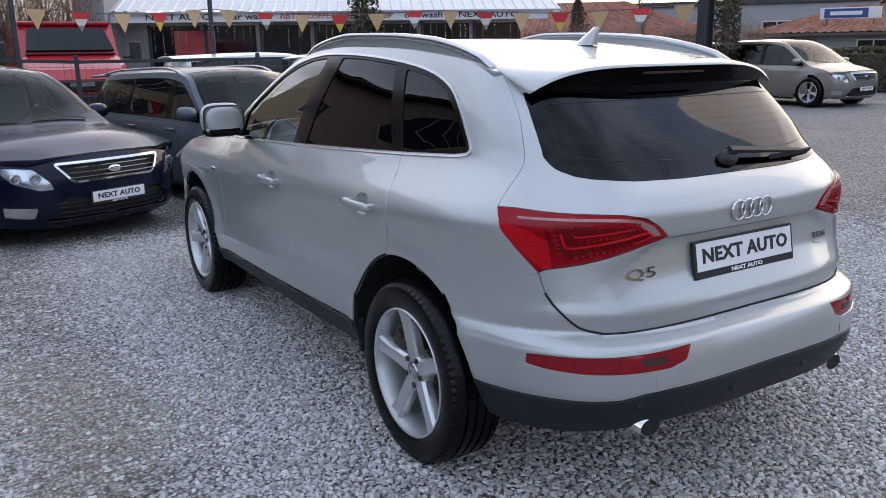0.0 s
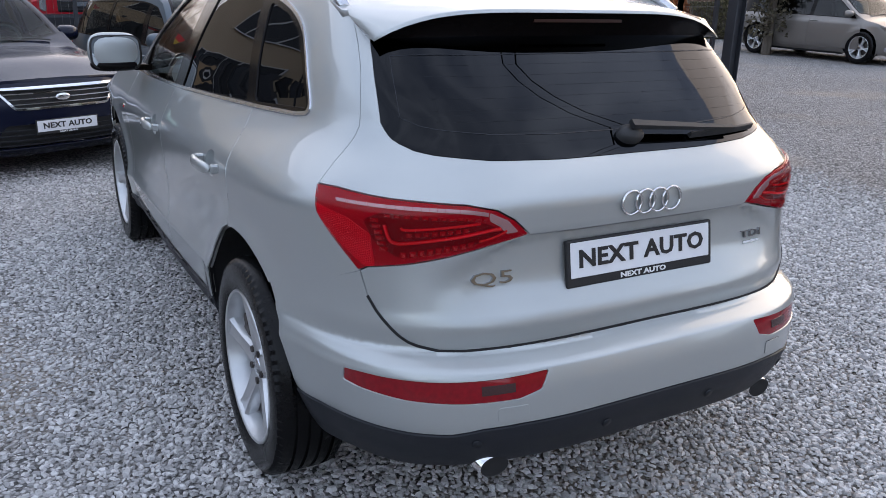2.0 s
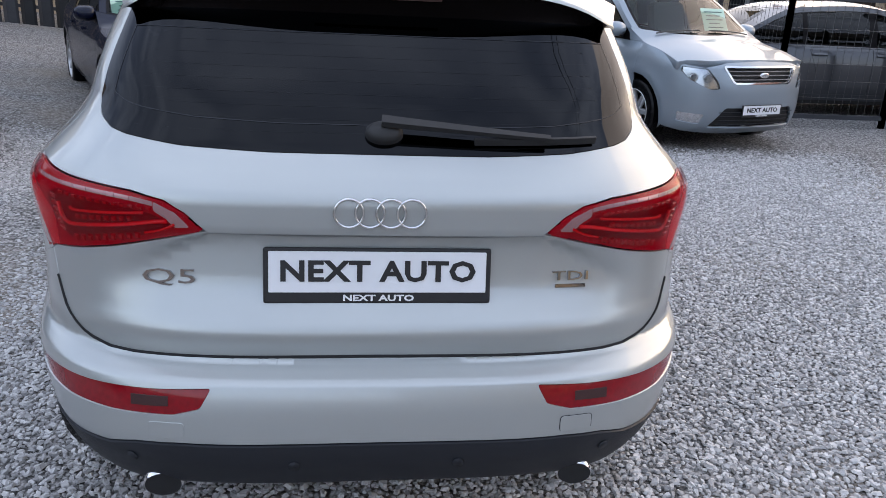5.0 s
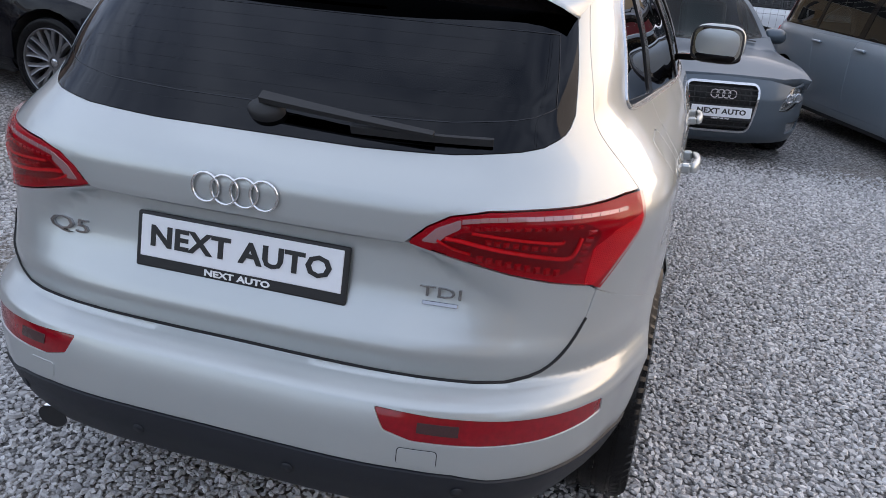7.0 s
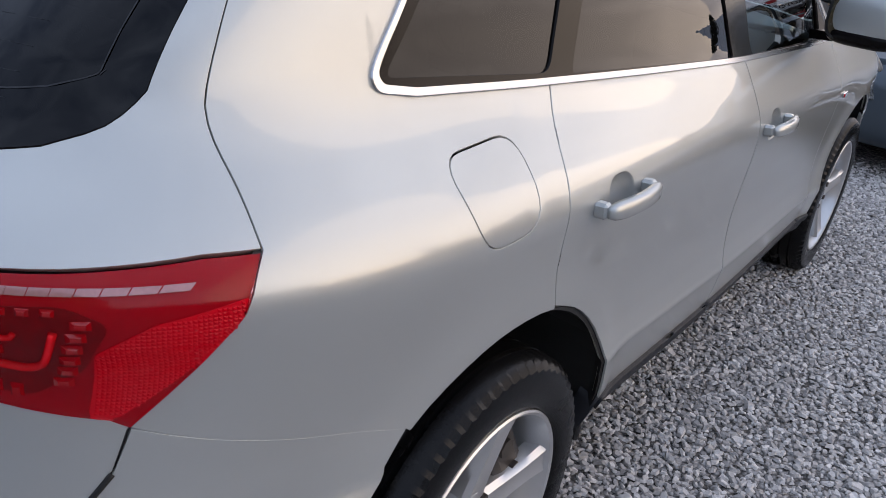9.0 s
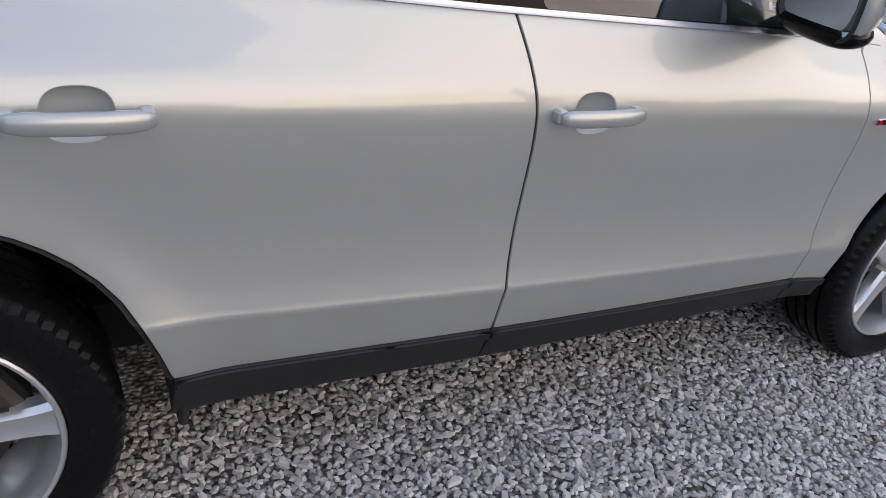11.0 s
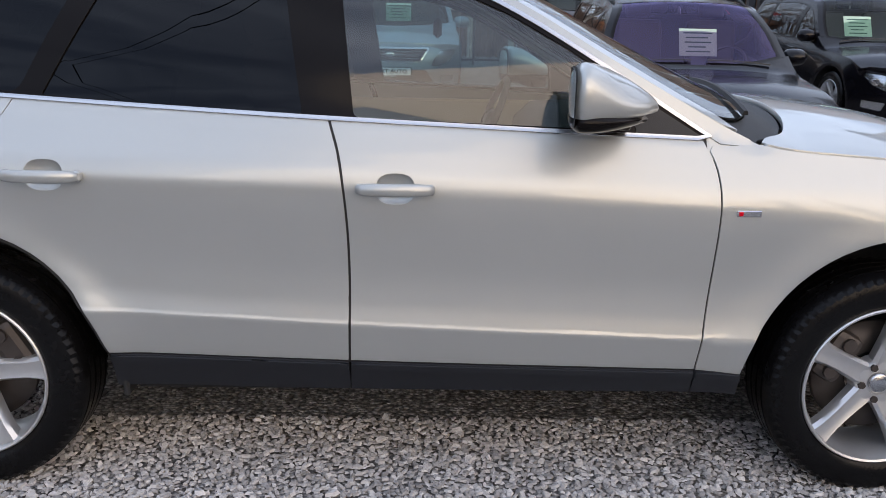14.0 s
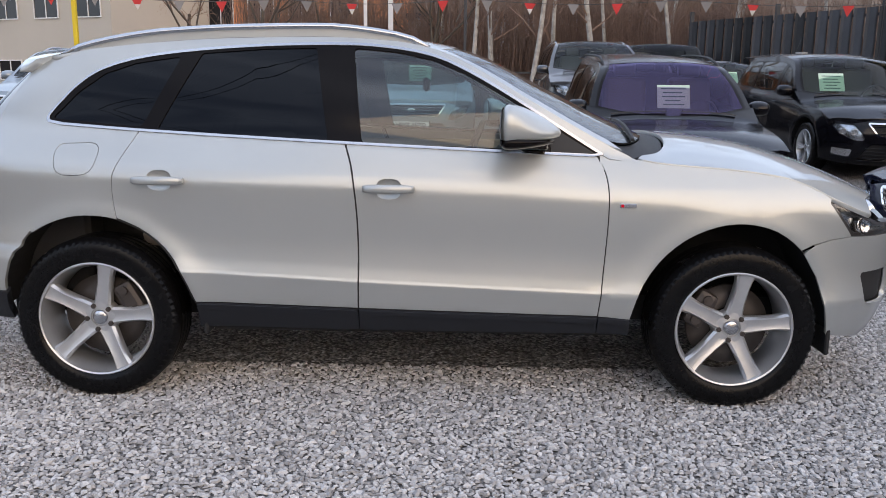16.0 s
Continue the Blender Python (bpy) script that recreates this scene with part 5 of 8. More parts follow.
def plate_kit(car, m, w, h, style="dark"):
    """Dealer number board: white sheet in a black holder."""
    holder = part("number_board", box(bmesh.new(), 0, 0.0, 0, w, h, 0.014, 0.005, seg=2), M_BLACK, car, "white dealer board in black holder", m=m)
    part("board_face", box(bmesh.new(), 0, h * 0.07, 0.0065, w * 0.955, h * 0.74, 0.004, 0.0015), M_PLATE, holder)
    letters("board_writing", "NEXT AUTO", h * 0.52, M_INK, holder, Matrix.Translation((0, h * 0.07, 0.0095)), bold=0.0020 * h / 0.122, spacing=1.04, stretch=(w / 0.53 * 1.16, 0.98))
    letters("holder_writing", "NEXT AUTO", h * 0.15, M_WHITEINK, holder, Matrix.Translation((0, -h * 0.40, 0.0078)), bold=0.0006, stretch=(1.5, 1.0))
    return holder


def mirror(S, car, sgn):
    bm = bmesh.new()
    bmesh.ops.create_uvsphere(bm, u_segments=28, v_segments=18, radius=1.0)
    for v in bm.verts:
        x, y, z = v.co
        sx = math.copysign(abs(x) ** 0.58, x)
        sz = math.copysign(abs(z) ** 0.74, z)
        yy = y if y > 0 else 0.16 * y
        k = 1.0 - 0.12 * max(0, -z)
        f_ = 1.0 - 0.66 * max(0.0, y) ** 1.7
        v.co = (sx * 0.125 * k * (1 - 0.15 * max(0.0, y)), yy * (0.235 * (0.74 - 0.42 * sx) if y > 0 else 0.225), sz * 0.090 * (1 + 0.06 * x) * f_ - 0.030 * max(0.0, y) ** 2)
    body = part("door_mirror", bm, M_SILVER, car, "silver door mirror with black base", smooth=True, m=Matrix.Translation((sgn * 1.005, 1.795, 1.232)) @ Matrix.Rotation(sgn * radians(-6), 4, "Z") @ Matrix.Diagonal((sgn, 1, 1, 1)))
    bm = bmesh.new()
    prof = [(0.110 * math.copysign(abs(math.cos(t)) ** 0.42, math.cos(t)), 0.074 * math.copysign(abs(math.sin(t)) ** 0.5, math.sin(t))) for t in np.linspace(0, 2 * math.pi, 41)[:-1]]
    vs = [bm.verts.new((a, -0.026, b)) for a, b in prof]
    bm.faces.new(vs)
    bmesh.ops.recalc_face_normals(bm, faces=bm.faces[:])
    part("mirror_glass", bm, node_mirror(), body)
    bm = bmesh.new()
    for k, yy in ((1.075, -0.0245), (0.99, -0.0275)):
        vs_ = [bm.verts.new((a * k, yy, b * k)) for a, b in prof]
    bm.verts.ensure_lookup_table()
    n_ = len(prof)
    for i in range(n_):
        bm.faces.new((bm.verts[i], bm.verts[(i + 1) % n_], bm.verts[n_ + (i + 1) % n_], bm.verts[n_ + i]))
    bmesh.ops.recalc_face_normals(bm, faces=bm.faces[:])
    part("mirror_rim", bm, M_BLACK, body)
    bm = bmesh.new()
    bmesh.ops.create_uvsphere(bm, u_segments=24, v_segments=12, radius=1.0)
    for v in bm.verts:
        x, y, z = v.co
        bx = math.copysign(abs(x) ** 0.55, x)
        v.co = (bx * 0.116, y * 0.205 * (0.74 - 0.42 * bx) if y > 0 else 0.035 * y, -0.060 + z * 0.032)
    part("mirror_base", bm, M_GLOSSBLACK, body, smooth=True)
    bm = bmesh.new()
    sweep(bm, [(sgn * 0.985, 1.86, 1.165), (sgn * 0.92, 1.90, 1.150), (sgn * 0.84, 1.93, 1.145)], [(-0.04, -0.014), (0.04, -0.014), (0.04, 0.014), (-0.04, 0.014)], up=(0, 0, 1))
    part("mirror_foot", bm, M_GLOSSBLACK, car)
    bm = bmesh.new()
    vs = []
    for y, z in ((1.99, 1.118), (2.185, 1.110), (1.975, 1.235)):
        x = float(S.wall(S.side(y, z), z)[0])
        vs.append((x, y, z))
    f = [bm.verts.new((sgn * (x + 0.004), y, z)) for x, y, z in vs]
    b = [bm.verts.new((sgn * (x - 0.010), y, z)) for x, y, z in vs]
    bm.faces.new(f); bm.faces.new(b[::-1])
    for i in range(3):
        bm.faces.new((f[i], b[i], b[(i + 1) % 3], f[(i + 1) % 3]))
    bmesh.ops.recalc_face_normals(bm, faces=bm.faces[:])
    part("mirror_corner", bm, M_BLACK, car)


MIRROR = []


def node_mirror():
    if not MIRROR:
        MIRROR.append(node_mat("mirror glass", (0.42, 0.44, 0.46), 0.01, 1.0))
    return MIRROR[0]


def seat(car, x, y, mat, wide=0.50, rear=False):
    bm = bmesh.new()
    box(bm, x, y + 0.22, 0.72, wide, 0.52, 0.17, 0.05, seg=3)
    s = part("seat", bm, mat, car, smooth=True)
    bm = bmesh.new()
    box(bm, x, y - 0.10, 1.03, wide, 0.15, 0.66, 0.06, seg=3, m=Matrix.Rotation(radians(16), 4, "X"))
    part("backrest", bm, mat, s, smooth=True)
    heads = [x] if not rear else [x - wide * 0.3, x + wide * 0.3]
    for hx in heads:
        bm = bmesh.new()
        box(bm, hx, y - 0.215, 1.42, 0.26, 0.10, 0.17, 0.04, seg=3, m=Matrix.Rotation(radians(10), 4, "X"))
        part("headrest", bm, mat, s, smooth=True)


def cabin(S, car, mat=None, y_shift=0.0):
    mat = mat or M_LEATHER
    bm = bmesh.new()
    box(bm, 0, 1.32, 0.37, 1.20, 3.7, 0.12, 0.0)
    box(bm, 0, 1.40, 0.36, 1.66, 1.80, 0.12, 0.0)
    part("floor_pan", bm, M_UNDER, car)
    bm = bmesh.new()
    box(bm, 0, -0.35, 0.80, 1.30, 0.45, 0.75, 0.02)
    part("boot_box", bm, M_DASH, car)
    bm = bmesh.new()
    box(bm, 0, 2.9, 0.66, 0.95, 1.1, 0.45, 0.02)
    part("engine_block", bm, M_UNDER, car)
    seat(car, 0.37, 1.05, mat)
    seat(car, -0.37, 1.05, mat)
    seat(car, 0.0, 0.15, mat, 1.30, True)
    bm = bmesh.new()
    sec = [(1.78, 0.78), (1.80, 1.00), (1.88, 1.075), (2.10, 1.09), (2.32, 1.07), (2.36, 0.75)]
    r = [[bm.verts.new((x, y, z + (0.02 if abs(x) < 0.3 else 0))) for y, z in sec] for x in np.linspace(-0.72, 0.72, 9)]
    for a, b in zip(r, r[1:]):
        for j in range(len(sec) - 1):
            bm.faces.new((a[j], a[j + 1], b[j + 1], b[j]))
    bmesh.ops.recalc_face_normals(bm, faces=bm.faces[:])
    part("dashboard", bm, M_DASH, car, smooth=True)
    bm = bmesh.new()
    tm = Matrix.Translation((-0.37, 1.66, 1.02)) @ Matrix.Rotation(radians(68), 4, "X")
    sweep(bm, [(0.185 * math.cos(t), 0.185 * math.sin(t), 0) for t in np.linspace(0, 2 * math.pi, 33)[:-1]], circle_prof(0.015, 8), closed=True)
    box(bm, 0, -0.01, 0.0, 0.36, 0.05, 0.02, 0.008)
    box(bm, 0, -0.02, 0.0, 0.14, 0.14, 0.035, 0.02)
    box(bm, 0, -0.10, 0.0, 0.05, 0.16, 0.02, 0.008)
    part("steering_wheel", bm, M_DASH, car, m=tm, smooth=True)
    bm = bmesh.new()
    box(bm, 0, 1.42, 1.40, 0.26, 0.03, 0.07, 0.012)
    part("inner_mirror", bm, M_BLACK, car)
    for sg in (1, -1):
        bm = bmesh.new()
        box(bm, sg * 0.80, 1.35, 0.78, 0.05, 1.60, 0.58, 0.01)
        part("door_lining", bm, M_LEATHER, car)


# ---------------------------------------------------------------- lie of the land
def lie(x, y):
    """Height of the yard: level round the silver car, rising gently to the west and far east."""
    w = np.clip(-np.asarray(x, float) - 1.9, 0, 6.5)
    e = np.clip(np.asarray(x, float) - 6, 0, 60)
    return 0.085 * w * np.clip(w / 1.2, 0, 1) + 0.012 * e


# ---------------------------------------------------------------- other cars
def plain_shell(L, W, H, wb, fo, style, hood=0.625, belt=0.62):
    """Skin of an ordinary car with its rear axle at y = 0, facing +y. style: wagon, hatch, saloon, mpv, van."""
    w, ro = W / 2, L - wb - fo
    zb = H * belt
    y_n, y_t = wb + fo, -ro
    zh = H * hood
    cowl = {"van": wb + 0.35, "mpv": wb - 0.05}.get(style, wb - 0.38)
    rk = {"van": 0.75, "mpv": 1.15}.get(style, 1.02)         # how far back the windscreen's head lies
    head = cowl - rk * (H - zh) * 1.45
    base = curve((y_t - 0.2, zb + 0.03), (0.2, zb + 0.015), (wb * 0.5, zb), (wb, zb - 0.03), (y_n, zb - 0.08))
    width = curve((0.15, w * 0.88), (0.25, w * 0.95), (0.38, w * 0.985), (0.5, w * 0.995), (0.62, w), (zb - 0.14, w * 0.99), (zb - 0.05, w * 0.965), (zb, w * 0.935),
                  (zb + (H - zb) * 0.5, w * 0.835), (H - 0.06, w * 0.70), (H + 0.05, w * 0.63))
    if style in ("van",):
        width = curve((0.15, w * 0.9), (0.3, w * 0.97), (0.6, w), (zb, w * 0.98), (H * 0.8, w * 0.93), (H, w * 0.84))
    taper = curve((y_t, 0.95), (0, 0.99), (wb * 0.5, 1.0), (wb, 0.985), (y_n, 0.93))
    if style == "saloon":
        tail = curve((0.18, y_t + 0.14), (0.35, y_t + 0.02), (0.6, y_t), (zb - 0.03, y_t + 0.03), (zb + 0.10, y_t + 0.12), (H, y_t + 0.5))
        edge = curve((y_t, zb + 0.02), (y_t + 0.15, zb + 0.05), (y_t + 0.55, zb + 0.06), (y_t + 0.75, zb + 0.13), (0.45, H - 0.09), (wb * 0.45, H - 0.05), (head, H - 0.085), (cowl - 0.12, zh + 0.03), (cowl + 0.05, zh - 0.05), (wb + fo * 0.3, zh - 0.10), (y_n - 0.15, zh - 0.24))
        crown = curve((y_t, zb + 0.06), (y_t + 0.55, zb + 0.10), (y_t + 0.75, zb + 0.16), (0.45, H - 0.04), (wb * 0.45, H), (head + 0.05, H - 0.03), (cowl, zh + 0.05), (cowl + 0.14, zh), (wb + fo * 0.3, zh - 0.03), (y_n - 0.12, zh - 0.15))
    else:
        lean = {"wagon": 0.42, "hatch": 0.50, "mpv": 0.28, "van": 0.10}[style]
        tail = curve((0.18, y_t + 0.14), (0.35, y_t + 0.02), (0.6, y_t), (zb - 0.05, y_t + 0.05), (zb + 0.03, y_t + 0.10), (H - 0.1, y_t + lean), (H + 0.05, y_t + lean + 0.1))
        edge = curve((y_t, H - 0.12), (y_t + lean + 0.1, H - 0.10), (wb * 0.4, H - 0.05), (head, H - 0.085), (cowl - 0.12, zh + 0.03), (cowl + 0.05, zh - 0.05), (wb + fo * 0.3, zh - 0.10), (y_n - 0.15, zh - 0.24))
        crown = curve((y_t, H - 0.06), (y_t + lean + 0.1, H - 0.04), (wb * 0.4, H), (head + 0.05, H - 0.03), (cowl, zh + 0.05), (cowl + 0.14, zh), (wb + fo * 0.3, zh - 0.03), (y_n - 0.12, zh - 0.15))
    zn = zh - 0.2
    nose = curve((0.15, y_n - 0.20), (0.28, y_n - 0.04), (0.45, y_n), (0.58, y_n - 0.005), (zn - 0.02, y_n - 0.05), (zn + 0.08, y_n - 0.14), (zh, y_n - 0.3))
    S = Shell(zb, base, width, taper, tail, nose, 0.1, wb + 0.12, 4.2, 3.0, edge, crown, 2.4, (0.0, wb), 0.012, 0.32)
    S.dim = dict(L=L, W=W, H=H, wb=wb, fo=fo, zb=zb, zh=zh, cowl=cowl, head=head, y_n=y_n, y_t=y_t, style=style, zn=zn)
    return S


def plain_car(label, S, mat, m, kit, glass=None, rails=False, grille="bars", screen=None, card=False, plate=True, hoops=False, name="parked_car", ring_lamp=False, chrome_grille=True):
    car = thing(name, label, "car", "cars parked in the yard", m=m)
    D = S.dim
    wb, zb, y_n, y_t = D["wb"], D["zb"], D["y_n"], D["y_t"]
    R = kit["R"]
    glass = glass or M_CARGLASS
    sd = lambda pts: [(S.side(y, z), z) for y, z in pts]
    arch = lambda yc: [(yc + (R + 0.055) * math.cos(t), max(0.20, R + (R + 0.055) * math.sin(t))) for t in np.linspace(math.pi + 0.45, -0.45, 15)]
    y_l = wb + D["fo"] * 0.62                                   # where the wing meets the nose
    edge_line = [(y, float(S.edge(y))) for y in np.linspace(y_l - 0.02, y_t + 0.02, 34)]
    rim_line = []
    for y in np.linspace(y_l, y_t + 0.12, 36):
        s = S.side(y, float(S.edge(y)))
        rim_line.append((s, S.rim(s) - 0.002))
    z0 = 0.22
    # window opening
    saloon = D["style"] == "saloon"
    y_r = (y_t + 0.85) if saloon else y_t + (0.42 if D["style"] != "van" else 0.35)
    yf = D["cowl"] - 0.22
    top = []
    for y in np.linspace(yf, y_r + 0.05, 16):
        top.append((y, max(zb + 0.03, float(S.edge(y)) - 0.065)))
    dlo = top + [(y_r, zb + 0.06)] + [(y, float(S.belt(y)) + 0.012) for y in np.linspace(y_r + 0.06, yf + 0.04, 12)]
    pillar_b = wb * 0.5 + 0.06
    pillar_c = wb * 0.5 - 0.86
    def cut(a, b):
        up = [(y, z) for y, z in top if a < y < b]
        lo = [(y, float(S.belt(y)) + 0.022) for y in np.linspace(a, b, 7)]
        za, zb_ = [float(np.interp(q, [p[0] for p in top[::-1]], [p[1] for p in top[::-1]])) - 0.008 for q in (a, b)]
        return [(b, max(zb_, zb + 0.03))] + [(y, z - 0.008) for y, z in up] + [(a, max(za, zb + 0.03))] + lo
    panes = [cut(max(y_r + 0.06, pillar_c - 0.75), pillar_c - 0.03), cut(pillar_c + 0.03, pillar_b - 0.05), cut(pillar_b + 0.05, yf - 0.06)]
    if D["style"] == "van":
        panes = panes[1:]
    panes = [rounded(sd(p), 0.02) for p in panes]
    doors = []
    for a, b in ((pillar_c + 0.05, pillar_b), (pillar_b, D["cowl"] + 0.02)):
        doors.append(rounded(sd([(a, zb - 0.01), (a + (0.20 if a < 0.6 else 0), 0.62 if a < 0.45 else 0.40), (a + (0.28 if a < 0.5 else 0), 0.30), (b, 0.30), (b, zb - 0.01)]), 0.03))
    for sgn in (1, -1):
        mir = (lambda P: P) if sgn > 0 else (lambda P: [(-a, b) for a, b in P][::-1])
        low = [(y_t + 0.20, z0 + 0.08)] + arch(0.0) + [(y, z0) for y in np.linspace(R + 0.12, wb - R - 0.12, 8)] + [p for p in arch(wb) if p[0] < y_l - 0.02]
        tail_line = [(S.side(y_t + 0.12, z), z) for z in np.linspace(float(S.edge(y_t + 0.12)) - 0.03, z0 + 0.1, 7)] if not saloon else [(S.side(y_t + 0.12, z), z) for z in np.linspace(zb, z0 + 0.1, 6)]
        outer = sd(low) + [(S.side(y_l, z), z) for z in np.linspace(0.40, float(S.edge(y_l)) - 0.04, 6)] + rim_line + tail_line[1:-1]
        part("body_side", sheet_mesh("body_side", S.wall, mir(outer), [mir(sd(dlo))] + [mir(d) for d in doors], 0.07), mat, car)
        for nm, d in zip(("rear_door", "front_door"), doors):
            dd = part(nm, sheet_mesh(nm, S.wall, mir(inset(d, 0.004)), (), 0.07), mat, car)
            o = np.array(d)
            hs, hz = o[:, 0].min() + 0.14, zb - 0.10
            bm = box(bmesh.new(), 0, 0, 0.018, 0.19, 0.028, 0.026, 0.008)
            part("handle", bm, mat, dd, m=S.place(hs * sgn, hz, 0.0))
        dl = sd(dlo)
        part("window_trim", sheet_mesh("window_trim", S.wall, mir(inset(dl, -0.004)), [mir(p) for p in panes], 0.08, 0.002, 0.012), M_GLOSSBLACK, car)
        for p in panes:
            g = part("side_pane", sheet_mesh("side_pane", S.wall, mir(inset(p, -0.003)), (), 0.1, -0.002, 0.0), glass, car)
            g.visible_shadow = False
        # mirror
        bm = bmesh.new()
        bmesh.ops.create_uvsphere(bm, u_segments=16, v_segments=10, radius=1.0)
        for v in bm.verts:
            x, y, z = v.co
            v.co = (math.copysign(abs(x) ** 0.7, x) * 0.11, (y if y > 0 else 0.3 * y) * 0.12, math.copysign(abs(z) ** 0.8, z) * 0.075)
        mx = float(S.half(D["cowl"] - 0.30, zb + 0.05)) + 0.10
        mi = part("door_mirror", bm, mat, car, smooth=True, m=Matrix.Translation((sgn * mx, D["cowl"] - 0.34, zb + 0.085)))
        part("mirror_foot", box(bmesh.new(), -sgn * 0.10, 0.02, -0.06, 0.12, 0.06, 0.03, 0.008), M_BLACK, mi)
        # wheel houses
        for yc in (0.0, wb):
            bm = bmesh.new()
            ar = arch(yc)
            r0, r1 = [], []
            for y, z in ar:
                x = float(S.half(y, z)) - 0.01
                r0.append(bm.verts.new((sgn * x, y, z)))
                r1.append(bm.verts.new((sgn * 0.45, y, z + 0.02)))
            for i in range(len(ar) - 1):
                bm.faces.new((r0[i], r0[i + 1], r1[i + 1], r1[i]))
            c = bm.verts.new((sgn * 0.45, yc, R))
            for i in range(len(ar) - 1):
                bm.faces.new((r1[i], r1[i + 1], c))
            part("wheel_house", bm, M_UNDER, car)
        # tail lamps
        tl = [(S.side(y_t + 0.32, zb - 0.03), zb - 0.03), (S.side(y_t + 0.26, zb - 0.24), zb - 0.24), (S.back(D["W"] * 0.30, zb - 0.22), zb - 0.22), (S.back(D["W"] * 0.30, zb - 0.07), zb - 0.07)]
        part("tail_lamp", sheet_mesh("tail_lamp", S.wall, mir(rounded(tl, 0.03)), (), 0.06, 0.004, 0.01), M_RED, car)
        # sill and wheels
        part("sill", sheet_mesh("sill", S.wall, mir(sd([(R + 0.08, 0.17), (wb - R - 0.08, 0.17), (wb - R - 0.08, z0 + 0.015), (R + 0.08, z0 + 0.015)])), (), 0.2, -0.004, 0.05), M_BLACK, car)
        for yc in (0.0, wb):
            put_wheel(kit, car, sgn * (D["W"] / 2 - 0.125), yc, 0.3 + yc, False)
        if rails:
            bm = bmesh.new()
            ys = np.linspace(y_r + 0.15, D["head"] - 0.1, 14)
            sweep(bm, [(sgn * (float(S.half(y, S.edge(y))) - 0.03), y, float(S.edge(y)) + 0.045 * min(1, 1.3 * max(0, math.sin(math.pi * i / 13)) ** 0.5)) for i, y in enumerate(ys)], circle_prof(0.015, 6))
            part("roof_rail", bm, M_SATIN if rails == "satin" else M_BLACK, car, smooth=True)
    # tail
    tz = np.linspace(z0 + 0.08, (zb if saloon else float(S.edge(y_t + 0.12)) - 0.03), 9)
    t_r = [(S.side(y_t + 0.12, z) - 0.003, z) for z in tz]
    top_t = [(s, S.rim(s) - 0.003) for s in np.linspace(t_r[-1][0], -t_r[-1][0], 10)]
    tail = t_r + top_t[1:-1] + [(-a, b) for a, b in t_r[::-1]]
    holes = []
    if not saloon:
        zt = float(S.edge(y_t + 0.3)) - 0.08
        rg = [(S.back(x, z), z) for x, z in ((D["W"] * 0.36, zb + 0.05), (D["W"] * 0.30, zt))]
        rgp = rounded(rg + [(-a, b) for a, b in rg[::-1]], 0.05)
        holes = [rgp]
        g = part("rear_pane", sheet_mesh("rear_pane", S.wall, inset(rgp, -0.004), (), 0.1, -0.003, 0.0), glass, car)
        g.visible_shadow = False
    part("tail_panel", sheet_mesh("tail_panel", S.wall, tail, holes, 0.07), mat, car)
    # top
    ex = lambda y, k: float(S.half(y, S.edge(y))) - k
    hd, cw = D["head"], D["cowl"]
    ws_r = [(x, hd + 0.02 - 0.10 * (x / 0.6) ** 2) for x in np.linspace(0, ex(hd - 0.08, 0.075), 6)] + [(ex(y, 0.07), y) for y in np.linspace(hd - 0.05, cw - 0.18, 8)] + \
           [(x, cw + 0.06 - 0.20 * (x / 0.7) ** 2) for x in np.linspace(ex(cw - 0.18, 0.09), 0, 8)]
    sym = lambda r: r + [(-x, y) for x, y in r[::-1] if x > 1e-6]
    wsp = sym(ws_r)
    wsm = part("windscreen", sheet_mesh("windscreen", S.top, inset(wsp, 0.0), (), 0.09, -0.003, 0.0), screen or M_CARGLASS_CLEAR, car)
    wsm.visible_shadow = False
    part("windscreen_border", sheet_mesh("windscreen_border", S.top, inset(wsp, -0.004), [inset(wsp, 0.022)], 0.1, -0.001, 0.01), M_GLOSSBLACK, wsm)
    back_y = y_t + 0.16
    hole = [inset(wsp, -0.006)]
    sc_r = [(x, cw + 0.07 - 0.20 * (x / 0.7) ** 2) for x in np.linspace(0.0, ex(cw - 0.12, 0.10), 6)] + [(ex(cw + 0.02, 0.06), cw + 0.0)] + [(x, cw + 0.16 - 0.20 * (x / 0.7) ** 2) for x in np.linspace(ex(cw, 0.12), 0, 6)]
    roof_r = [(0.0, back_y - 0.1)] + [(ex(back_y, 0.002), back_y + 0.02)] + [(ex(y, 0.002), y) for y in np.linspace(back_y + 0.1, cw, 24)]
    rp = [(x, cw + 0.062 - 0.20 * (x / 0.7) ** 2) for x in np.linspace(ex(cw, 0.01), 0.0, 6)]
    roof = sym(roof_r[1:] + rp)
    if saloon:
        rear_g = sym([(0.0, y_t + 0.66), (0.52, y_t + 0.72), (0.50, y_t + 1.05), (0.44, y_t + 1.22), (0.0, y_t + 1.28)])
        hole.append(rear_g)
        part("rear_pane", sheet_mesh("rear_pane", S.top, inset(rear_g, -0.002), (), 0.1, -0.002, 0.0), glass, car)
    part("roof", sheet_mesh("roof", S.top, roof, hole, 0.08), mat, car)
    y_h = y_n - 0.20
    hd_r = [(x, cw + 0.066 - 0.20 * (x / 0.7) ** 2) for x in np.linspace(0.0, ex(cw, 0.012), 7)] + [(ex(y, 0.004), y) for y in np.linspace(cw + 0.05, y_l, 9)] + \
           [(ex(y_l, 0.10), y_l + 0.015), (D["W"] * 0.30, y_h), (D["W"] * 0.15, y_h + 0.05), (0.0, y_h + 0.06)]
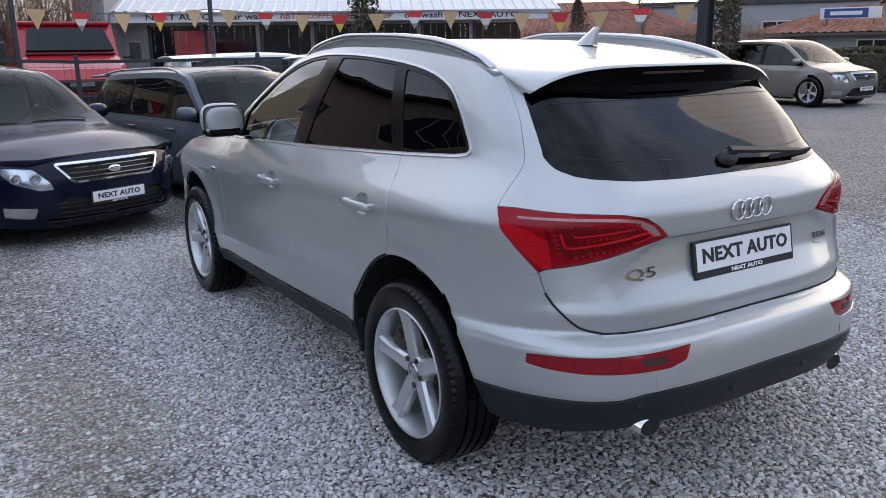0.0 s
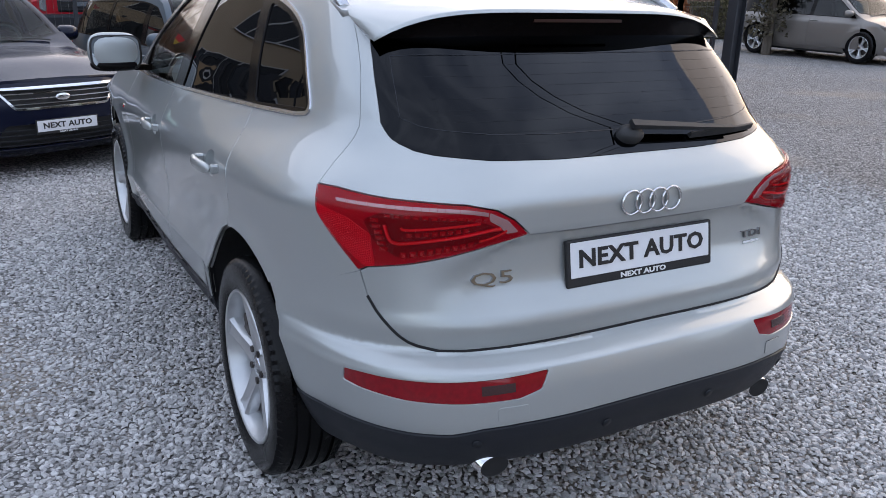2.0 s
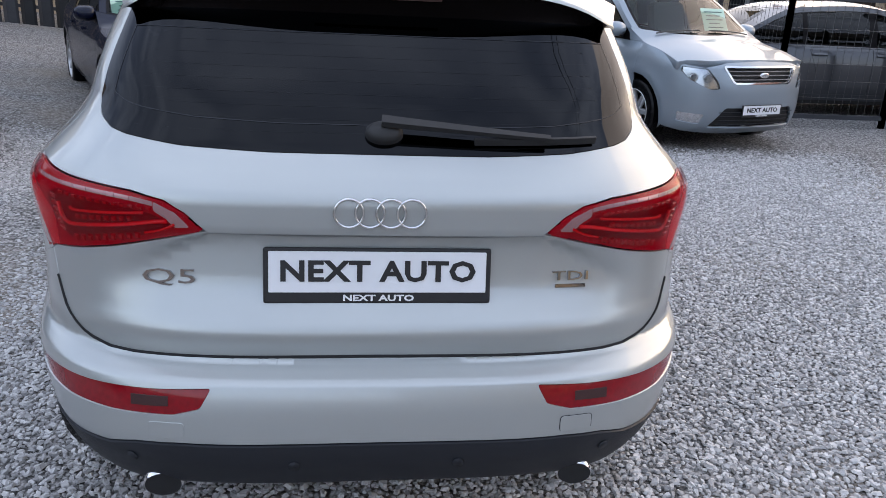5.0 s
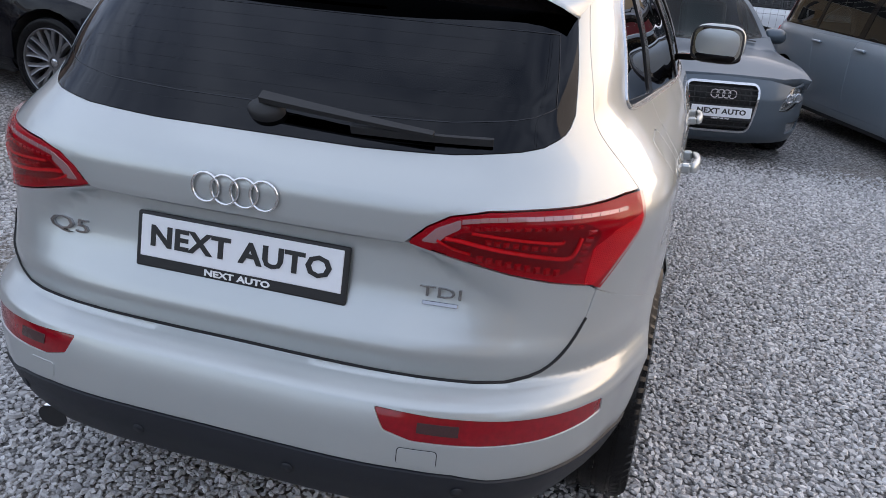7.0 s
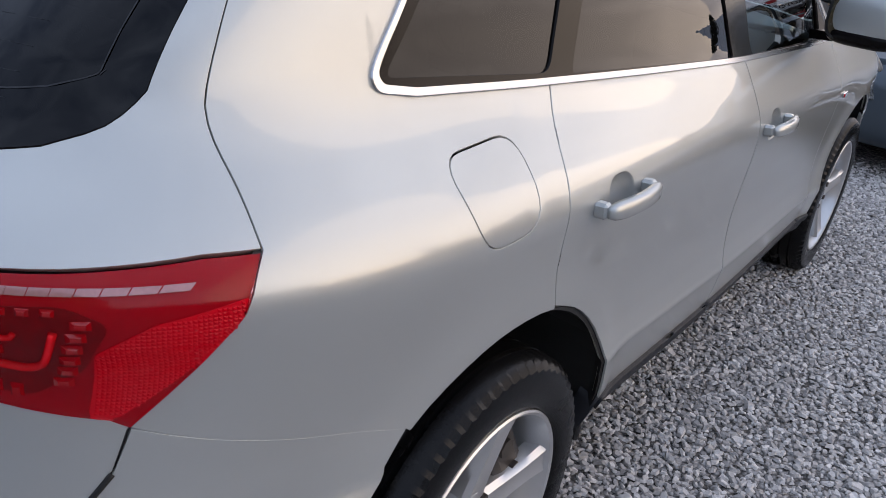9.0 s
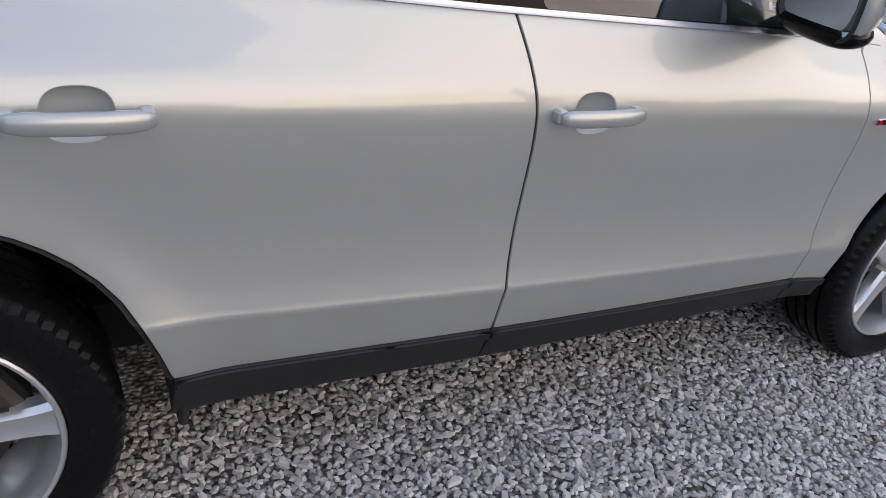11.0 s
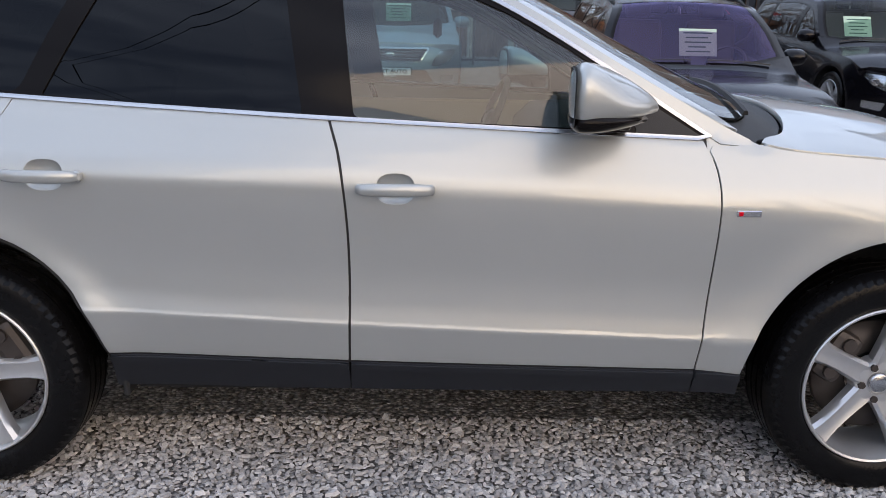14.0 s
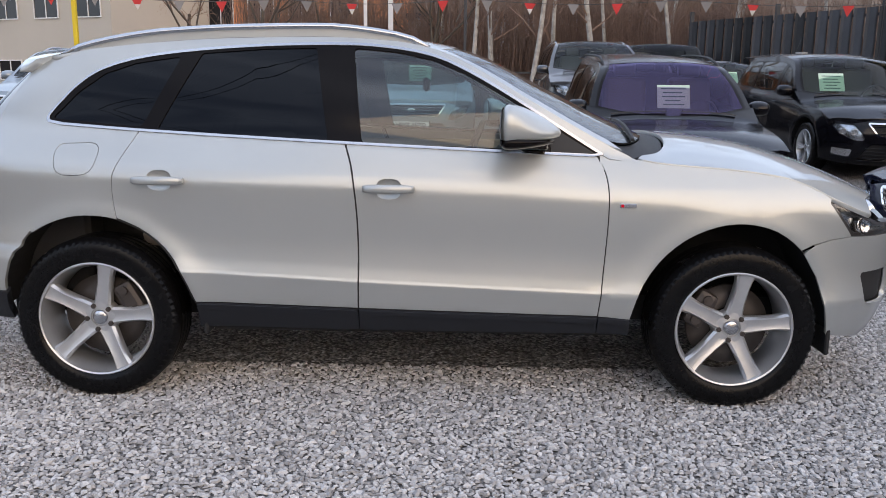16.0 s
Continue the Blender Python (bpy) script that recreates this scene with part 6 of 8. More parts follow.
    part("bonnet", sheet_mesh("bonnet", S.top, sym(hd_r), (), 0.07, flange=0.085), mat, car)
    for q in (-1, 1):
        bm = bmesh.new()
        sweep(bm, [(q * 0.05 + x, cw - 0.005 - 0.03 * abs(x), float(S.top(abs(x), cw - 0.02)[2]) + 0.012) for x in np.linspace(-0.28, 0.28, 7) + q * 0.30], [(-0.008, -0.005), (0.008, -0.005), (0.005, 0.006), (-0.005, 0.006)])
        part("windscreen_wiper", bm, M_BLACK, car)
    # nose
    fr = nose_map(S)
    def fq(x, z):
        return -(S.s_end - S.front(x, z)) if x >= 0 else (S.s_end - S.front(x, z))
    qs = lambda y, z: S.side(y, z) - S.s_end
    hl_top = float(S.edge(y_l)) - 0.03
    w = D["W"] / 2
    zt = D["zn"] + 0.03
    hl = [(qs(y_l - 0.05, hl_top - 0.01), hl_top - 0.01), (qs(y_l + 0.10, hl_top - 0.13), hl_top - 0.13), (fq(w * 0.66, hl_top - 0.205), hl_top - 0.205), (fq(w * 0.555, hl_top - 0.20), hl_top - 0.20), (fq(w * 0.585, hl_top - 0.13), hl_top - 0.13), (fq(w * 0.68, hl_top - 0.02), hl_top - 0.02)]
    hl = rounded(hl, 0.025)
    hl_l = [(-a, b) for a, b in hl[::-1]]
    nose_r = [(0.0, zt + 0.015)] + [(fq(w * 0.45, zt), zt), (fq(w * 0.70, hl_top - 0.01), hl_top - 0.01), (qs(y_l, hl_top + 0.01), hl_top + 0.01)] + [(qs(y_l, z), z) for z in np.linspace(hl_top - 0.05, 0.42, 5)]
    nose_r += [(qs(y, z), z) for y, z in ((wb + R + 0.05, 0.36), (wb + R + 0.075, 0.24))] + [(fq(w * 0.8, 0.21), 0.21), (fq(w * 0.4, 0.19), 0.19), (0.0, 0.19)]
    nose = nose_r + [(-a, b) for a, b in nose_r[::-1]][1:-1]
    gz1, gz0 = zt - 0.035, (0.30 if grille == "tall" else zt - 0.19)
    gw1, gw0 = (w * 0.34, w * 0.29) if grille == "tall" else (w * 0.52, w * 0.40)
    gp = rounded([(fq(gw1, gz1), gz1), (fq(gw0, gz0), gz0), (fq(-gw0, gz0), gz0), (fq(-gw1, gz1), gz1)], 0.07 if grille == "tall" else 0.03)
    holes = [inset(hl, -0.003), inset(hl_l, -0.003), gp]
    ip = None
    if grille != "tall":
        ip = rounded([(fq(w * 0.48, 0.46), 0.46), (fq(w * 0.62, 0.26), 0.26), (fq(-w * 0.62, 0.26), 0.26), (fq(-w * 0.48, 0.46), 0.46)], 0.03)
        holes.append(ip)
    fo_ = [rounded([(fq(sg * w * 0.88, 0.40), 0.40), (fq(sg * w * 0.68, 0.39), 0.39), (fq(sg * w * 0.70, 0.29), 0.29), (fq(sg * w * 0.87, 0.31), 0.31)], 0.02) for sg in (1, -1)]
    fb = part("front_bumper", sheet_mesh("front_bumper", fr, nose, holes + fo_, 0.05), mat, car)
    part("grille", sheet_mesh("grille", fr, inset(gp, -0.003), (), 0.1, -0.035, 0.0), M_BLACK, fb)
    part("grille_frame", sheet_mesh("grille_frame", fr, inset(gp, -0.008), [inset(gp, 0.010)], 0.05, 0.005, 0.03), (M_SATIN if grille == "tall" else M_CHROME) if chrome_grille else M_BLACK, fb)
    n_bar = 3 if grille == "bars" else 8
    for i in range(n_bar):
        z = gz0 + (gz1 - gz0) * (i + 1) / (n_bar + 1)
        hw = gw0 + (gw1 - gw0) * (i + 1) / (n_bar + 1) - 0.01
        bm = bmesh.new()
        sweep(bm, [tuple(float(q) for q in fr(fq(x, z) if abs(x) > 1e-3 else 0.001, z)) for x in np.linspace(-hw, hw, 9)], [(-0.012, -0.004), (0.012, -0.004), (0.012, 0.004), (-0.012, 0.004)])
        part("grille_bar", bm, M_CHROME if grille == "bars" else M_BLACK, fb)
    for i in range(11 if grille == "tall" else 0):
        x = gw0 * (i - 5) / 5.6
        bm = bmesh.new()
        sweep(bm, [tuple(float(q) for q in fr(fq(x, z) if abs(x) > 1e-3 else 0.001, z)) for z in np.linspace(gz0 + 0.03, gz1 - 0.03, 5)], [(-0.004, -0.004), (0.004, -0.004), (0.004, 0.004), (-0.004, 0.004)], up=(0, 1, 0))
        part("grille_rib", bm, M_BLACK, fb)
    if ip:
        for i in range(4):
            z = 0.295 + 0.04 * i
            bm = bmesh.new()
            sweep(bm, [tuple(float(q) for q in fr(fq(x, z) if abs(x) > 1e-3 else 0.001, z)) for x in np.linspace(-w * 0.54, w * 0.54, 9)], [(-0.005, -0.004), (0.005, -0.004), (0.005, 0.004), (-0.005, 0.004)])
            part("intake_bar", bm, M_DARKCLAD, fb)
    if ip:
        part("intake", sheet_mesh("intake", fr, inset(ip, -0.003), (), 0.1, -0.03, 0.0), M_BLACK, fb)
    for q in fo_:
        part("fog_lamp", sheet_mesh("fog_lamp", fr, inset(q, -0.003), (), 0.1, -0.012, 0.0), M_REFLECTOR, fb)
    for q in (hl, hl_l):
        lp = part("headlamp", sheet_mesh("headlamp", fr, q, (), 0.06, -0.03, 0.0), M_REFLECTOR, car)
        cv = part("lamp_cover", sheet_mesh("lamp_cover", fr, q, (), 0.06, 0.002, 0.0), M_LAMPGLASS, lp)
        cv.visible_shadow = False
        c = np.array(q).mean(0)
        for d in (-0.07, 0.07):
            pl = S.place(0.0, 0.5)
            p = np.array([float(v) for v in fr(c[0] + d, c[1])])
            bm = bmesh.new()
            lathe(bm, [(0.0, 0.045), (0.02, 0.040), (0.01, 0.028), (0.018, 0.0005)], 18, "Z")
            part("lamp_bowl", bm, M_REFLECTOR, lp, smooth=True, m=Matrix.Translation(Vector(p) - Vector((math.copysign(0.01, p[0]), 0.028, 0))) @ Matrix.Rotation(radians(-90), 4, "X") @ Matrix.Rotation(math.copysign(0.35, p[0]) * 1.0, 4, "Y"))
    # badge: plain hoops or a plain oval
    yb = float(S.nose(gz1 - 0.07))
    if hoops:
        for i in range(4):
            bm = bmesh.new()
            sweep(bm, [(0.033 * math.cos(t), 0.033 * math.sin(t), 0) for t in np.linspace(0, 2 * math.pi, 21)[:-1]], [(-0.004, -0.002), (0.004, -0.002), (0.004, 0.004), (-0.004, 0.004)], closed=True)
            part("grille_ring", bm, M_CHROME, fb, m=Matrix.Translation((-0.072 + i * 0.048, yb + 0.012, gz1 - 0.085)) @ Matrix.Rotation(radians(-90), 4, "X"))
    else:
        bm = bmesh.new()
        lathe(bm, [(0.0, 0.045), (0.010, 0.043), (0.014, 0.034), (0.012, 0.0005)], 24, "Z")
        bmesh.ops.scale(bm, vec=(1.35 if grille == "bars" else 1.0, 0.62 if grille == "bars" else 1.0, 1), verts=bm.verts[:])
        part("grille_badge", bm, M_CHROME, fb, smooth=True, m=Matrix.Translation((0, float(S.nose((gz0 + gz1) / 2)) + 0.006, (gz0 + gz1) / 2)) @ Matrix.Rotation(radians(-90), 4, "X"))
    if plate:
        pz = 0.46 if grille == "tall" else 0.43
        pm = Matrix.Translation((0, float(S.nose(pz)) + 0.012, pz)) @ Matrix.Rotation(math.pi, 4, "Z") @ Matrix.Rotation(radians(90), 4, "X")
        plate_kit(car, pm, 0.52, 0.118)
    # cabin
    bm = bmesh.new()
    box(bm, 0, wb * 0.5, 0.32, D["W"] * 0.84, wb + 1.0, 0.10)
    part("floor_pan", bm, M_UNDER, car)
    bm = bmesh.new()
    box(bm, 0, cw - 0.02, zb - 0.12, D["W"] * 0.80, 0.50, 0.16, 0.05, seg=2)
    part("dashboard", bm, M_DASH, car)
    bm = bmesh.new()
    box(bm, 0, wb + 0.22, 0.50, 0.9, 0.8, 0.32, 0.03)
    part("engine_block", bm, M_UNDER, car)
    bm = bmesh.new()
    tm = Matrix.Translation((-0.36, cw - 0.42, zb + 0.0)) @ Matrix.Rotation(radians(66), 4, "X")
    sweep(bm, [(0.18 * math.cos(t), 0.18 * math.sin(t), 0) for t in np.linspace(0, 2 * math.pi, 21)[:-1]], circle_prof(0.014, 6), closed=True)
    box(bm, 0, -0.02, 0, 0.34, 0.06, 0.02)
    part("steering_wheel", bm, M_DASH, car, m=tm)
    for x, y, wd in ((0.36, cw - 1.0, 0.48), (-0.36, cw - 1.0, 0.48), (0.0, cw - 1.85, 1.2)):
        bm = bmesh.new()
        box(bm, x, y, zb + 0.05, wd, 0.14, 0.60, 0.05, seg=2, m=Matrix.Rotation(radians(14), 4, "X"))
        st = part("seat_back", bm, M_SEATDARK, car)
        part("headrest", box(bmesh.new(), x, y - 0.10, zb + 0.43, 0.25, 0.09, 0.15, 0.03, seg=2), M_SEATDARK, st)
    if card:
        pm = Matrix.Translation((-0.05 if card is True else card, cw - 0.30, zb + 0.20)) @ Matrix.Rotation(math.pi, 4, "Z") @ Matrix.Rotation(radians(62), 4, "X")
        price_card(car, pm)
    return car


def price_card(car, pm, w=0.34, h=0.26):
    """Windscreen price card: pale sheet, its unreadable lines as bars."""
    cd = part("price_card", box(bmesh.new(), 0, 0, 0, w, h, 0.004, 0.001), M_CARD, car, "pale green price card with dark lines", m=pm)
    for i in range(5):
        wd = (0.26, 0.20, 0.24, 0.16, 0.22)[i] * w / 0.34
        part("print_line", box(bmesh.new(), -0.01 * (i % 2), h * (0.34 - 0.17 * i), 0.003, wd, h * 0.045, 0.002), M_CARDINK, cd)


M_CARGLASS = glass_mat("tinted car glass", (0.16, 0.18, 0.18), 1.42)
M_CARGLASS_CLEAR = glass_mat("windscreen glass", (0.50, 0.64, 0.62), 1.27)
M_SEATDARK = node_mat("dark seat cloth", (0.05, 0.05, 0.052), 0.85, bump=0.2, bump_scale=200)
M_CARDINK = node_mat("dark green print", (0.03, 0.10, 0.09), 0.6)
M_NAVY = paint("navy black paint", (0.004, 0.006, 0.018), 0.0, 0.25, 0.3)
M_BLACKPAINT = paint("black paint", (0.004, 0.004, 0.006), 0.0, 0.22, 0.3)
M_BLUEGREY = paint("blue grey metallic paint", (0.075, 0.095, 0.115), 0.35, 0.40, 0.3)
M_DARKGREY = paint("dark grey metallic paint", (0.055, 0.058, 0.066), 0.6, 0.32)
M_SLATE = paint("slate silver metallic paint", (0.25, 0.295, 0.335), 0.55, 0.36, 0.5)
M_TAUPE = paint("taupe silver metallic paint", (0.20, 0.185, 0.17), 0.6, 0.36, 0.5)
M_WHITEPAINT = paint("white paint", (0.62, 0.63, 0.64), 0.0, 0.35)
M_REDPAINT = paint("red paint", (0.34, 0.008, 0.016), 0.0, 0.4)
M_DARKALLOY = node_mat("dark machined alloy", (0.22, 0.22, 0.23), 0.28, 0.9, stain=0.1)
M_PURPLE = glass_mat("purple coated windscreen", (0.62, 0.56, 0.74), 1.8, 0.0, (0.50, 0.42, 0.70))


def ground_pose(x, y, rz, wb=2.7):
    """Pose of a car whose front axle stands at (x, y), heading by rz."""
    a = radians(rz)
    hx, hy = -math.sin(a), math.cos(a)
    z1, z0 = float(lie(x, y)), float(lie(x - hx * wb, y - hy * wb))
    return pose(x - hx * wb, y - hy * wb, z0, 0, 0, rz) @ Matrix.Rotation(math.atan2(z1 - z0, wb), 4, "X")


# ---------------------------------------------------------------- gravel and ground
def gravel_mat():
    m = node_mat("grey gravel bed", (0.315, 0.303, 0.294), 0.92, grain=0.25, grain_scale=25, stain=0.16, stain_scale=0.35)
    n, l = m.node_tree.nodes, m.node_tree.links
    b = n["Principled BSDF"]
    co = n.new("ShaderNodeTexCoord")
    v = n.new("ShaderNodeTexVoronoi")
    v.inputs["Scale"].default_value = 58.0
    l.new(co.outputs["Object"], v.inputs["Vector"])
    rr = n.new("ShaderNodeMapRange")                          # each stone its own grey
    rr.inputs["To Min"].default_value, rr.inputs["To Max"].default_value = 0.3, 1.7
    sp = n.new("ShaderNodeSeparateColor")
    l.new(v.outputs["Color"], sp.inputs["Color"])
    l.new(sp.outputs["Red"], rr.inputs["Value"])
    chink_shade = n.new("ShaderNodeMapRange")                         # shade in the chinks between stones, put into the colour
    chink_shade.inputs["From Min"].default_value, chink_shade.inputs["From Max"].default_value = 0.75, 0.35
    chink_shade.inputs["To Min"].default_value, chink_shade.inputs["To Max"].default_value = 0.35, 1.0
    l.new(v.outputs["Distance"], chink_shade.inputs["Value"])
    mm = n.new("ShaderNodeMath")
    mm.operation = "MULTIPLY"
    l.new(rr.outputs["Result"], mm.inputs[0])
    l.new(chink_shade.outputs["Result"], mm.inputs[1])
    x = n.new("ShaderNodeMix")
    x.data_type, x.blend_type = "RGBA", "MULTIPLY"
    x.inputs["Factor"].default_value = 1.0
    l.new(b.inputs["Base Color"].links[0].from_socket, x.inputs[6])
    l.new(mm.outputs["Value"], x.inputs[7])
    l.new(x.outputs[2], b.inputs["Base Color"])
    dn = n.new("ShaderNodeTexNoise")                          # trodden patches of brown dust
    dn.inputs["Scale"].default_value, dn.inputs["Detail"].default_value = 0.45, 6.0
    l.new(co.outputs["Object"], dn.inputs["Vector"])
    dr = n.new("ShaderNodeMapRange")
    dr.inputs["From Min"].default_value, dr.inputs["From Max"].default_value = 0.52, 0.70
    dr.inputs["To Max"].default_value = 0.5
    l.new(dn.outputs["Fac"], dr.inputs["Value"])
    dx = n.new("ShaderNodeMix")
    dx.data_type = "RGBA"
    dx.inputs[7].default_value = (0.34, 0.27, 0.20, 1)
    l.new(dr.outputs["Result"], dx.inputs["Factor"])
    l.new(b.inputs["Base Color"].links[0].from_socket, dx.inputs[6])
    l.new(dx.outputs[2], b.inputs["Base Color"])
    bp = n.new("ShaderNodeBump")
    bp.inputs["Strength"].default_value, bp.inputs["Distance"].default_value = 1.0, 0.02
    bp.invert = True
    l.new(v.outputs["Distance"], bp.inputs["Height"])
    l.new(bp.outputs["Normal"], b.inputs["Normal"])
    return m


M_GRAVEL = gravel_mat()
M_STONE = node_mat("crushed grey stone", (0.455, 0.445, 0.438), 0.8, grain=0.22, grain_scale=160, vary=0.38, stain=0.10, stain_scale=1.2, island=True, bump=0.3, bump_scale=300)
xs = np.concatenate([np.linspace(-600, -30, 12), np.arange(-24, 24.1, 1.2), np.linspace(30, 600, 12)])
ys = np.concatenate([np.linspace(-600, -30, 12), np.arange(-24, 24.1, 4.0), np.linspace(30, 600, 12)])
gx, gy = np.meshgrid(xs, ys)
gv = np.stack([gx.ravel(), gy.ravel(), lie(gx, gy).ravel()], 1)
nx = len(xs)
gf = [(j * nx + i, j * nx + i + 1, (j + 1) * nx + i + 1, (j + 1) * nx + i) for j in range(len(ys) - 1) for i in range(nx - 1)]
me = bpy.data.meshes.new("ground")
me.from_pydata(gv.tolist(), [], gf)
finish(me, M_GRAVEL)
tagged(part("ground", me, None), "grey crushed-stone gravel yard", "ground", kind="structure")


def stones(name, x0, x1, y0, y1, per_m2, size, seed, skip=True):
    """Loose angular stones, each a dented little block of its own."""
    rng = np.random.default_rng(seed)
    d = 1.0 / math.sqrt(per_m2)                               # an even, jittered spread, as raked stone lies
    x, y = np.meshgrid(np.arange(x0, x1, d), np.arange(y0, y1, d))
    x, y = x.ravel() + rng.uniform(-0.55, 0.55, x.size) * d, y.ravel() + rng.uniform(-0.55, 0.55, y.size) * d
    if skip:
        keep = ~((np.abs(x) < 0.45) & (y > 0.0) & (y < 3.1))
        x, y = x[keep], y[keep]
    fade = np.minimum.reduce([(x - x0) / 1.1, (x1 - x) / 1.3, (y - y0) / 0.8, (y1 - y) / 0.8])
    keep = rng.uniform(0, 1, len(x)) < fade                   # the loose cover thins out towards its rim
    x, y = x[keep], y[keep]
    n = len(x)
    # a flat, blunt pebble: a five-cornered foot and a smaller, tilted crown
    ang = np.arange(5) * 2 * math.pi / 5 + rng.uniform(-0.35, 0.35, (n, 5))
    rad = rng.uniform(0.78, 1.15, (n, 5))
    sz = size * rng.lognormal(0, 0.22, n)
    lx, ly, lz = sz * rng.uniform(0.95, 1.35, n), sz * rng.uniform(0.62, 0.92, n), sz * rng.uniform(0.50, 0.85, n)
    foot = np.stack([np.cos(ang) * rad * lx[:, None], np.sin(ang) * rad * ly[:, None], rng.uniform(-0.15, 0.25, (n, 5)) * lz[:, None]], 2)
    k = rng.uniform(0.62, 0.82, (n, 5))
    crown = np.stack([np.cos(ang) * rad * k * lx[:, None], np.sin(ang) * rad * k * ly[:, None], rng.uniform(0.75, 1.05, (n, 5)) * lz[:, None]], 2)
    V = np.concatenate([foot, crown], 1)
    a, t, r = rng.uniform(0, 6.283, n), rng.normal(0, 0.24, n), rng.normal(0, 0.24, n)
    ca, sa, ct, st, cr, sr = np.cos(a), np.sin(a), np.cos(t), np.sin(t), np.cos(r), np.sin(r)
    X, Y, Z = V[..., 0], V[..., 1], V[..., 2]
    Y, Z = Y * ct[:, None] - Z * st[:, None], Y * st[:, None] + Z * ct[:, None]
    X, Z = X * cr[:, None] + Z * sr[:, None], -X * sr[:, None] + Z * cr[:, None]
    X, Y = X * ca[:, None] - Y * sa[:, None], X * sa[:, None] + Y * ca[:, None]
    P = np.stack([X + x[:, None], Y + y[:, None], Z + (lie(x, y) + sz * rng.uniform(-0.10, 0.30, n))[:, None]], 2).reshape(-1, 3)
    quad = [(i, (i + 1) % 5, 5 + (i + 1) % 5, 5 + i) for i in range(5)]
    loop = np.array([v for q in quad for v in q] + [5, 6, 7, 8, 9])
    L = (loop[None] + (np.arange(n) * 10)[:, None]).ravel()
    starts = (np.array([0, 4, 8, 12, 16, 20])[None] + (np.arange(n) * 25)[:, None]).ravel()
    me = bpy.data.meshes.new(name)
    me.vertices.add(len(P))
    me.vertices.foreach_set("co", P.ravel())
    me.loops.add(L.size)
    me.loops.foreach_set("vertex_index", L)
    me.polygons.add(len(starts))
    me.polygons.foreach_set("loop_start", starts)
    me.update(calc_edges=True)
    me.polygons.foreach_set("use_smooth", np.zeros(len(starts), bool))
    me.materials.append(M_STONE)
    return tagged(part(name, me, None), "loose crushed grey gravel stones", "gravel", kind="stuff")


# ---------------------------------------------------------------- surroundings
M_STEEL = node_mat("dark grey steel", (0.035, 0.038, 0.045), 0.5, 0.3, stain=0.2, grain=0.1)
M_WALLGREY = node_mat("pale grey render wall", (0.30, 0.30, 0.315), 0.85, grain=0.08, stain=0.12, stain_scale=0.6, bump=0.2, bump_scale=30)
M_WALLBEIGE = node_mat("beige render wall", (0.48, 0.38, 0.26), 0.85, grain=0.06, stain=0.15, stain_scale=0.4, bump=0.2, bump_scale=30)
M_FASCIA = node_mat("white fascia board", (0.60, 0.60, 0.61), 0.6, stain=0.12, stain_scale=0.8)
M_ROOFSHEET = node_mat("pale ribbed roof sheet", (0.56, 0.57, 0.57), 0.5, 0.1, stain=0.15, stain_scale=0.5)
M_TILE = node_mat("terracotta roof tile", (0.26, 0.10, 0.065), 0.8, vary=0.3, island=True, grain=0.15, grain_scale=20, stain=0.2, stain_scale=0.7)
M_DARKGLASS = node_mat("dark shop glass", (0.010, 0.011, 0.014), 0.05, spec=0.4)
M_BARK = node_mat("dark bark", (0.09, 0.075, 0.06), 0.9, grain=0.3, grain_scale=30, bump=0.5, bump_scale=40)
M_BIRCH = node_mat("birch bark", (0.36, 0.34, 0.31), 0.8, grain=0.75, grain_scale=7, stain=0.4, stain_scale=3)
M_TWIG = node_mat("brown twigs", (0.21, 0.135, 0.10), 0.9, vary=0.3, island=True)
M_HEDGE = node_mat("brown green hedge leaves", (0.075, 0.065, 0.03), 0.8, vary=0.45, island=True)
M_CYPRESS = node_mat("dark conifer leaves", (0.058, 0.048, 0.026), 0.8, vary=0.4, island=True)
M_RUST = node_mat("dry orange conifer", (0.30, 0.10, 0.035), 0.8, vary=0.4, island=True)
M_CORRUG = node_mat("black ribbed fence sheet", (0.030, 0.031, 0.035), 0.42, 0.2, stain=0.4, stain_scale=2.5, grain=0.2, vary=0.75)
M_WHITEPOT = node_mat("white planter", (0.55, 0.57, 0.58), 0.6, stain=0.15)
M_YELLOW = node_mat("yellow post paint", (0.62, 0.46, 0.02), 0.5, stain=0.1)
M_WHITEPOLE = node_mat("white pole paint", (0.62, 0.62, 0.62), 0.45, stain=0.1)
M_HILL = node_mat("brown wooded hillside", (0.16, 0.125, 0.10), 0.95, grain=0.5, grain_scale=0.6, stain=0.4, stain_scale=0.05)
M_ORANGE = node_mat("orange render", (0.50, 0.20, 0.09), 0.85, stain=0.15, stain_scale=0.5)
M_CREAM = node_mat("cream cladding", (0.42, 0.39, 0.34), 0.8, stain=0.12, stain_scale=0.4)
M_REDCLOTH = node_mat("red pennant cloth", (0.55, 0.04, 0.04), 0.8, stain=0.1)
M_WHITECLOTH = node_mat("white pennant cloth", (0.60, 0.58, 0.55), 0.8, stain=0.1)
M_TANCLOTH = node_mat("faded tan pennant cloth", (0.50, 0.33, 0.18), 0.8, stain=0.1)
M_GREYCLOTH = node_mat("grey pennant cloth", (0.20, 0.19, 0.19), 0.8, stain=0.1)
M_YELCLOTH = node_mat("yellow pennant cloth", (0.60, 0.42, 0.06), 0.8, stain=0.1)
M_WIRE = node_mat("grey wire", (0.10, 0.10, 0.10), 0.5, 0.5)
M_BULB = node_mat("small white bulbs", (0.7, 0.7, 0.75), 0.4, emit=((1.0, 0.95, 0.9), 0.25))
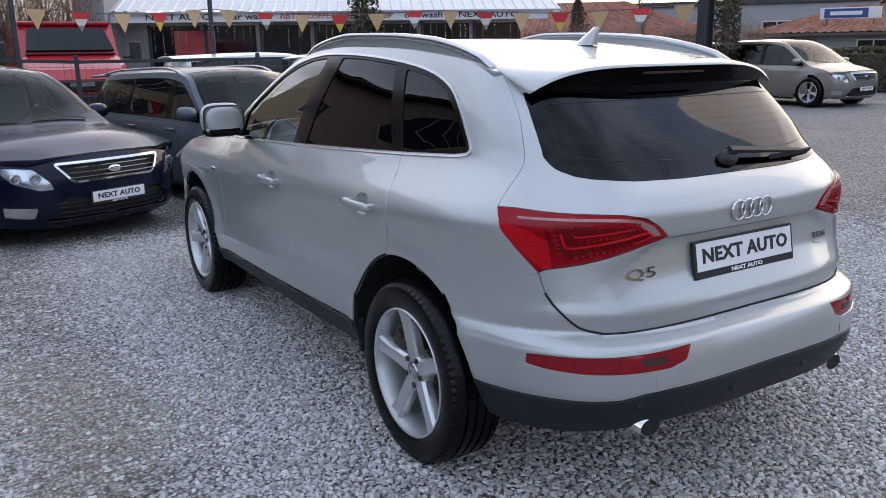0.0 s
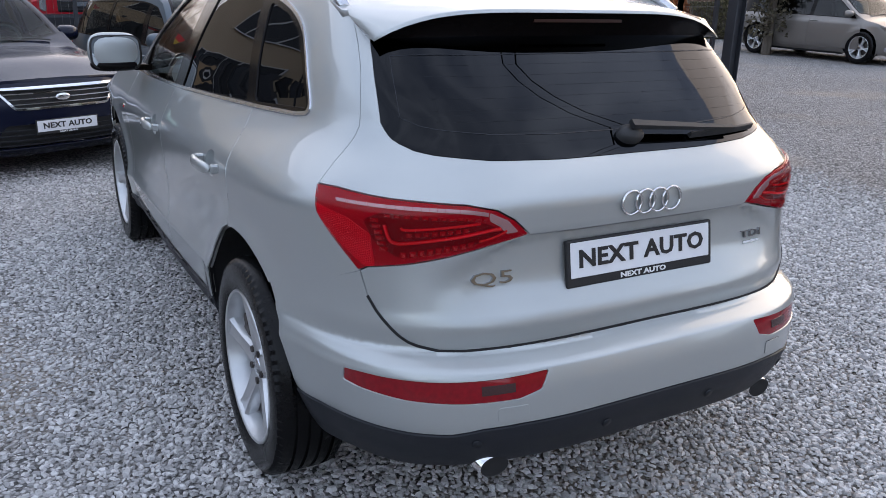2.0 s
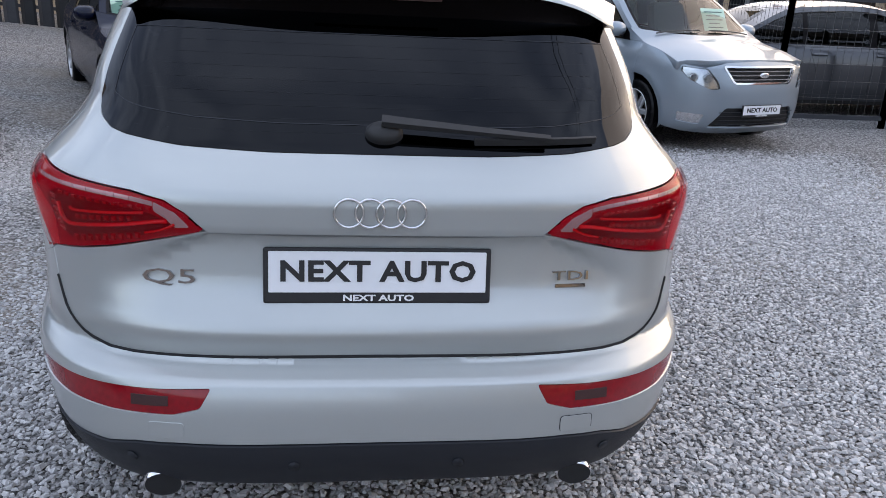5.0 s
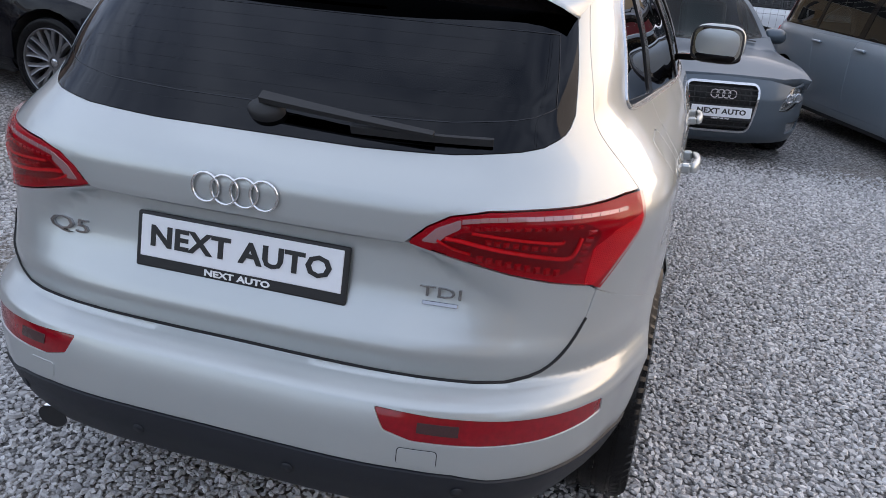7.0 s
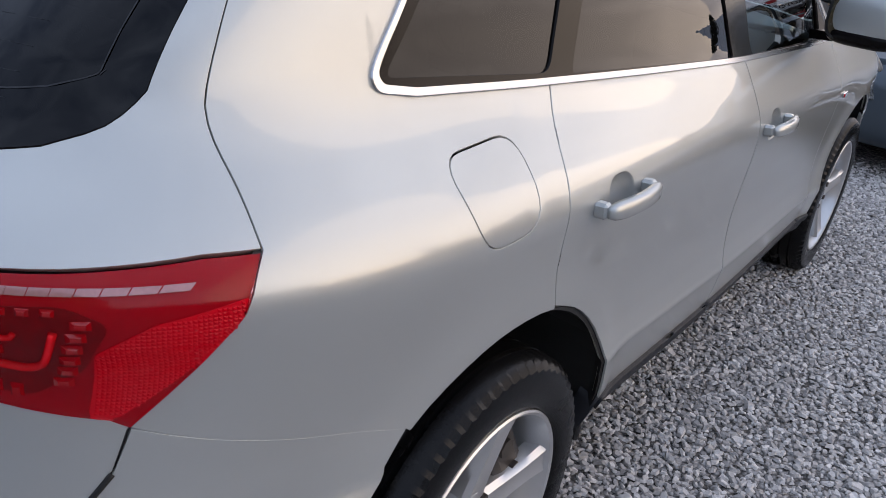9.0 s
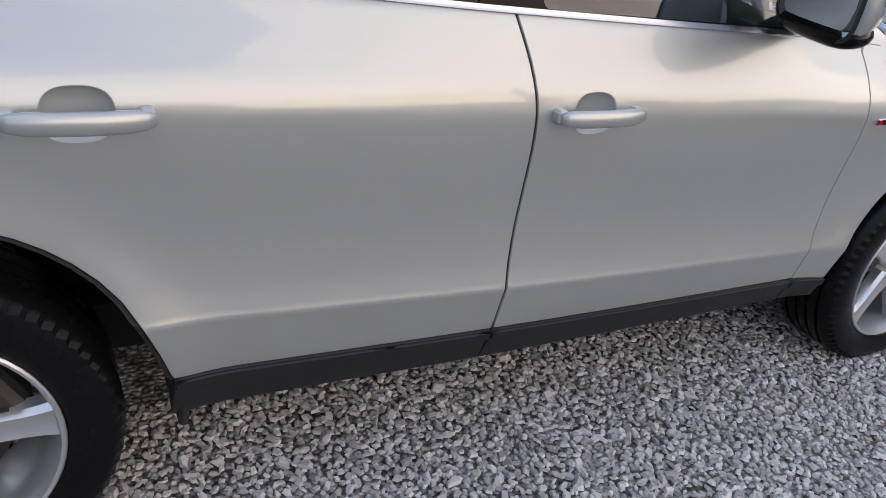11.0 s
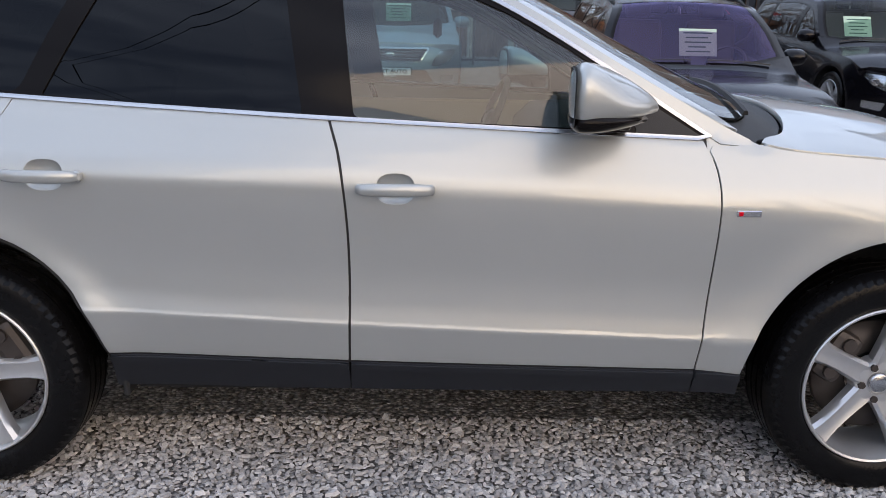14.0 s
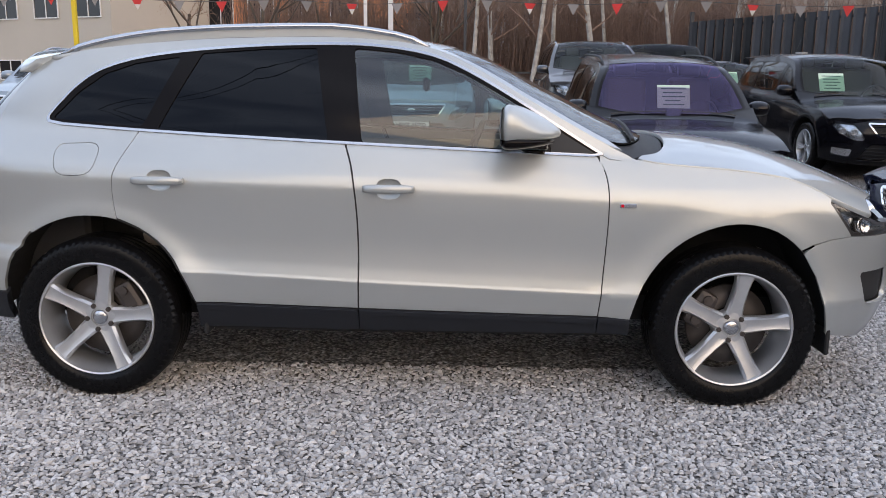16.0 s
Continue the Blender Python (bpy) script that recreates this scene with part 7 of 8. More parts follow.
M_BLUESIGN = node_mat("blue sign", (0.02, 0.05, 0.20), 0.5)
M_REDPOSTER = node_mat("red poster", (0.40, 0.04, 0.05), 0.5, stain=0.3, stain_scale=2)


def leaf_cloud(n, place, size, rng):
    """Many small folded leaves as one bmesh-free mesh; place(rng) gives each one's middle."""
    P = np.array([place() for _ in range(n)])
    d = rng.normal(0, 1, (n, 3)); d /= np.linalg.norm(d, axis=1)[:, None]
    e = np.cross(d, rng.normal(0, 1, (n, 3))); e /= np.linalg.norm(e, axis=1)[:, None]
    s = size * rng.uniform(0.6, 1.4, n)[:, None]
    a, b, c, f = P - d * s, P + e * s * 0.45, P + d * s, P - e * s * 0.45 + np.cross(d, e) * s * 0.3
    V = np.stack([a, b, c, f], 1).reshape(-1, 3)
    F = np.arange(n * 4).reshape(-1, 4)
    me = bpy.data.meshes.new("leaves")
    me.from_pydata(V.tolist(), [], F.tolist())
    me.update()
    return me


def bare_tree(label, x, y, h, bark, seed, spread=0.5, trunks=1, twig=M_TWIG, base=None):
    rng = np.random.default_rng(seed)
    t = thing("bare_tree", label, "tree", "bare trees round the yard", m=pose(x, y, float(lie(x, y)) if base is None else base))
    big, tw = Tubes(), Tubes()

    def limb(p, d, l, r, depth):
        q = p + d * l
        mid = p + d * l * 0.5 + Vector(rng.normal(0, 0.05 * l, 3))
        tgt = big if r > 0.02 else tw
        seg = 7 if r > 0.05 else 3
        tgt.add(p, mid, r, r * 0.85, seg)
        tgt.add(mid, q, r * 0.85, r * 0.65, seg)
        if depth == 0:
            return
        for _ in range(3):
            nd = (d * 0.9 + Vector(rng.normal(0, spread, 3)) + Vector((0, 0, 0.12))).normalized()
            limb(p + (q - p) * rng.uniform(0.35, 1.0), nd, l * rng.uniform(0.55, 0.8), r * 0.55, depth - 1)
    for k in range(trunks):
        d = Vector((rng.normal(0, 0.07), rng.normal(0, 0.07), 1)).normalized()
        limb(Vector((0.25 * k, 0.1 * k, -0.1)), d, h * 0.45, h * 0.008 + 0.015, 6)
    part("trunk", big.mesh("trunk"), bark, t)
    part("crown", tw.mesh("crown"), twig, t)
    return t


def birch(label, x, y, h, seed, r=0.085):
    """Slender white trunk with thin brown upswept branches."""
    rng = np.random.default_rng(seed)
    t = thing("birch_tree", label, "tree", "birches beyond the fence", m=pose(x, y, float(lie(x, y))))
    big, tw = Tubes(), Tubes()
    p, d, n = Vector((0, 0, -0.1)), Vector((rng.normal(0, 0.05), rng.normal(0, 0.05), 1)).normalized(), 9

    def twig(p, d, l, r, depth):
        q = p + d * l
        m = p.lerp(q, 0.5) + Vector(rng.normal(0, 0.06 * l, 3))
        tw.add(p, m, r, r * 0.8, 4 if r > 0.012 else 3)
        tw.add(m, q, r * 0.8, r * 0.5, 3)
        if depth:
            for _ in range(4):
                nd = (d + Vector(rng.normal(0, 0.42, 3)) + Vector((0, 0, 0.10))).normalized()
                twig(p.lerp(q, rng.uniform(0.3, 1.0)), nd, l * rng.uniform(0.45, 0.7), r * 0.5, depth - 1)
    for i in range(n):
        q = p + d * (h / n)
        r0, r1 = r * (1 - 0.85 * i / n), r * (1 - 0.85 * (i + 1) / n)
        big.add(p, q, r0, r1, 9)
        if i >= 2:
            for _ in range(3):
                a = rng.uniform(0, 6.283)
                twig(p.lerp(q, rng.uniform(0, 1)), Vector((math.cos(a) * 0.75, math.sin(a) * 0.75, rng.uniform(0.5, 1.0))).normalized(), h * rng.uniform(0.10, 0.17), r0 * 0.34, 3)
        p, d = q, (d + Vector((rng.normal(0, 0.04), rng.normal(0, 0.04), 0))).normalized()
    part("trunk", big.mesh("trunk"), M_BIRCH, t)
    part("crown", tw.mesh("crown"), M_TWIG, t)
    return t


def pennants(label, pts, colours, step=0.42, size=0.30):
    t = thing("bunting", label, "bunting", "strings of bunting")
    bm = bmesh.new()
    for p, q in zip(pts, pts[1:]):
        p, q = Vector(p), Vector(q)
        n = max(3, int((q - p).length / step))
        line = [p.lerp(q, i / n) - Vector((0, 0, 0.10 * math.sin(math.pi * i / n))) for i in range(n + 1)]
        sweep(bm, line, circle_prof(0.006, 4))
        d = (q - p).normalized()
        for i in range(n):
            c = (line[i] + line[i + 1]) / 2
            mats = colours[i % len(colours)]
            sway = Vector((-d.y, d.x, 0)) * (0.04 * math.sin(i * 2.3))
            a, b, tip = c - d * size * 0.5, c + d * size * 0.5, c + Vector((0, 0, -size * 0.95)) + sway
            ks = [0.0] + [(k + 1) / len(mats) for k in range(len(mats))]
            top_flag = None
            for k, mt in enumerate(mats):
                fb = bmesh.new()
                u, v = ks[k], ks[k + 1]
                vs = [a.lerp(tip, u), b.lerp(tip, u), b.lerp(tip, v), a.lerp(tip, v)]
                off = Vector((-d.y, d.x, 0)) * 0.002
                f = [fb.verts.new(w + off) for w in vs]
                g = [fb.verts.new(w - off) for w in vs]
                fb.faces.new(f); fb.faces.new(g[::-1])
                for j in range(4):
                    fb.faces.new((f[j], g[j], g[(j + 1) % 4], f[(j + 1) % 4]))
                ob = part("pennant" if k == 0 else "pennant_band", fb, mt, t if k == 0 else top_flag)
                if k == 0:
                    top_flag = ob
    part("string", bm, M_WIRE, t)
    return t


def post(name, label, x, y, h, w, mat, z=None, top=None):
    z = float(lie(x, y)) if z is None else z
    t = thing(name, label, "post", m=pose(x, y, z))
    part("shaft", box(bmesh.new(), 0, 0, h / 2 - 0.02, w, w, h, w * 0.08), mat, t)
    part("foot_plate", box(bmesh.new(), 0, 0, 0.008, w * 1.8, w * 1.8, 0.016, 0.003), mat, t)
    return t


def ribbed_roof(bm, a, b, up, rise, rib=0.30):
    """Sloping sheet from eave a-b to up metres behind, with raised ribs."""
    a, b = Vector(a), Vector(b)
    d = (b - a)
    L = d.length
    d.normalize()
    n = Vector((-d.y, d.x, 0))
    prof = []
    k = int(L / rib)
    for i in range(k):
        s = i * L / k
        for ds, h in ((0.0, 0.0), (0.62, 0.0), (0.72, 0.045), (0.90, 0.045)):
            prof.append((s + ds * L / k, h))
    prof.append((L, 0.0))
    v0 = [bm.verts.new(a + d * s + Vector((0, 0, h))) for s, h in prof]
    v1 = [bm.verts.new(a + d * s + n * up + Vector((0, 0, rise + h))) for s, h in prof]
    for i in range(len(prof) - 1):
        bm.faces.new((v0[i], v0[i + 1], v1[i + 1], v1[i]))
    return bm


def tile_roof(bm, x0, x1, y0, y1, z0, z1, rows=14, cols=30):
    """Hipped roof of small barrel tiles over a rectangle."""
    cx0, cx1 = x0 + (y1 - y0) / 2, x1 - (y1 - y0) / 2
    cy = (y0 + y1) / 2
    faces = [((x0, y0), (x1, y0), (cx1, cy), (cx0, cy)), ((x1, y1), (x0, y1), (cx0, cy), (cx1, cy)), ((x0, y1), (x0, y0), (cx0, cy), (cx0, cy)), ((x1, y0), (x1, y1), (cx1, cy), (cx1, cy))]
    for A, B, C, Dd in faces:
        wid = math.dist(A, B)
        nc = max(4, int(wid / 0.30))
        for r in range(rows):
            for c in range(nc):
                def P(u, v, lift):
                    p = [(A[i] * (1 - u) + B[i] * u) * (1 - v) + (Dd[i] * (1 - u) + C[i] * u) * v for i in (0, 1)]
                    return bm.verts.new((p[0], p[1], z0 + (z1 - z0) * v + lift))
                u0, u1, v0, v1 = c / nc, (c + 0.96) / nc, r / rows, (r + 1.06) / rows
                um = (u0 + u1) / 2
                v1 = min(v1, 1.0)
                q = [P(u0, v0, 0.01), P(um, v0, 0.07), P(u1, v0, 0.01), P(u1, v1, 0.0), P(um, v1, 0.05), P(u0, v1, 0.0)]
                bm.faces.new((q[0], q[1], q[4], q[5]))
                bm.faces.new((q[1], q[2], q[3], q[4]))
    return bm


def window_unit(parent, m, w, h, mat=M_DARKGLASS, frame_mat=M_WHITEPOLE, bars=1):
    wn_ = part("window", box(bmesh.new(), 0, 0, 0, w, 0.05, h, 0.0), mat, parent, m=m)
    t = 0.05
    for nm, a in (("frame", (0, -0.03, h / 2, w + t, 0.06, t)), ("frame", (0, -0.03, -h / 2, w + t, 0.06, t)), ("frame", (-w / 2, -0.03, 0, t, 0.06, h - t)), ("frame", (w / 2, -0.03, 0, t, 0.06, h - t))):
        part(nm, box(bmesh.new(), *a, 0.004), frame_mat, wn_)
    for i in range(bars):
        part("glazing_bar", box(bmesh.new(), -w / 2 + w * (i + 1) / (bars + 1), -0.03, 0, 0.045, 0.05, h - t, 0.003), frame_mat, wn_)
    return wn_


def house(name, label, x, y, rz, w, d, h, wall, rows_of=1, roof="tile", rise=1.6, win=(1.2, 1.2), n_win=4, sill=1.0, bars=1, door=False):
    t = thing(name, label, "building", m=pose(x, y, float(lie(x, y)), 0, 0, rz))
    part("wall", box(bmesh.new(), 0, d / 2, h / 2 - 0.2, w, d, h + 0.4), wall, t)
    bm = bmesh.new()
    if roof == "tile":
        tile_roof(bm, -w / 2 - 0.5, w / 2 + 0.5, -0.6, d + 0.6, h + 0.02, h + rise, 12)
        r = part("roof", bm, M_TILE, t)
        part("soffit", box(bmesh.new(), 0, d / 2, h - 0.03, w + 1.0, d + 1.2, 0.09), M_BARK, r)
    else:
        part("roof", box(bm, 0, d / 2, h + 0.1, w + 0.3, d + 0.3, 0.25, 0.02), M_STEEL, t)
    for f in range(rows_of):
        for i in range(n_win):
            window_unit(t, Matrix.Translation((-w / 2 + w * (i + 0.5) / n_win, -0.01, sill + win[1] / 2 + f * 2.8)), win[0], win[1], bars=bars)
    return t


# ---------------------------------------------------------------- the yard, thing by thing
q5()
stones("gravel_stones", -3.6, 5.2, -2.3, 5.2, 2750, 0.0112, 3)

KIT_A = wheel_kit(0.325, 0.225, 0.215, 5, "split", M_ALLOY, False)
KIT_B = wheel_kit(0.325, 0.222, 0.215, 7, "blade", M_ALLOY, False)
KIT_C = wheel_kit(0.345, 0.265, 0.235, 10, "split", M_DARKALLOY, False)
KIT_D = wheel_kit(0.36, 0.245, 0.24, 5, "split", M_ALLOY, False)

SH_FORD = plain_shell(4.78, 1.886, 1.50, 2.85, 0.97, "hatch")
SH_A4 = plain_shell(4.59, 1.78, 1.44, 2.65, 0.93, "wagon")
SH_MPV = plain_shell(4.29, 1.81, 1.615, 2.645, 0.86, "mpv", 0.65, 0.63)
SH_A6 = plain_shell(4.92, 1.87, 1.47, 2.91, 0.93, "wagon")
SH_HATCH = plain_shell(4.25, 1.78, 1.46, 2.62, 0.88, "hatch")
SH_SUV = plain_shell(4.85, 1.93, 1.77, 2.93, 0.85, "mpv", 0.64, 0.63)
SH_VAN = plain_shell(4.9, 1.90, 1.96, 3.0, 0.88, "van", 0.62, 0.58)
SH_SALOON = plain_shell(4.75, 1.83, 1.45, 2.80, 0.87, "saloon")
SH_MERC = plain_shell(4.92, 1.92, 1.62, 2.98, 0.88, "mpv", 0.62, 0.61)

plain_car("navy black family hatchback with chrome barred grille, parked nose out", SH_FORD, M_NAVY, ground_pose(-1.44, 5.66, 203.2, 2.85), KIT_B, card=0.55)
plain_car("blue grey estate car with tall framed grille and roof rails", SH_A4, M_BLUEGREY, ground_pose(0.98, 5.60, 194.9, 2.65), KIT_A, rails="satin", grille="tall", hoops=True)
plain_car("slate grey compact people carrier with steel wheel trims", SH_MPV, M_SLATE, ground_pose(3.69, 5.74, 199.7, 2.645), KIT_B, card=-0.4)
plain_car("black estate car with purple reflecting windscreen and price card", SH_A6, M_BLACKPAINT, ground_pose(-3.75, 3.77, -93, 2.91), KIT_C, rails=True, grille="tall", screen=M_PURPLE, card=True)
plain_car("black hatchback with clear headlamps and price card", SH_HATCH, M_BLACKPAINT, ground_pose(-6.31, 6.95, -89.7, 2.62), KIT_A, card=0.3)
plain_car("dark grey tall SUV with roof rails in the second row", SH_SUV, M_DARKGREY, ground_pose(-10.48, 4.09, -91, 2.93), KIT_D, rails="satin")
plain_car("black van with price card in the second row", SH_VAN, M_BLACKPAINT, ground_pose(-15.2, 6.5, -88, 3.0), KIT_D, card=True)
plain_car("grey saloon with price card in the second row", SH_SALOON, M_SLATE, ground_pose(-11.4, 6.95, -86, 2.8), KIT_A, card=True)
plain_car("taupe silver long people carrier with split-spoke wheels", SH_MERC, M_TAUPE, ground_pose(16.57, 9.39, 178.5, 2.98), KIT_D)
plain_car("dark grey saloon parked behind the wire fence", SH_SALOON, M_DARKGREY, ground_pose(8.05, 8.15, -92, 2.8), KIT_D, plate=False)
plain_car("silver estate car with roof rails far across the yard", SH_A4, M_SLATE, ground_pose(-8.0, -4.75, -92, 2.65), KIT_A, rails="satin")
plain_car("dark grey hatchback beside the silver SUV", SH_HATCH, M_DARKGREY, ground_pose(-4.3, -2.6, -95, 2.62), KIT_A)
plain_car("pale silver hatchback with price card in the second row", SH_HATCH, M_SLATE, ground_pose(-7.55, 0.95, -90, 2.62), KIT_A, card=True)
plain_car("white people carrier behind the wire fence", SH_MPV, M_WHITEPAINT, ground_pose(4.6, 12.6, -90, 2.645), KIT_D, plate=False)
plain_car("dark grey hatchback parked across from the silver SUV", SH_HATCH, M_DARKGREY, ground_pose(4.72, -0.32, 92, 2.62), KIT_A)

# ---------------------------------------------------------------- fence, posts, strings of flags
def wire_fence(label, pts, h=1.7, step=2.5, name="wire_fence"):
    f = thing(name, label, "fence", "wire fences")
    z = lambda x, y: float(lie(x, y))
    for (xa, ya), (xb, yb) in zip(pts, pts[1:]):
        L = math.hypot(xb - xa, yb - ya)
        n = max(1, round(L / step))
        at = lambda q: (xa + (xb - xa) * q, ya + (yb - ya) * q)
        for i in range(n + 1):
            x, y = at(i / n)
            part("post", box(bmesh.new(), x, y, z(x, y) + h / 2, 0.06, 0.06, h + 0.1, 0.004), M_STEEL, f)
        for zz in (0.12, h - 0.05):
            bm = bmesh.new()
            sweep(bm, [(*at(q), z(*at(q)) + zz) for q in np.linspace(0, 1, 4)], [(-0.02, -0.025), (0.02, -0.025), (0.02, 0.025), (-0.02, 0.025)])
            part("rail", bm, M_STEEL, f)
        tb = Tubes()
        for i in range(int(L / 0.10)):
            x, y = at((i + 0.5) * 0.10 / L)
            tb.add((x, y, z(x, y) + 0.12), (x, y, z(x, y) + h - 0.05), 0.0028, 0.0028, 3)
        for k in range(int(h / 0.2)):
            zz = 0.15 + k * 0.2
            tb.add((xa, ya, z(xa, ya) + zz), (xb, yb, z(xb, yb) + zz), 0.003, 0.003, 3)
        tagged(part("wire_mesh", tb.mesh("wire_mesh"), M_WIRE, f), kind="stuff")
    return f


wire_fence("dark steel fence of welded wire panels along the yard", [(5.1, 6.70), (6.5, 6.62), (7.3, 6.58), (8.05, 6.60)], 1.55, 1.6)
wire_fence("dark steel fence of welded wire panels behind the cars", [(5.1, 6.70), (5.3, 10.9), (-3.2, 10.9)], 1.55, 2.6)
t = thing("gate_post", "dark grey steel gate post on gravel", "post", m=pose(8.15, 6.30, 0.025))
for dx in (-0.09, 0.09):
    part("flange", box(bmesh.new(), dx, 0, 1.75, 0.018, 0.17, 3.5, 0.003), M_STEEL, t)
part("web", box(bmesh.new(), 0, 0, 1.75, 0.165, 0.03, 3.5), M_STEEL, t)
part("foot_plate", box(bmesh.new(), 0, 0, 0.006, 0.30, 0.30, 0.012, 0.002), M_STEEL, t)
post("flag_post", "slim grey steel post at the fence", -1.1, 11.4, 2.6, 0.07, M_STEEL)
post("flag_post", "slim grey steel post at the fence", 2.3, 12.8, 2.6, 0.07, M_STEEL)
post("flag_post", "slim grey steel post by the wall", 17.6, 14.2, 4.2, 0.14, M_WIRE)
post("lamp_post", "white pole beyond the parked cars", -13.2, -0.4, 4.5, 0.07, M_WHITEPOLE)
post("lamp_post", "white pole beyond the parked cars", -13.0, 0.15, 4.5, 0.10, M_WHITEPOLE)
post("flag_post", "dark steel post among the trees", -12.5, 1.7, 3.4, 0.06, M_STEEL)
t = thing("marker_post", "yellow and black post at the far side of the yard", "post", m=pose(-12.6, -6.3, float(lie(-12.6, -6.3))))
part("lower_shaft", box(bmesh.new(), 0, 0, 1.35, 0.085, 0.085, 2.75, 0.008), M_YELLOW, t)
part("upper_shaft", box(bmesh.new(), 0, 0, 3.35, 0.08, 0.08, 1.3, 0.008), M_STEEL, t)
TAN = [(M_TANCLOTH,), (M_REDCLOTH, M_WHITECLOTH, M_GREYCLOTH), (M_TANCLOTH,), (M_REDCLOTH, M_YELCLOTH)]
DULL = [(M_GREYCLOTH,), (M_REDCLOTH, M_WHITECLOTH), (M_GREYCLOTH,), (M_REDCLOTH,)]
pennants("string of tan, red and white triangular pennants", [(-4.5, 10.6, 2.25), (-1.1, 11.4, 2.32), (2.3, 12.8, 2.40), (5.6, 10.3, 2.30), (8.15, 6.30, 2.25)], TAN, 0.62, 0.33)
pennants("string of grey, red and white triangular pennants", [(-12.4, -10.0, 3.2), (-12.6, -6.3, 3.2), (-12.7, -2.0, 3.12), (-12.5, 1.7, 3.15), (-12.3, 6.0, 3.15), (-12.0, 10.5, 3.12)], DULL, 0.80, 0.23)
pennants("string of dark pennants over the gravel lane", [(8.15, 6.30, 2.9), (13.0, 3.0, 3.3), (16.0, -1.5, 3.4)], DULL, 0.62, 0.33)

# overhead cables, which show in the rear glass
for k, (a, b) in enumerate((((-14, 14.6, 8.0), (20, -14.9, 8.0)), ((-14, 14.9, 8.1), (20, -14.6, 8.1)))):
    bm = bmesh.new()
    sweep(bm, [tuple(Vector(a).lerp(Vector(b), q) - Vector((0, 0, 0.9 * math.sin(math.pi * q)))) for q in np.linspace(0, 1, 24)], circle_prof(0.010, 5))
    c = thing("overhead_cable", "black overhead cable spanning the yard", "cable", "overhead cables")
    part("line", bm, M_INK, c)

# ---------------------------------------------------------------- office building with ribbed roof
def office():
    ang = math.degrees(math.atan2(-5.0, 10.6))
    t = thing("office_building", "low grey sales office with pale ribbed roof and dark shop windows", "building", m=pose(2.2, 25.6, 0, 0, 0, ang))
    L = 14.2
    part("wall", box(bmesh.new(), L / 2, 2.6, 1.35, L - 0.6, 4.0, 3.1), M_WALLGREY, t)
    part("gable_wall", box(bmesh.new(), 0.45, 1.6, 1.75, 0.9, 5.5, 3.9, 0.01), M_WALLGREY, t)
    fa = part("fascia", box(bmesh.new(), L / 2 + 0.4, -0.62, 2.72, L + 0.2, 0.08, 0.30, 0.005), M_FASCIA, t)
    x = 2.1
    for word, w in (("NEXT AUTO", 2.3), ("car wash", 1.5), ("АВТОКОЗМЕТИЧЕН ЦЕНТЪР", 3.6), ("car wash", 1.5), ("NEXT AUTO", 2.3)):
        letters("sign_writing", word, 0.26 if w < 3 else 0.23, M_REDPOSTER if w > 3 else M_INK, fa, Matrix.Translation((x + w / 2 - 0.3, -0.668, 2.72)) @ Matrix.Rotation(radians(90), 4, "X"), bold=0.004, stretch=(1.35 if w < 3 else 1.1, 1))
        x += w + 0.22
    bm = bmesh.new()
    ribbed_roof(bm, (0.1, -0.75, 2.90), (L + 1.0, -0.75, 2.78), 5.4, 1.75, 0.34)
    r = part("roof", bm, M_ROOFSHEET, t)
    part("roof_edge", box(bmesh.new(), L / 2 + 0.5, -0.73, 2.845, L + 0.9, 0.05, 0.06), M_WALLGREY, r)
    for i in range(7):
        xx = 1.9 + i * 1.78
        w = part("shop_window", box(bmesh.new(), xx + 0.7, 0.58, 1.35, 1.56, 0.06, 2.3), M_DARKGLASS, t)
        part("mullion", box(bmesh.new(), xx - 0.12, 0.54, 1.35, 0.10, 0.10, 2.4), M_STEEL, w)
    part("poster", box(bmesh.new(), 3.2, 0.52, 1.35, 1.3, 0.02, 2.0), M_REDPOSTER, t)
    part("notice", box(bmesh.new(), 9.6, 0.50, 1.25, 0.9, 0.02, 1.5), M_WALLBEIGE, t)
    rng = np.random.default_rng(5)
    lt = thing("fairy_lights", "hanging strings of small white lights under the eaves", "lights", m=t.matrix_basis.copy())
    bm, wb_ = bmesh.new(), bmesh.new()
    for i in range(52):
        xx = 1.7 + i * 0.24 + rng.normal(0, 0.05)
        dl = rng.uniform(0.15, 1.25)
        rod(wb_, (xx, -0.60, 2.56), (xx, -0.60, 2.56 - dl), 0.003, seg=3)
        for k in range(int(dl / 0.11)):
            if rng.uniform() < 0.35:
                continue
            bmesh.ops.create_cube(bm, size=0.016, matrix=Matrix.Translation((xx + rng.normal(0, 0.01), -0.60, 2.5 - k * 0.11)))
    tagged(part("bulbs", bm, M_BULB, lt), kind="stuff")
    tagged(part("cord", wb_, M_WIRE, lt), kind="stuff")
    return t


office()


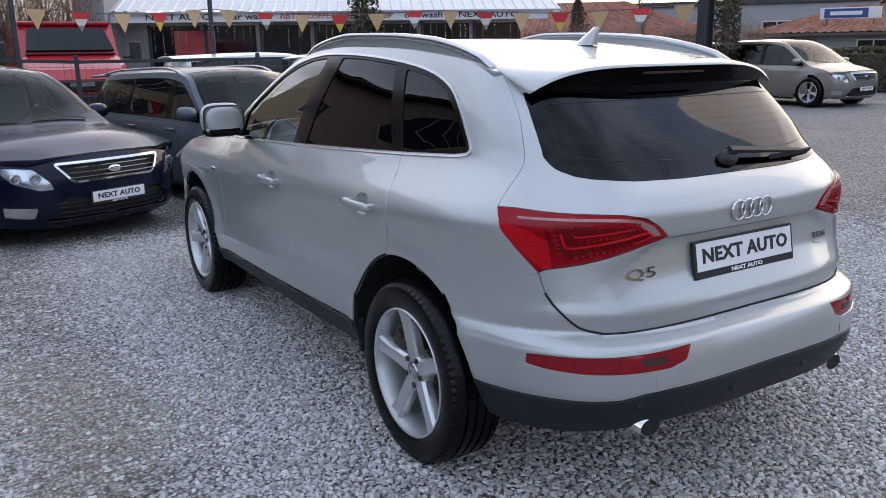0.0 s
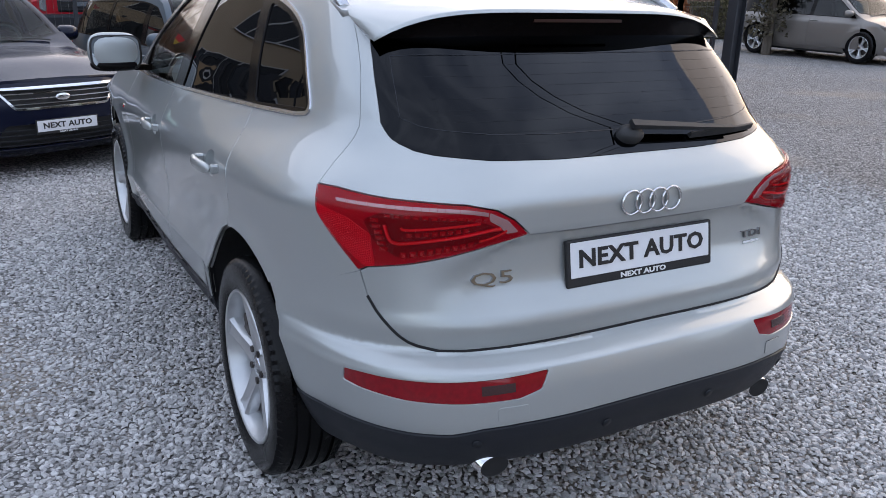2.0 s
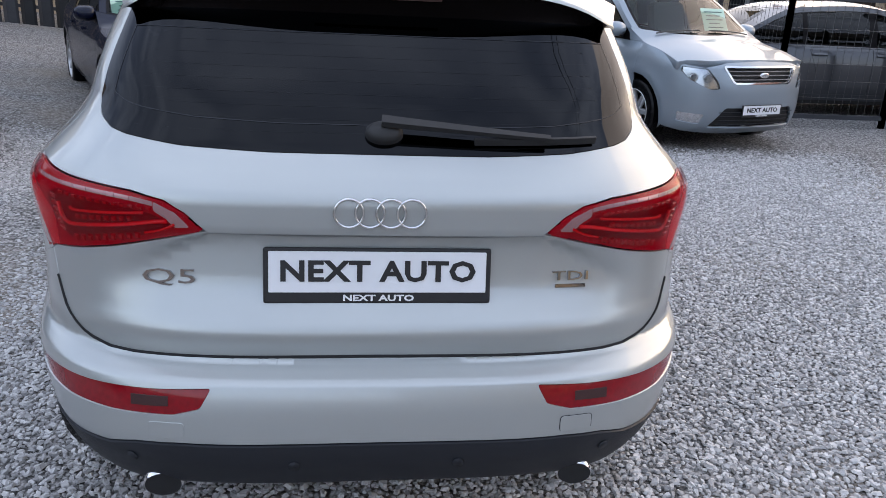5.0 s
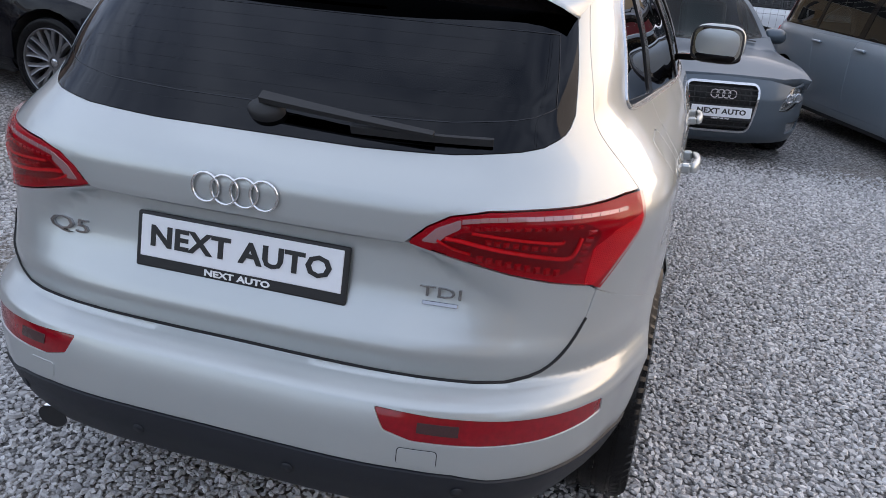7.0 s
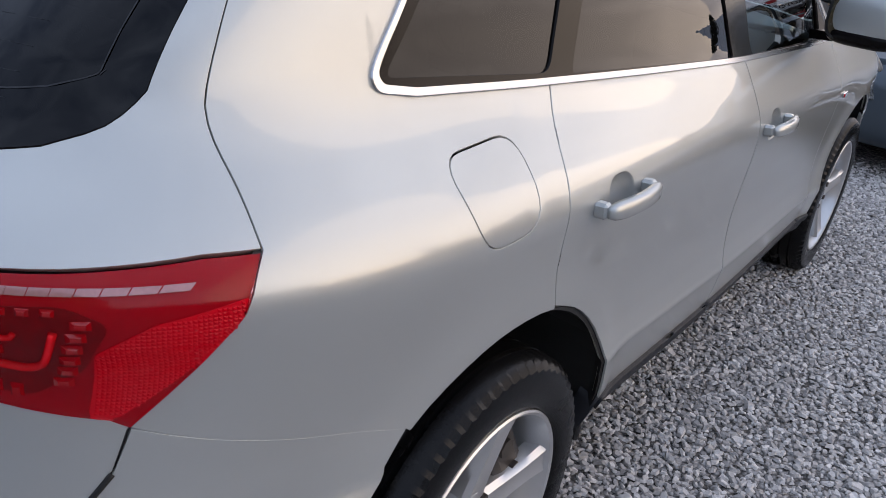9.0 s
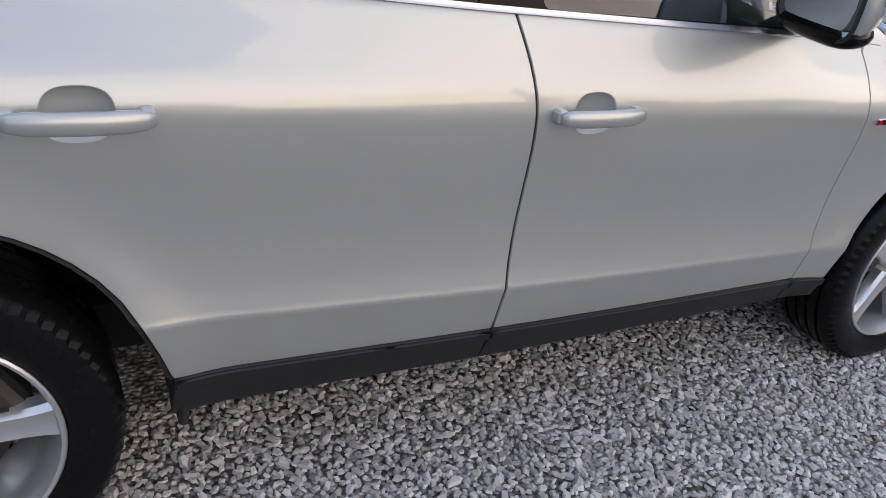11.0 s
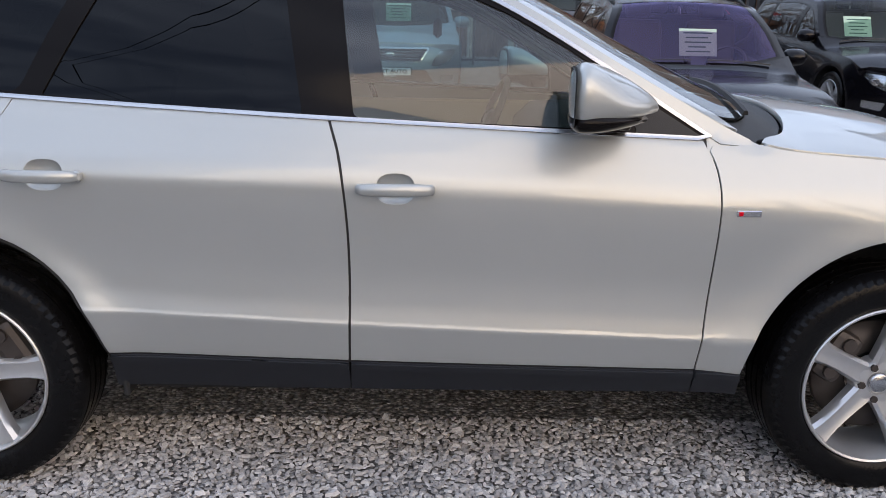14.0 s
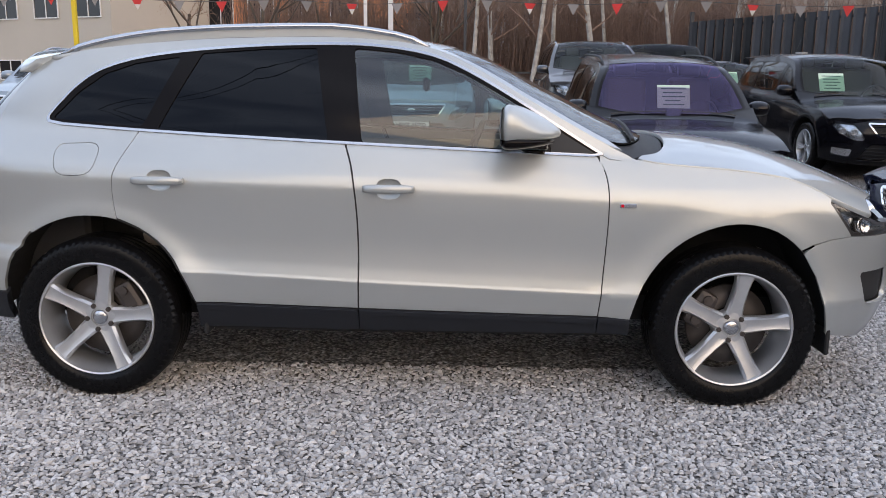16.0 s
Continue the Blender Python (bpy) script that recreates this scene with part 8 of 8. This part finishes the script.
def lorry():
    """Red flat-fronted light lorry cab, seen from the front over the fence."""
    t = thing("red_lorry", "red light lorry with black mirrors and dark windscreen", "lorry", m=pose(0.05, 14.6, 0.06, 0, 0, 180))
    # the cab faces local +y
    secs = [(-1.6, 0.55, 2.08, 0.96), (-0.8, 0.45, 2.16, 0.98), (-0.15, 0.45, 2.16, 0.98), (0.40, 0.45, 1.56, 0.97), (1.00, 0.45, 1.30, 0.94), (1.22, 0.48, 1.12, 0.87)]
    bm = bmesh.new()
    rings = []
    for y, z0, z1, w in secs:
        top = w * (0.86 if z1 > 1.5 else 0.94)
        rings.append([bm.verts.new(p) for p in ((-w, y, z0), (-w, y, min(1.15, z1 - 0.06)), (-top, y, z1 - 0.05), (-top + 0.12, y, z1), (top - 0.12, y, z1), (top, y, z1 - 0.05), (w, y, min(1.15, z1 - 0.06)), (w, y, z0))])
    for a, b in zip(rings, rings[1:]):
        for j in range(8):
            bm.faces.new((a[j], a[(j + 1) % 8], b[(j + 1) % 8], b[j]))
    bm.faces.new(rings[0][::-1]); bm.faces.new(rings[-1])
    bmesh.ops.recalc_face_normals(bm, faces=bm.faces[:])
    part("cab", bm, M_REDPAINT, t)
    a, b = Vector((0, -0.02, 2.02)), Vector((0, 0.35, 1.61))
    bm = bmesh.new()
    off = Vector((0, 0.04, 0.035))
    vs = [bm.verts.new(p + off) for p in (a + Vector((-0.66, 0, 0)), a + Vector((0.66, 0, 0)), b + Vector((0.76, 0, 0)), b + Vector((-0.76, 0, 0)))]
    vb = [bm.verts.new(v.co - Vector((0, 0.03, 0.03))) for v in vs]
    bm.faces.new(vs); bm.faces.new(vb[::-1])
    for j in range(4):
        bm.faces.new((vs[j], vb[j], vb[(j + 1) % 4], vs[(j + 1) % 4]))
    bmesh.ops.recalc_face_normals(bm, faces=bm.faces[:])
    part("windscreen", bm, M_DARKGLASS, t)
    gr = part("grille", box(bmesh.new(), 0, 1.22, 1.00, 0.95, 0.05, 0.20, 0.02), M_BLACK, t)
    for i in range(4):
        part("grille_bar", box(bmesh.new(), 0, 1.25, 0.935 + 0.045 * i, 0.90, 0.02, 0.012, 0.003), M_DARKCLAD, gr)
    part("roof_lip", box(bmesh.new(), 0, -0.10, 2.14, 1.62, 0.16, 0.06, 0.02, seg=2), M_REDPAINT, t)
    part("wiper_panel", box(bmesh.new(), 0, 0.40, 1.575, 1.55, 0.12, 0.03, 0.01), M_BLACK, t)
    for sg in (-0.34, 0.34):
        part("headrest", box(bmesh.new(), sg, -0.02, 1.78, 0.22, 0.05, 0.16, 0.03, seg=2), M_FASCIA, t)
    part("maker_plate", box(bmesh.new(), 0, 1.255, 1.03, 0.42, 0.012, 0.075, 0.004), M_CHROME, t)
    part("bumper", box(bmesh.new(), 0, 1.20, 0.66, 1.86, 0.22, 0.40, 0.05, seg=2), M_DARKCLAD, t)
    for sg in (1, -1):
        part("headlamp", box(bmesh.new(), sg * 0.74, 1.13, 1.06, 0.26, 0.18, 0.34, 0.06, seg=2, m=Matrix.Rotation(sg * -0.35, 4, "Z")), M_REFLECTOR, t)
        mi = part("wing_mirror", box(bmesh.new(), sg * 1.18, 0.30, 1.60, 0.22, 0.10, 0.40, 0.04, seg=2), M_BLACK, t)
        part("mirror_arm", box(bmesh.new(), sg * 1.04, 0.25, 1.50, 0.20, 0.04, 0.04, 0.01), M_BLACK, mi)
        put_wheel(KIT_D, t, sg * 0.82, 0.55, 0.2, False)
    part("load_bed", box(bmesh.new(), 0, -3.2, 0.95, 2.0, 3.1, 0.35, 0.02), M_STEEL, t)
    for sg in (1, -1):
        put_wheel(KIT_D, t, sg * 0.82, -3.2, 0.2, False)


lorry()

# ---------------------------------------------------------------- houses, walls and hills round about
house("restaurant", "long low building with brown tiled roof", 24.5, 30.0, -42, 16, 8, 1.9, M_WALLBEIGE, 1, "tile", 1.9, (1.0, 0.9), 5, 0.7)
house("garden_wall_house", "plain pale commercial building behind the lane", 34.5, 26.5, -52, 16, 8, 3.4, M_WALLGREY, 1, "flat", 0, (1.4, 0.9), 4, 1.6)
house("tiled_house", "small white house with terracotta tiled roof", 27.8, 15.0, -60, 8, 6, 1.75, M_WALLGREY, 1, "tile", 1.1, (1.1, 1.0), 3, 0.5)
house("tiled_house", "small beige house with terracotta tiled roof", 33.5, 13.0, -62, 8, 6, 2.9, M_WALLBEIGE, 1, "tile", 1.2, (1.1, 1.0), 3, 1.0)
t = thing("shop_sign", "blue and white signboard on the tiled house", "sign", m=pose(27.6, 15.9, 2.75, 0, 0, -60))
part("board", box(bmesh.new(), 0, 0, 0, 2.1, 0.08, 0.42, 0.01), M_WHITEPOLE, t)
part("panel", box(bmesh.new(), -0.15, -0.045, 0, 1.5, 0.02, 0.34), M_BLUESIGN, t)
part("mark", box(bmesh.new(), -0.15, -0.06, 0, 1.1, 0.01, 0.14), M_WHITEPOLE, t)
for dx in (-0.8, 0.8):
    part("leg", box(bmesh.new(), dx, 0.05, -0.7, 0.06, 0.06, 1.1), M_WIRE, t)
# seen only in the panes: a two-storey beige house to the north-west and roofs to the east and south
house("beige_house", "two-storey beige house with dark windows and tiled eaves", -8.4, 14.6, 30, 10, 8, 7.2, M_WALLBEIGE, 2, "tile", 1.8, (2.4, 1.5), 2, 1.4, 3)
house("beige_house", "two-storey beige house south of the yard", 9.5, -12.5, 150, 10, 8, 5.2, M_WALLBEIGE, 2, "tile", 1.8, (1.6, 1.3), 3, 1.0, 1)
house("tiled_house", "low house with dark tiled roof east of the yard", 24.0, -1.0, -92, 12, 8, 2.6, M_WALLGREY, 1, "tile", 2.0, (1.2, 1.1), 4, 0.9)
house("tiled_house", "low house with dark tiled roof east of the yard", 26.0, -15.0, -95, 12, 8, 2.6, M_WALLGREY, 1, "tile", 1.8, (1.2, 1.1), 4, 0.9)
house("white_hall", "long white hall with cream cladding and shop front", -35.0, -20.0, 68, 13, 10, 6.6, M_CREAM, 2, "flat", 0, (1.5, 0.9), 5, 1.0)
house("orange_block", "orange and cream apartment block", -38.0, -7.5, 78, 9, 9, 8.5, M_ORANGE, 3, "flat", 0, (1.4, 1.5), 4, 1.0)
house("grey_block", "low grey hall behind the birches", -36.0, 6.5, 85, 15, 8, 4.2, M_WALLGREY, 1, "flat", 0, (1.8, 0.9), 5, 1.4)


def sheet_fence(label, a, b, h):
    t = thing("panel_fence", label, "fence")
    a, b = Vector((*a, float(lie(*a)))), Vector((*b, float(lie(*b))))
    d = (b - a)
    L = d.length
    d.normalize()
    n = Vector((-d.y, d.x, 0))
    k = int(L / 0.28)
    for i in range(k):
        p0, p1 = a + d * (i * L / k + 0.02), a + d * ((i + 1) * L / k - 0.02)
        bm = bmesh.new()
        pr = [p0, p0 + (p1 - p0) * 0.2 + n * 0.03, p0 + (p1 - p0) * 0.8 + n * 0.03, p1]
        lo = [bm.verts.new(q) for q in pr]
        hi = [bm.verts.new(q + Vector((0, 0, h))) for q in pr]
        lo2 = [bm.verts.new(q - n * 0.012) for q in pr]
        hi2 = [bm.verts.new(q - n * 0.012 + Vector((0, 0, h))) for q in pr]
        for j in range(3):
            bm.faces.new((lo[j], lo[j + 1], hi[j + 1], hi[j]))
            bm.faces.new((lo2[j + 1], lo2[j], hi2[j], hi2[j + 1]))
            bm.faces.new((hi[j], hi[j + 1], hi2[j + 1], hi2[j]))
        part("panel", bm, M_CORRUG, t)
    for i in range(int(L / 2.6) + 1):
        p = a + d * (i * 2.6) - n * -0.06
        part("post", box(bmesh.new(), p.x, p.y, p.z + h / 2 + 0.1, 0.09, 0.09, h + 0.3, 0.005), M_STEEL, t)
    for zz in (0.35, h - 0.15):
        bm = bmesh.new()
        sweep(bm, [a + n * 0.05 + Vector((0, 0, zz)), b + n * 0.05 + Vector((0, 0, zz))], [(-0.025, -0.03), (0.025, -0.03), (0.025, 0.03), (-0.025, 0.03)])
        part("rail", bm, M_STEEL, t)
    return t


sheet_fence("tall black fence of ribbed sheet panels behind the cars", (-17.5, 7.6), (-9.5, 12.5), 2.6)
sheet_fence("tall black fence of ribbed sheet panels behind the cars", (-9.5, 12.5), (-3.6, 13.6), 2.6)
wire_fence("grey steel fence before the birches", [(-16.5, -9.0), (-16.8, 0.0), (-17.5, 7.6)], 1.3, 3.0)
SP = [(-17.2, 1.85, 9.0), (-17.0, 3.4, 9.5), (-17.6, 5.25, 9.0), (-18.5, 7.4, 10.0), (-21.0, 4.4, 9.5), (-20.0, 2.6, 8.5), (-21.5, 6.4, 10.0), (-19.0, 9.2, 9.0), (-22.0, 10.5, 10.0), (-19.5, 12.0, 9.5), (-23.0, 8.3, 10.0), (-24.0, 1.0, 9.0)]
for i, (x, y, h) in enumerate(SP):
    birch("bare birch with white bark beyond the fence", x, y, h, 20 + i, 0.07 + 0.012 * (i % 3))
for i, (x, y, h) in enumerate([(-16.5, -5.2, 6.0), (-17.5, -3.4, 6.5), (-18.5, -2.0, 6.0), (-18.0, 0.6, 7.0), (-24.0, 1.5, 8.0), (-26.0, 4.5, 9.0), (-25.0, 8.0, 9.0), (23.0, 22.0, 7.0), (28.5, 23.5, 8.0), (-2.5, 22.0, 8.0), (-5.5, 24.0, 9.0), (14.0, -22.0, 8.0), (20.0, -10.0, 8.0), (-14.0, 22.0, 9.0), (30.0, 5.0, 8.0)]):
    bare_tree("bare brown tree with fine twigs", x, y, h, M_BARK, 60 + i, 0.55)


def conifer(name, label, x, y, h, r, mat, n, seed, base=0.0, trunk=0.12, taper=True):
    rng = np.random.default_rng(seed)
    t = thing(name, label, "tree", m=pose(x, y, float(lie(x, y)) + base))
    bm = bmesh.new()
    rod(bm, (0, 0, -0.02), (0, 0, h * 0.9), trunk, trunk * 0.3, 8)
    part("trunk", bm, M_BARK, t)

    def spot():
        q = rng.uniform(0, 1) ** 0.9
        a = rng.uniform(0, 6.283)
        rr = r * ((1 - q) ** 0.55 if taper else 1.0) * rng.uniform(0.45, 1.0) * (0.85 + 0.3 * math.sin(3 * a + 6 * q))
        return (rr * math.cos(a), rr * math.sin(a), h * (0.06 + 0.94 * q))
    part("crown", leaf_cloud(n, spot, 0.06 * max(1.0, r), rng), mat, t)
    return t


conifer("cypress", "tall dark cypress beside the lane", 15.6, 11.9, 7.0, 0.55, M_CYPRESS, 5000, 1)
conifer("conifer", "small dark conifer before the office", 9.6, 21.0, 4.2, 0.9, M_CYPRESS, 3500, 2)
conifer("conifer", "small dark conifer by the brown roof", 22.5, 25.5, 3.6, 0.8, M_CYPRESS, 2500, 4)
pl = thing("planter", "white square planter by the wire fence", "planter", m=pose(7.5, 6.93, 0.018))
bm = bmesh.new()
vs = [[bm.verts.new((sx * w, sy * w, z)) for sx, sy in ((-1, -1), (1, -1), (1, 1), (-1, 1))] for w, z in ((0.19, 0.0), (0.26, 0.55), (0.23, 0.55), (0.21, 0.45))]
for a, b in zip(vs, vs[1:]):
    for j in range(4):
        bm.faces.new((a[j], a[(j + 1) % 4], b[(j + 1) % 4], b[j]))
bm.faces.new(vs[-1])
part("pot", bm, M_WHITEPOT, pl)
conifer("dry_conifer", "dead orange conifer standing in the white planter", 7.5, 6.93, 1.25, 0.36, M_RUST, 3600, 7, 0.44, 0.025)


def hedge(label, x, y, rz, L, w, h, seed, mat=M_HEDGE, n=9000):
    rng = np.random.default_rng(seed)
    t = thing("hedge", label, "hedge", m=pose(x, y, float(lie(x, y)), 0, 0, rz))
    part("core", box(bmesh.new(), 0, 0, h * 0.45, L * 0.98, w * 0.7, h * 0.9, 0.05), M_BARK, t)

    def spot():
        a, b, c = rng.uniform(-1, 1, 3)
        k = rng.integers(0, 3)
        p = [a, b, c]
        if k < 2:
            p[1] = math.copysign(rng.uniform(0.75, 1.05), b)
        else:
            p[2] = rng.uniform(0.85, 1.06)
        return (p[0] * L / 2, p[1] * w / 2, h / 2 + p[2] * h / 2 + 0.05 * math.sin(p[0] * 9))
    tagged(part("leaves", leaf_cloud(n, spot, 0.055, rng), mat, t), kind="stuff")


hedge("clipped brown-green hedge by the lane", 22.5, 9.6, -68, 8.0, 1.0, 1.25, 3)
hedge("clipped brown-green hedge by the lane", 20.0, 15.5, -60, 5.0, 1.0, 1.1, 8)
t = thing("hanging_pot", "white hanging flower pot on the black fence", "pot", m=pose(-14.2, 9.2, float(lie(-14.2, 9.2)) + 1.55))
bm = bmesh.new()
lathe(bm, [(0.0, 0.08), (0.16, 0.13), (0.16, 0.115), (0.10, 0.10)], 16, "Z")
part("pot", bm, M_WHITEPOT, t)
bm = bmesh.new()
for a in (0, 2.1, 4.2):
    rod(bm, (0.12 * math.cos(a), 0.12 * math.sin(a), 0.16), (0, 0, 0.55), 0.004, seg=3)
part("hanger", bm, M_WIRE, t)

def thicket(label, x, y, rz, L, w, h, seed, n):
    """A bank of fine brown twigs."""
    rng = np.random.default_rng(seed)
    t = thing("thicket", label, "shrubs", m=pose(x, y, float(lie(x, y)), 0, 0, rz))
    tb = Tubes()
    for _ in range(n):
        a = Vector((rng.uniform(-L / 2, L / 2), rng.uniform(-w / 2, w / 2), 0))
        b = a + Vector((rng.normal(0, 0.35), rng.normal(0, 0.35), h * rng.uniform(0.5, 1.1)))
        m = a.lerp(b, 0.5) + Vector(rng.normal(0, 0.12, 3))
        tb.add(a, m, 0.018, 0.012, 3)
        tb.add(m, b, 0.012, 0.005, 3)
        for k in range(4):
            q = m.lerp(b, rng.uniform(0, 1))
            tb.add(q, q + Vector((rng.normal(0, 0.4), rng.normal(0, 0.4), rng.uniform(0.1, 0.7))), 0.007, 0.003, 3)
    tagged(part("twig_mass", tb.mesh("twig_mass"), M_TWIG, t), kind="stuff")


thicket("bank of bare brown shrubs behind the birches", -24.5, 3.0, 90, 18.0, 3.0, 4.2, 41, 3600)
thicket("bank of bare brown shrubs behind the red lorry", -2.6, 24.0, 0, 9.0, 2.5, 4.3, 44, 1500)
thicket("bank of bare brown shrubs behind the fence", -20.5, 10.5, 60, 14.0, 2.5, 3.4, 42, 1800)
thicket("bank of bare brown shrubs before the brown roof", 21.0, 20.0, -45, 9.0, 2.0, 2.0, 43, 900)

# wooded hills all round
rng = np.random.default_rng(11)
ring, N = [], 96
bm = bmesh.new()
prev = None
for i in range(N + 1):
    a = 2 * math.pi * (i % N) / N
    hgt = 30 + 5 * math.sin(a * 3 + 1.0) + 4 * math.sin(a * 7 + 0.5) + 2.5 * math.sin(a * 17)
    if 0.2 < (a % (2 * math.pi)) < 1.6:                    # lower towards the sunset
        hgt *= 0.42
    if 2.5 < (a % (2 * math.pi)) < 3.5:                    # steeper woods to the west, heightened to keep sky off the bonnet
        hgt *= 1.7
    if 3.5 < (a % (2 * math.pi)) < 5.9:                    # unseen southern hills kept low, so more sky lights the tailgate
        hgt *= 0.4
    hgt = max(5.0, hgt)
    col = [bm.verts.new((r * math.cos(a), r * math.sin(a), z)) for r, z in ((150, -0.5), (185, hgt * 0.6), (225, hgt), (300, hgt * 0.8))]
    if prev:
        for j in range(3):
            bm.faces.new((prev[j], col[j], col[j + 1], prev[j + 1]))
    prev = col
tagged(part("backdrop", bm, M_HILL, smooth=True), "brown wooded hills beyond the town", "hills", kind="structure")
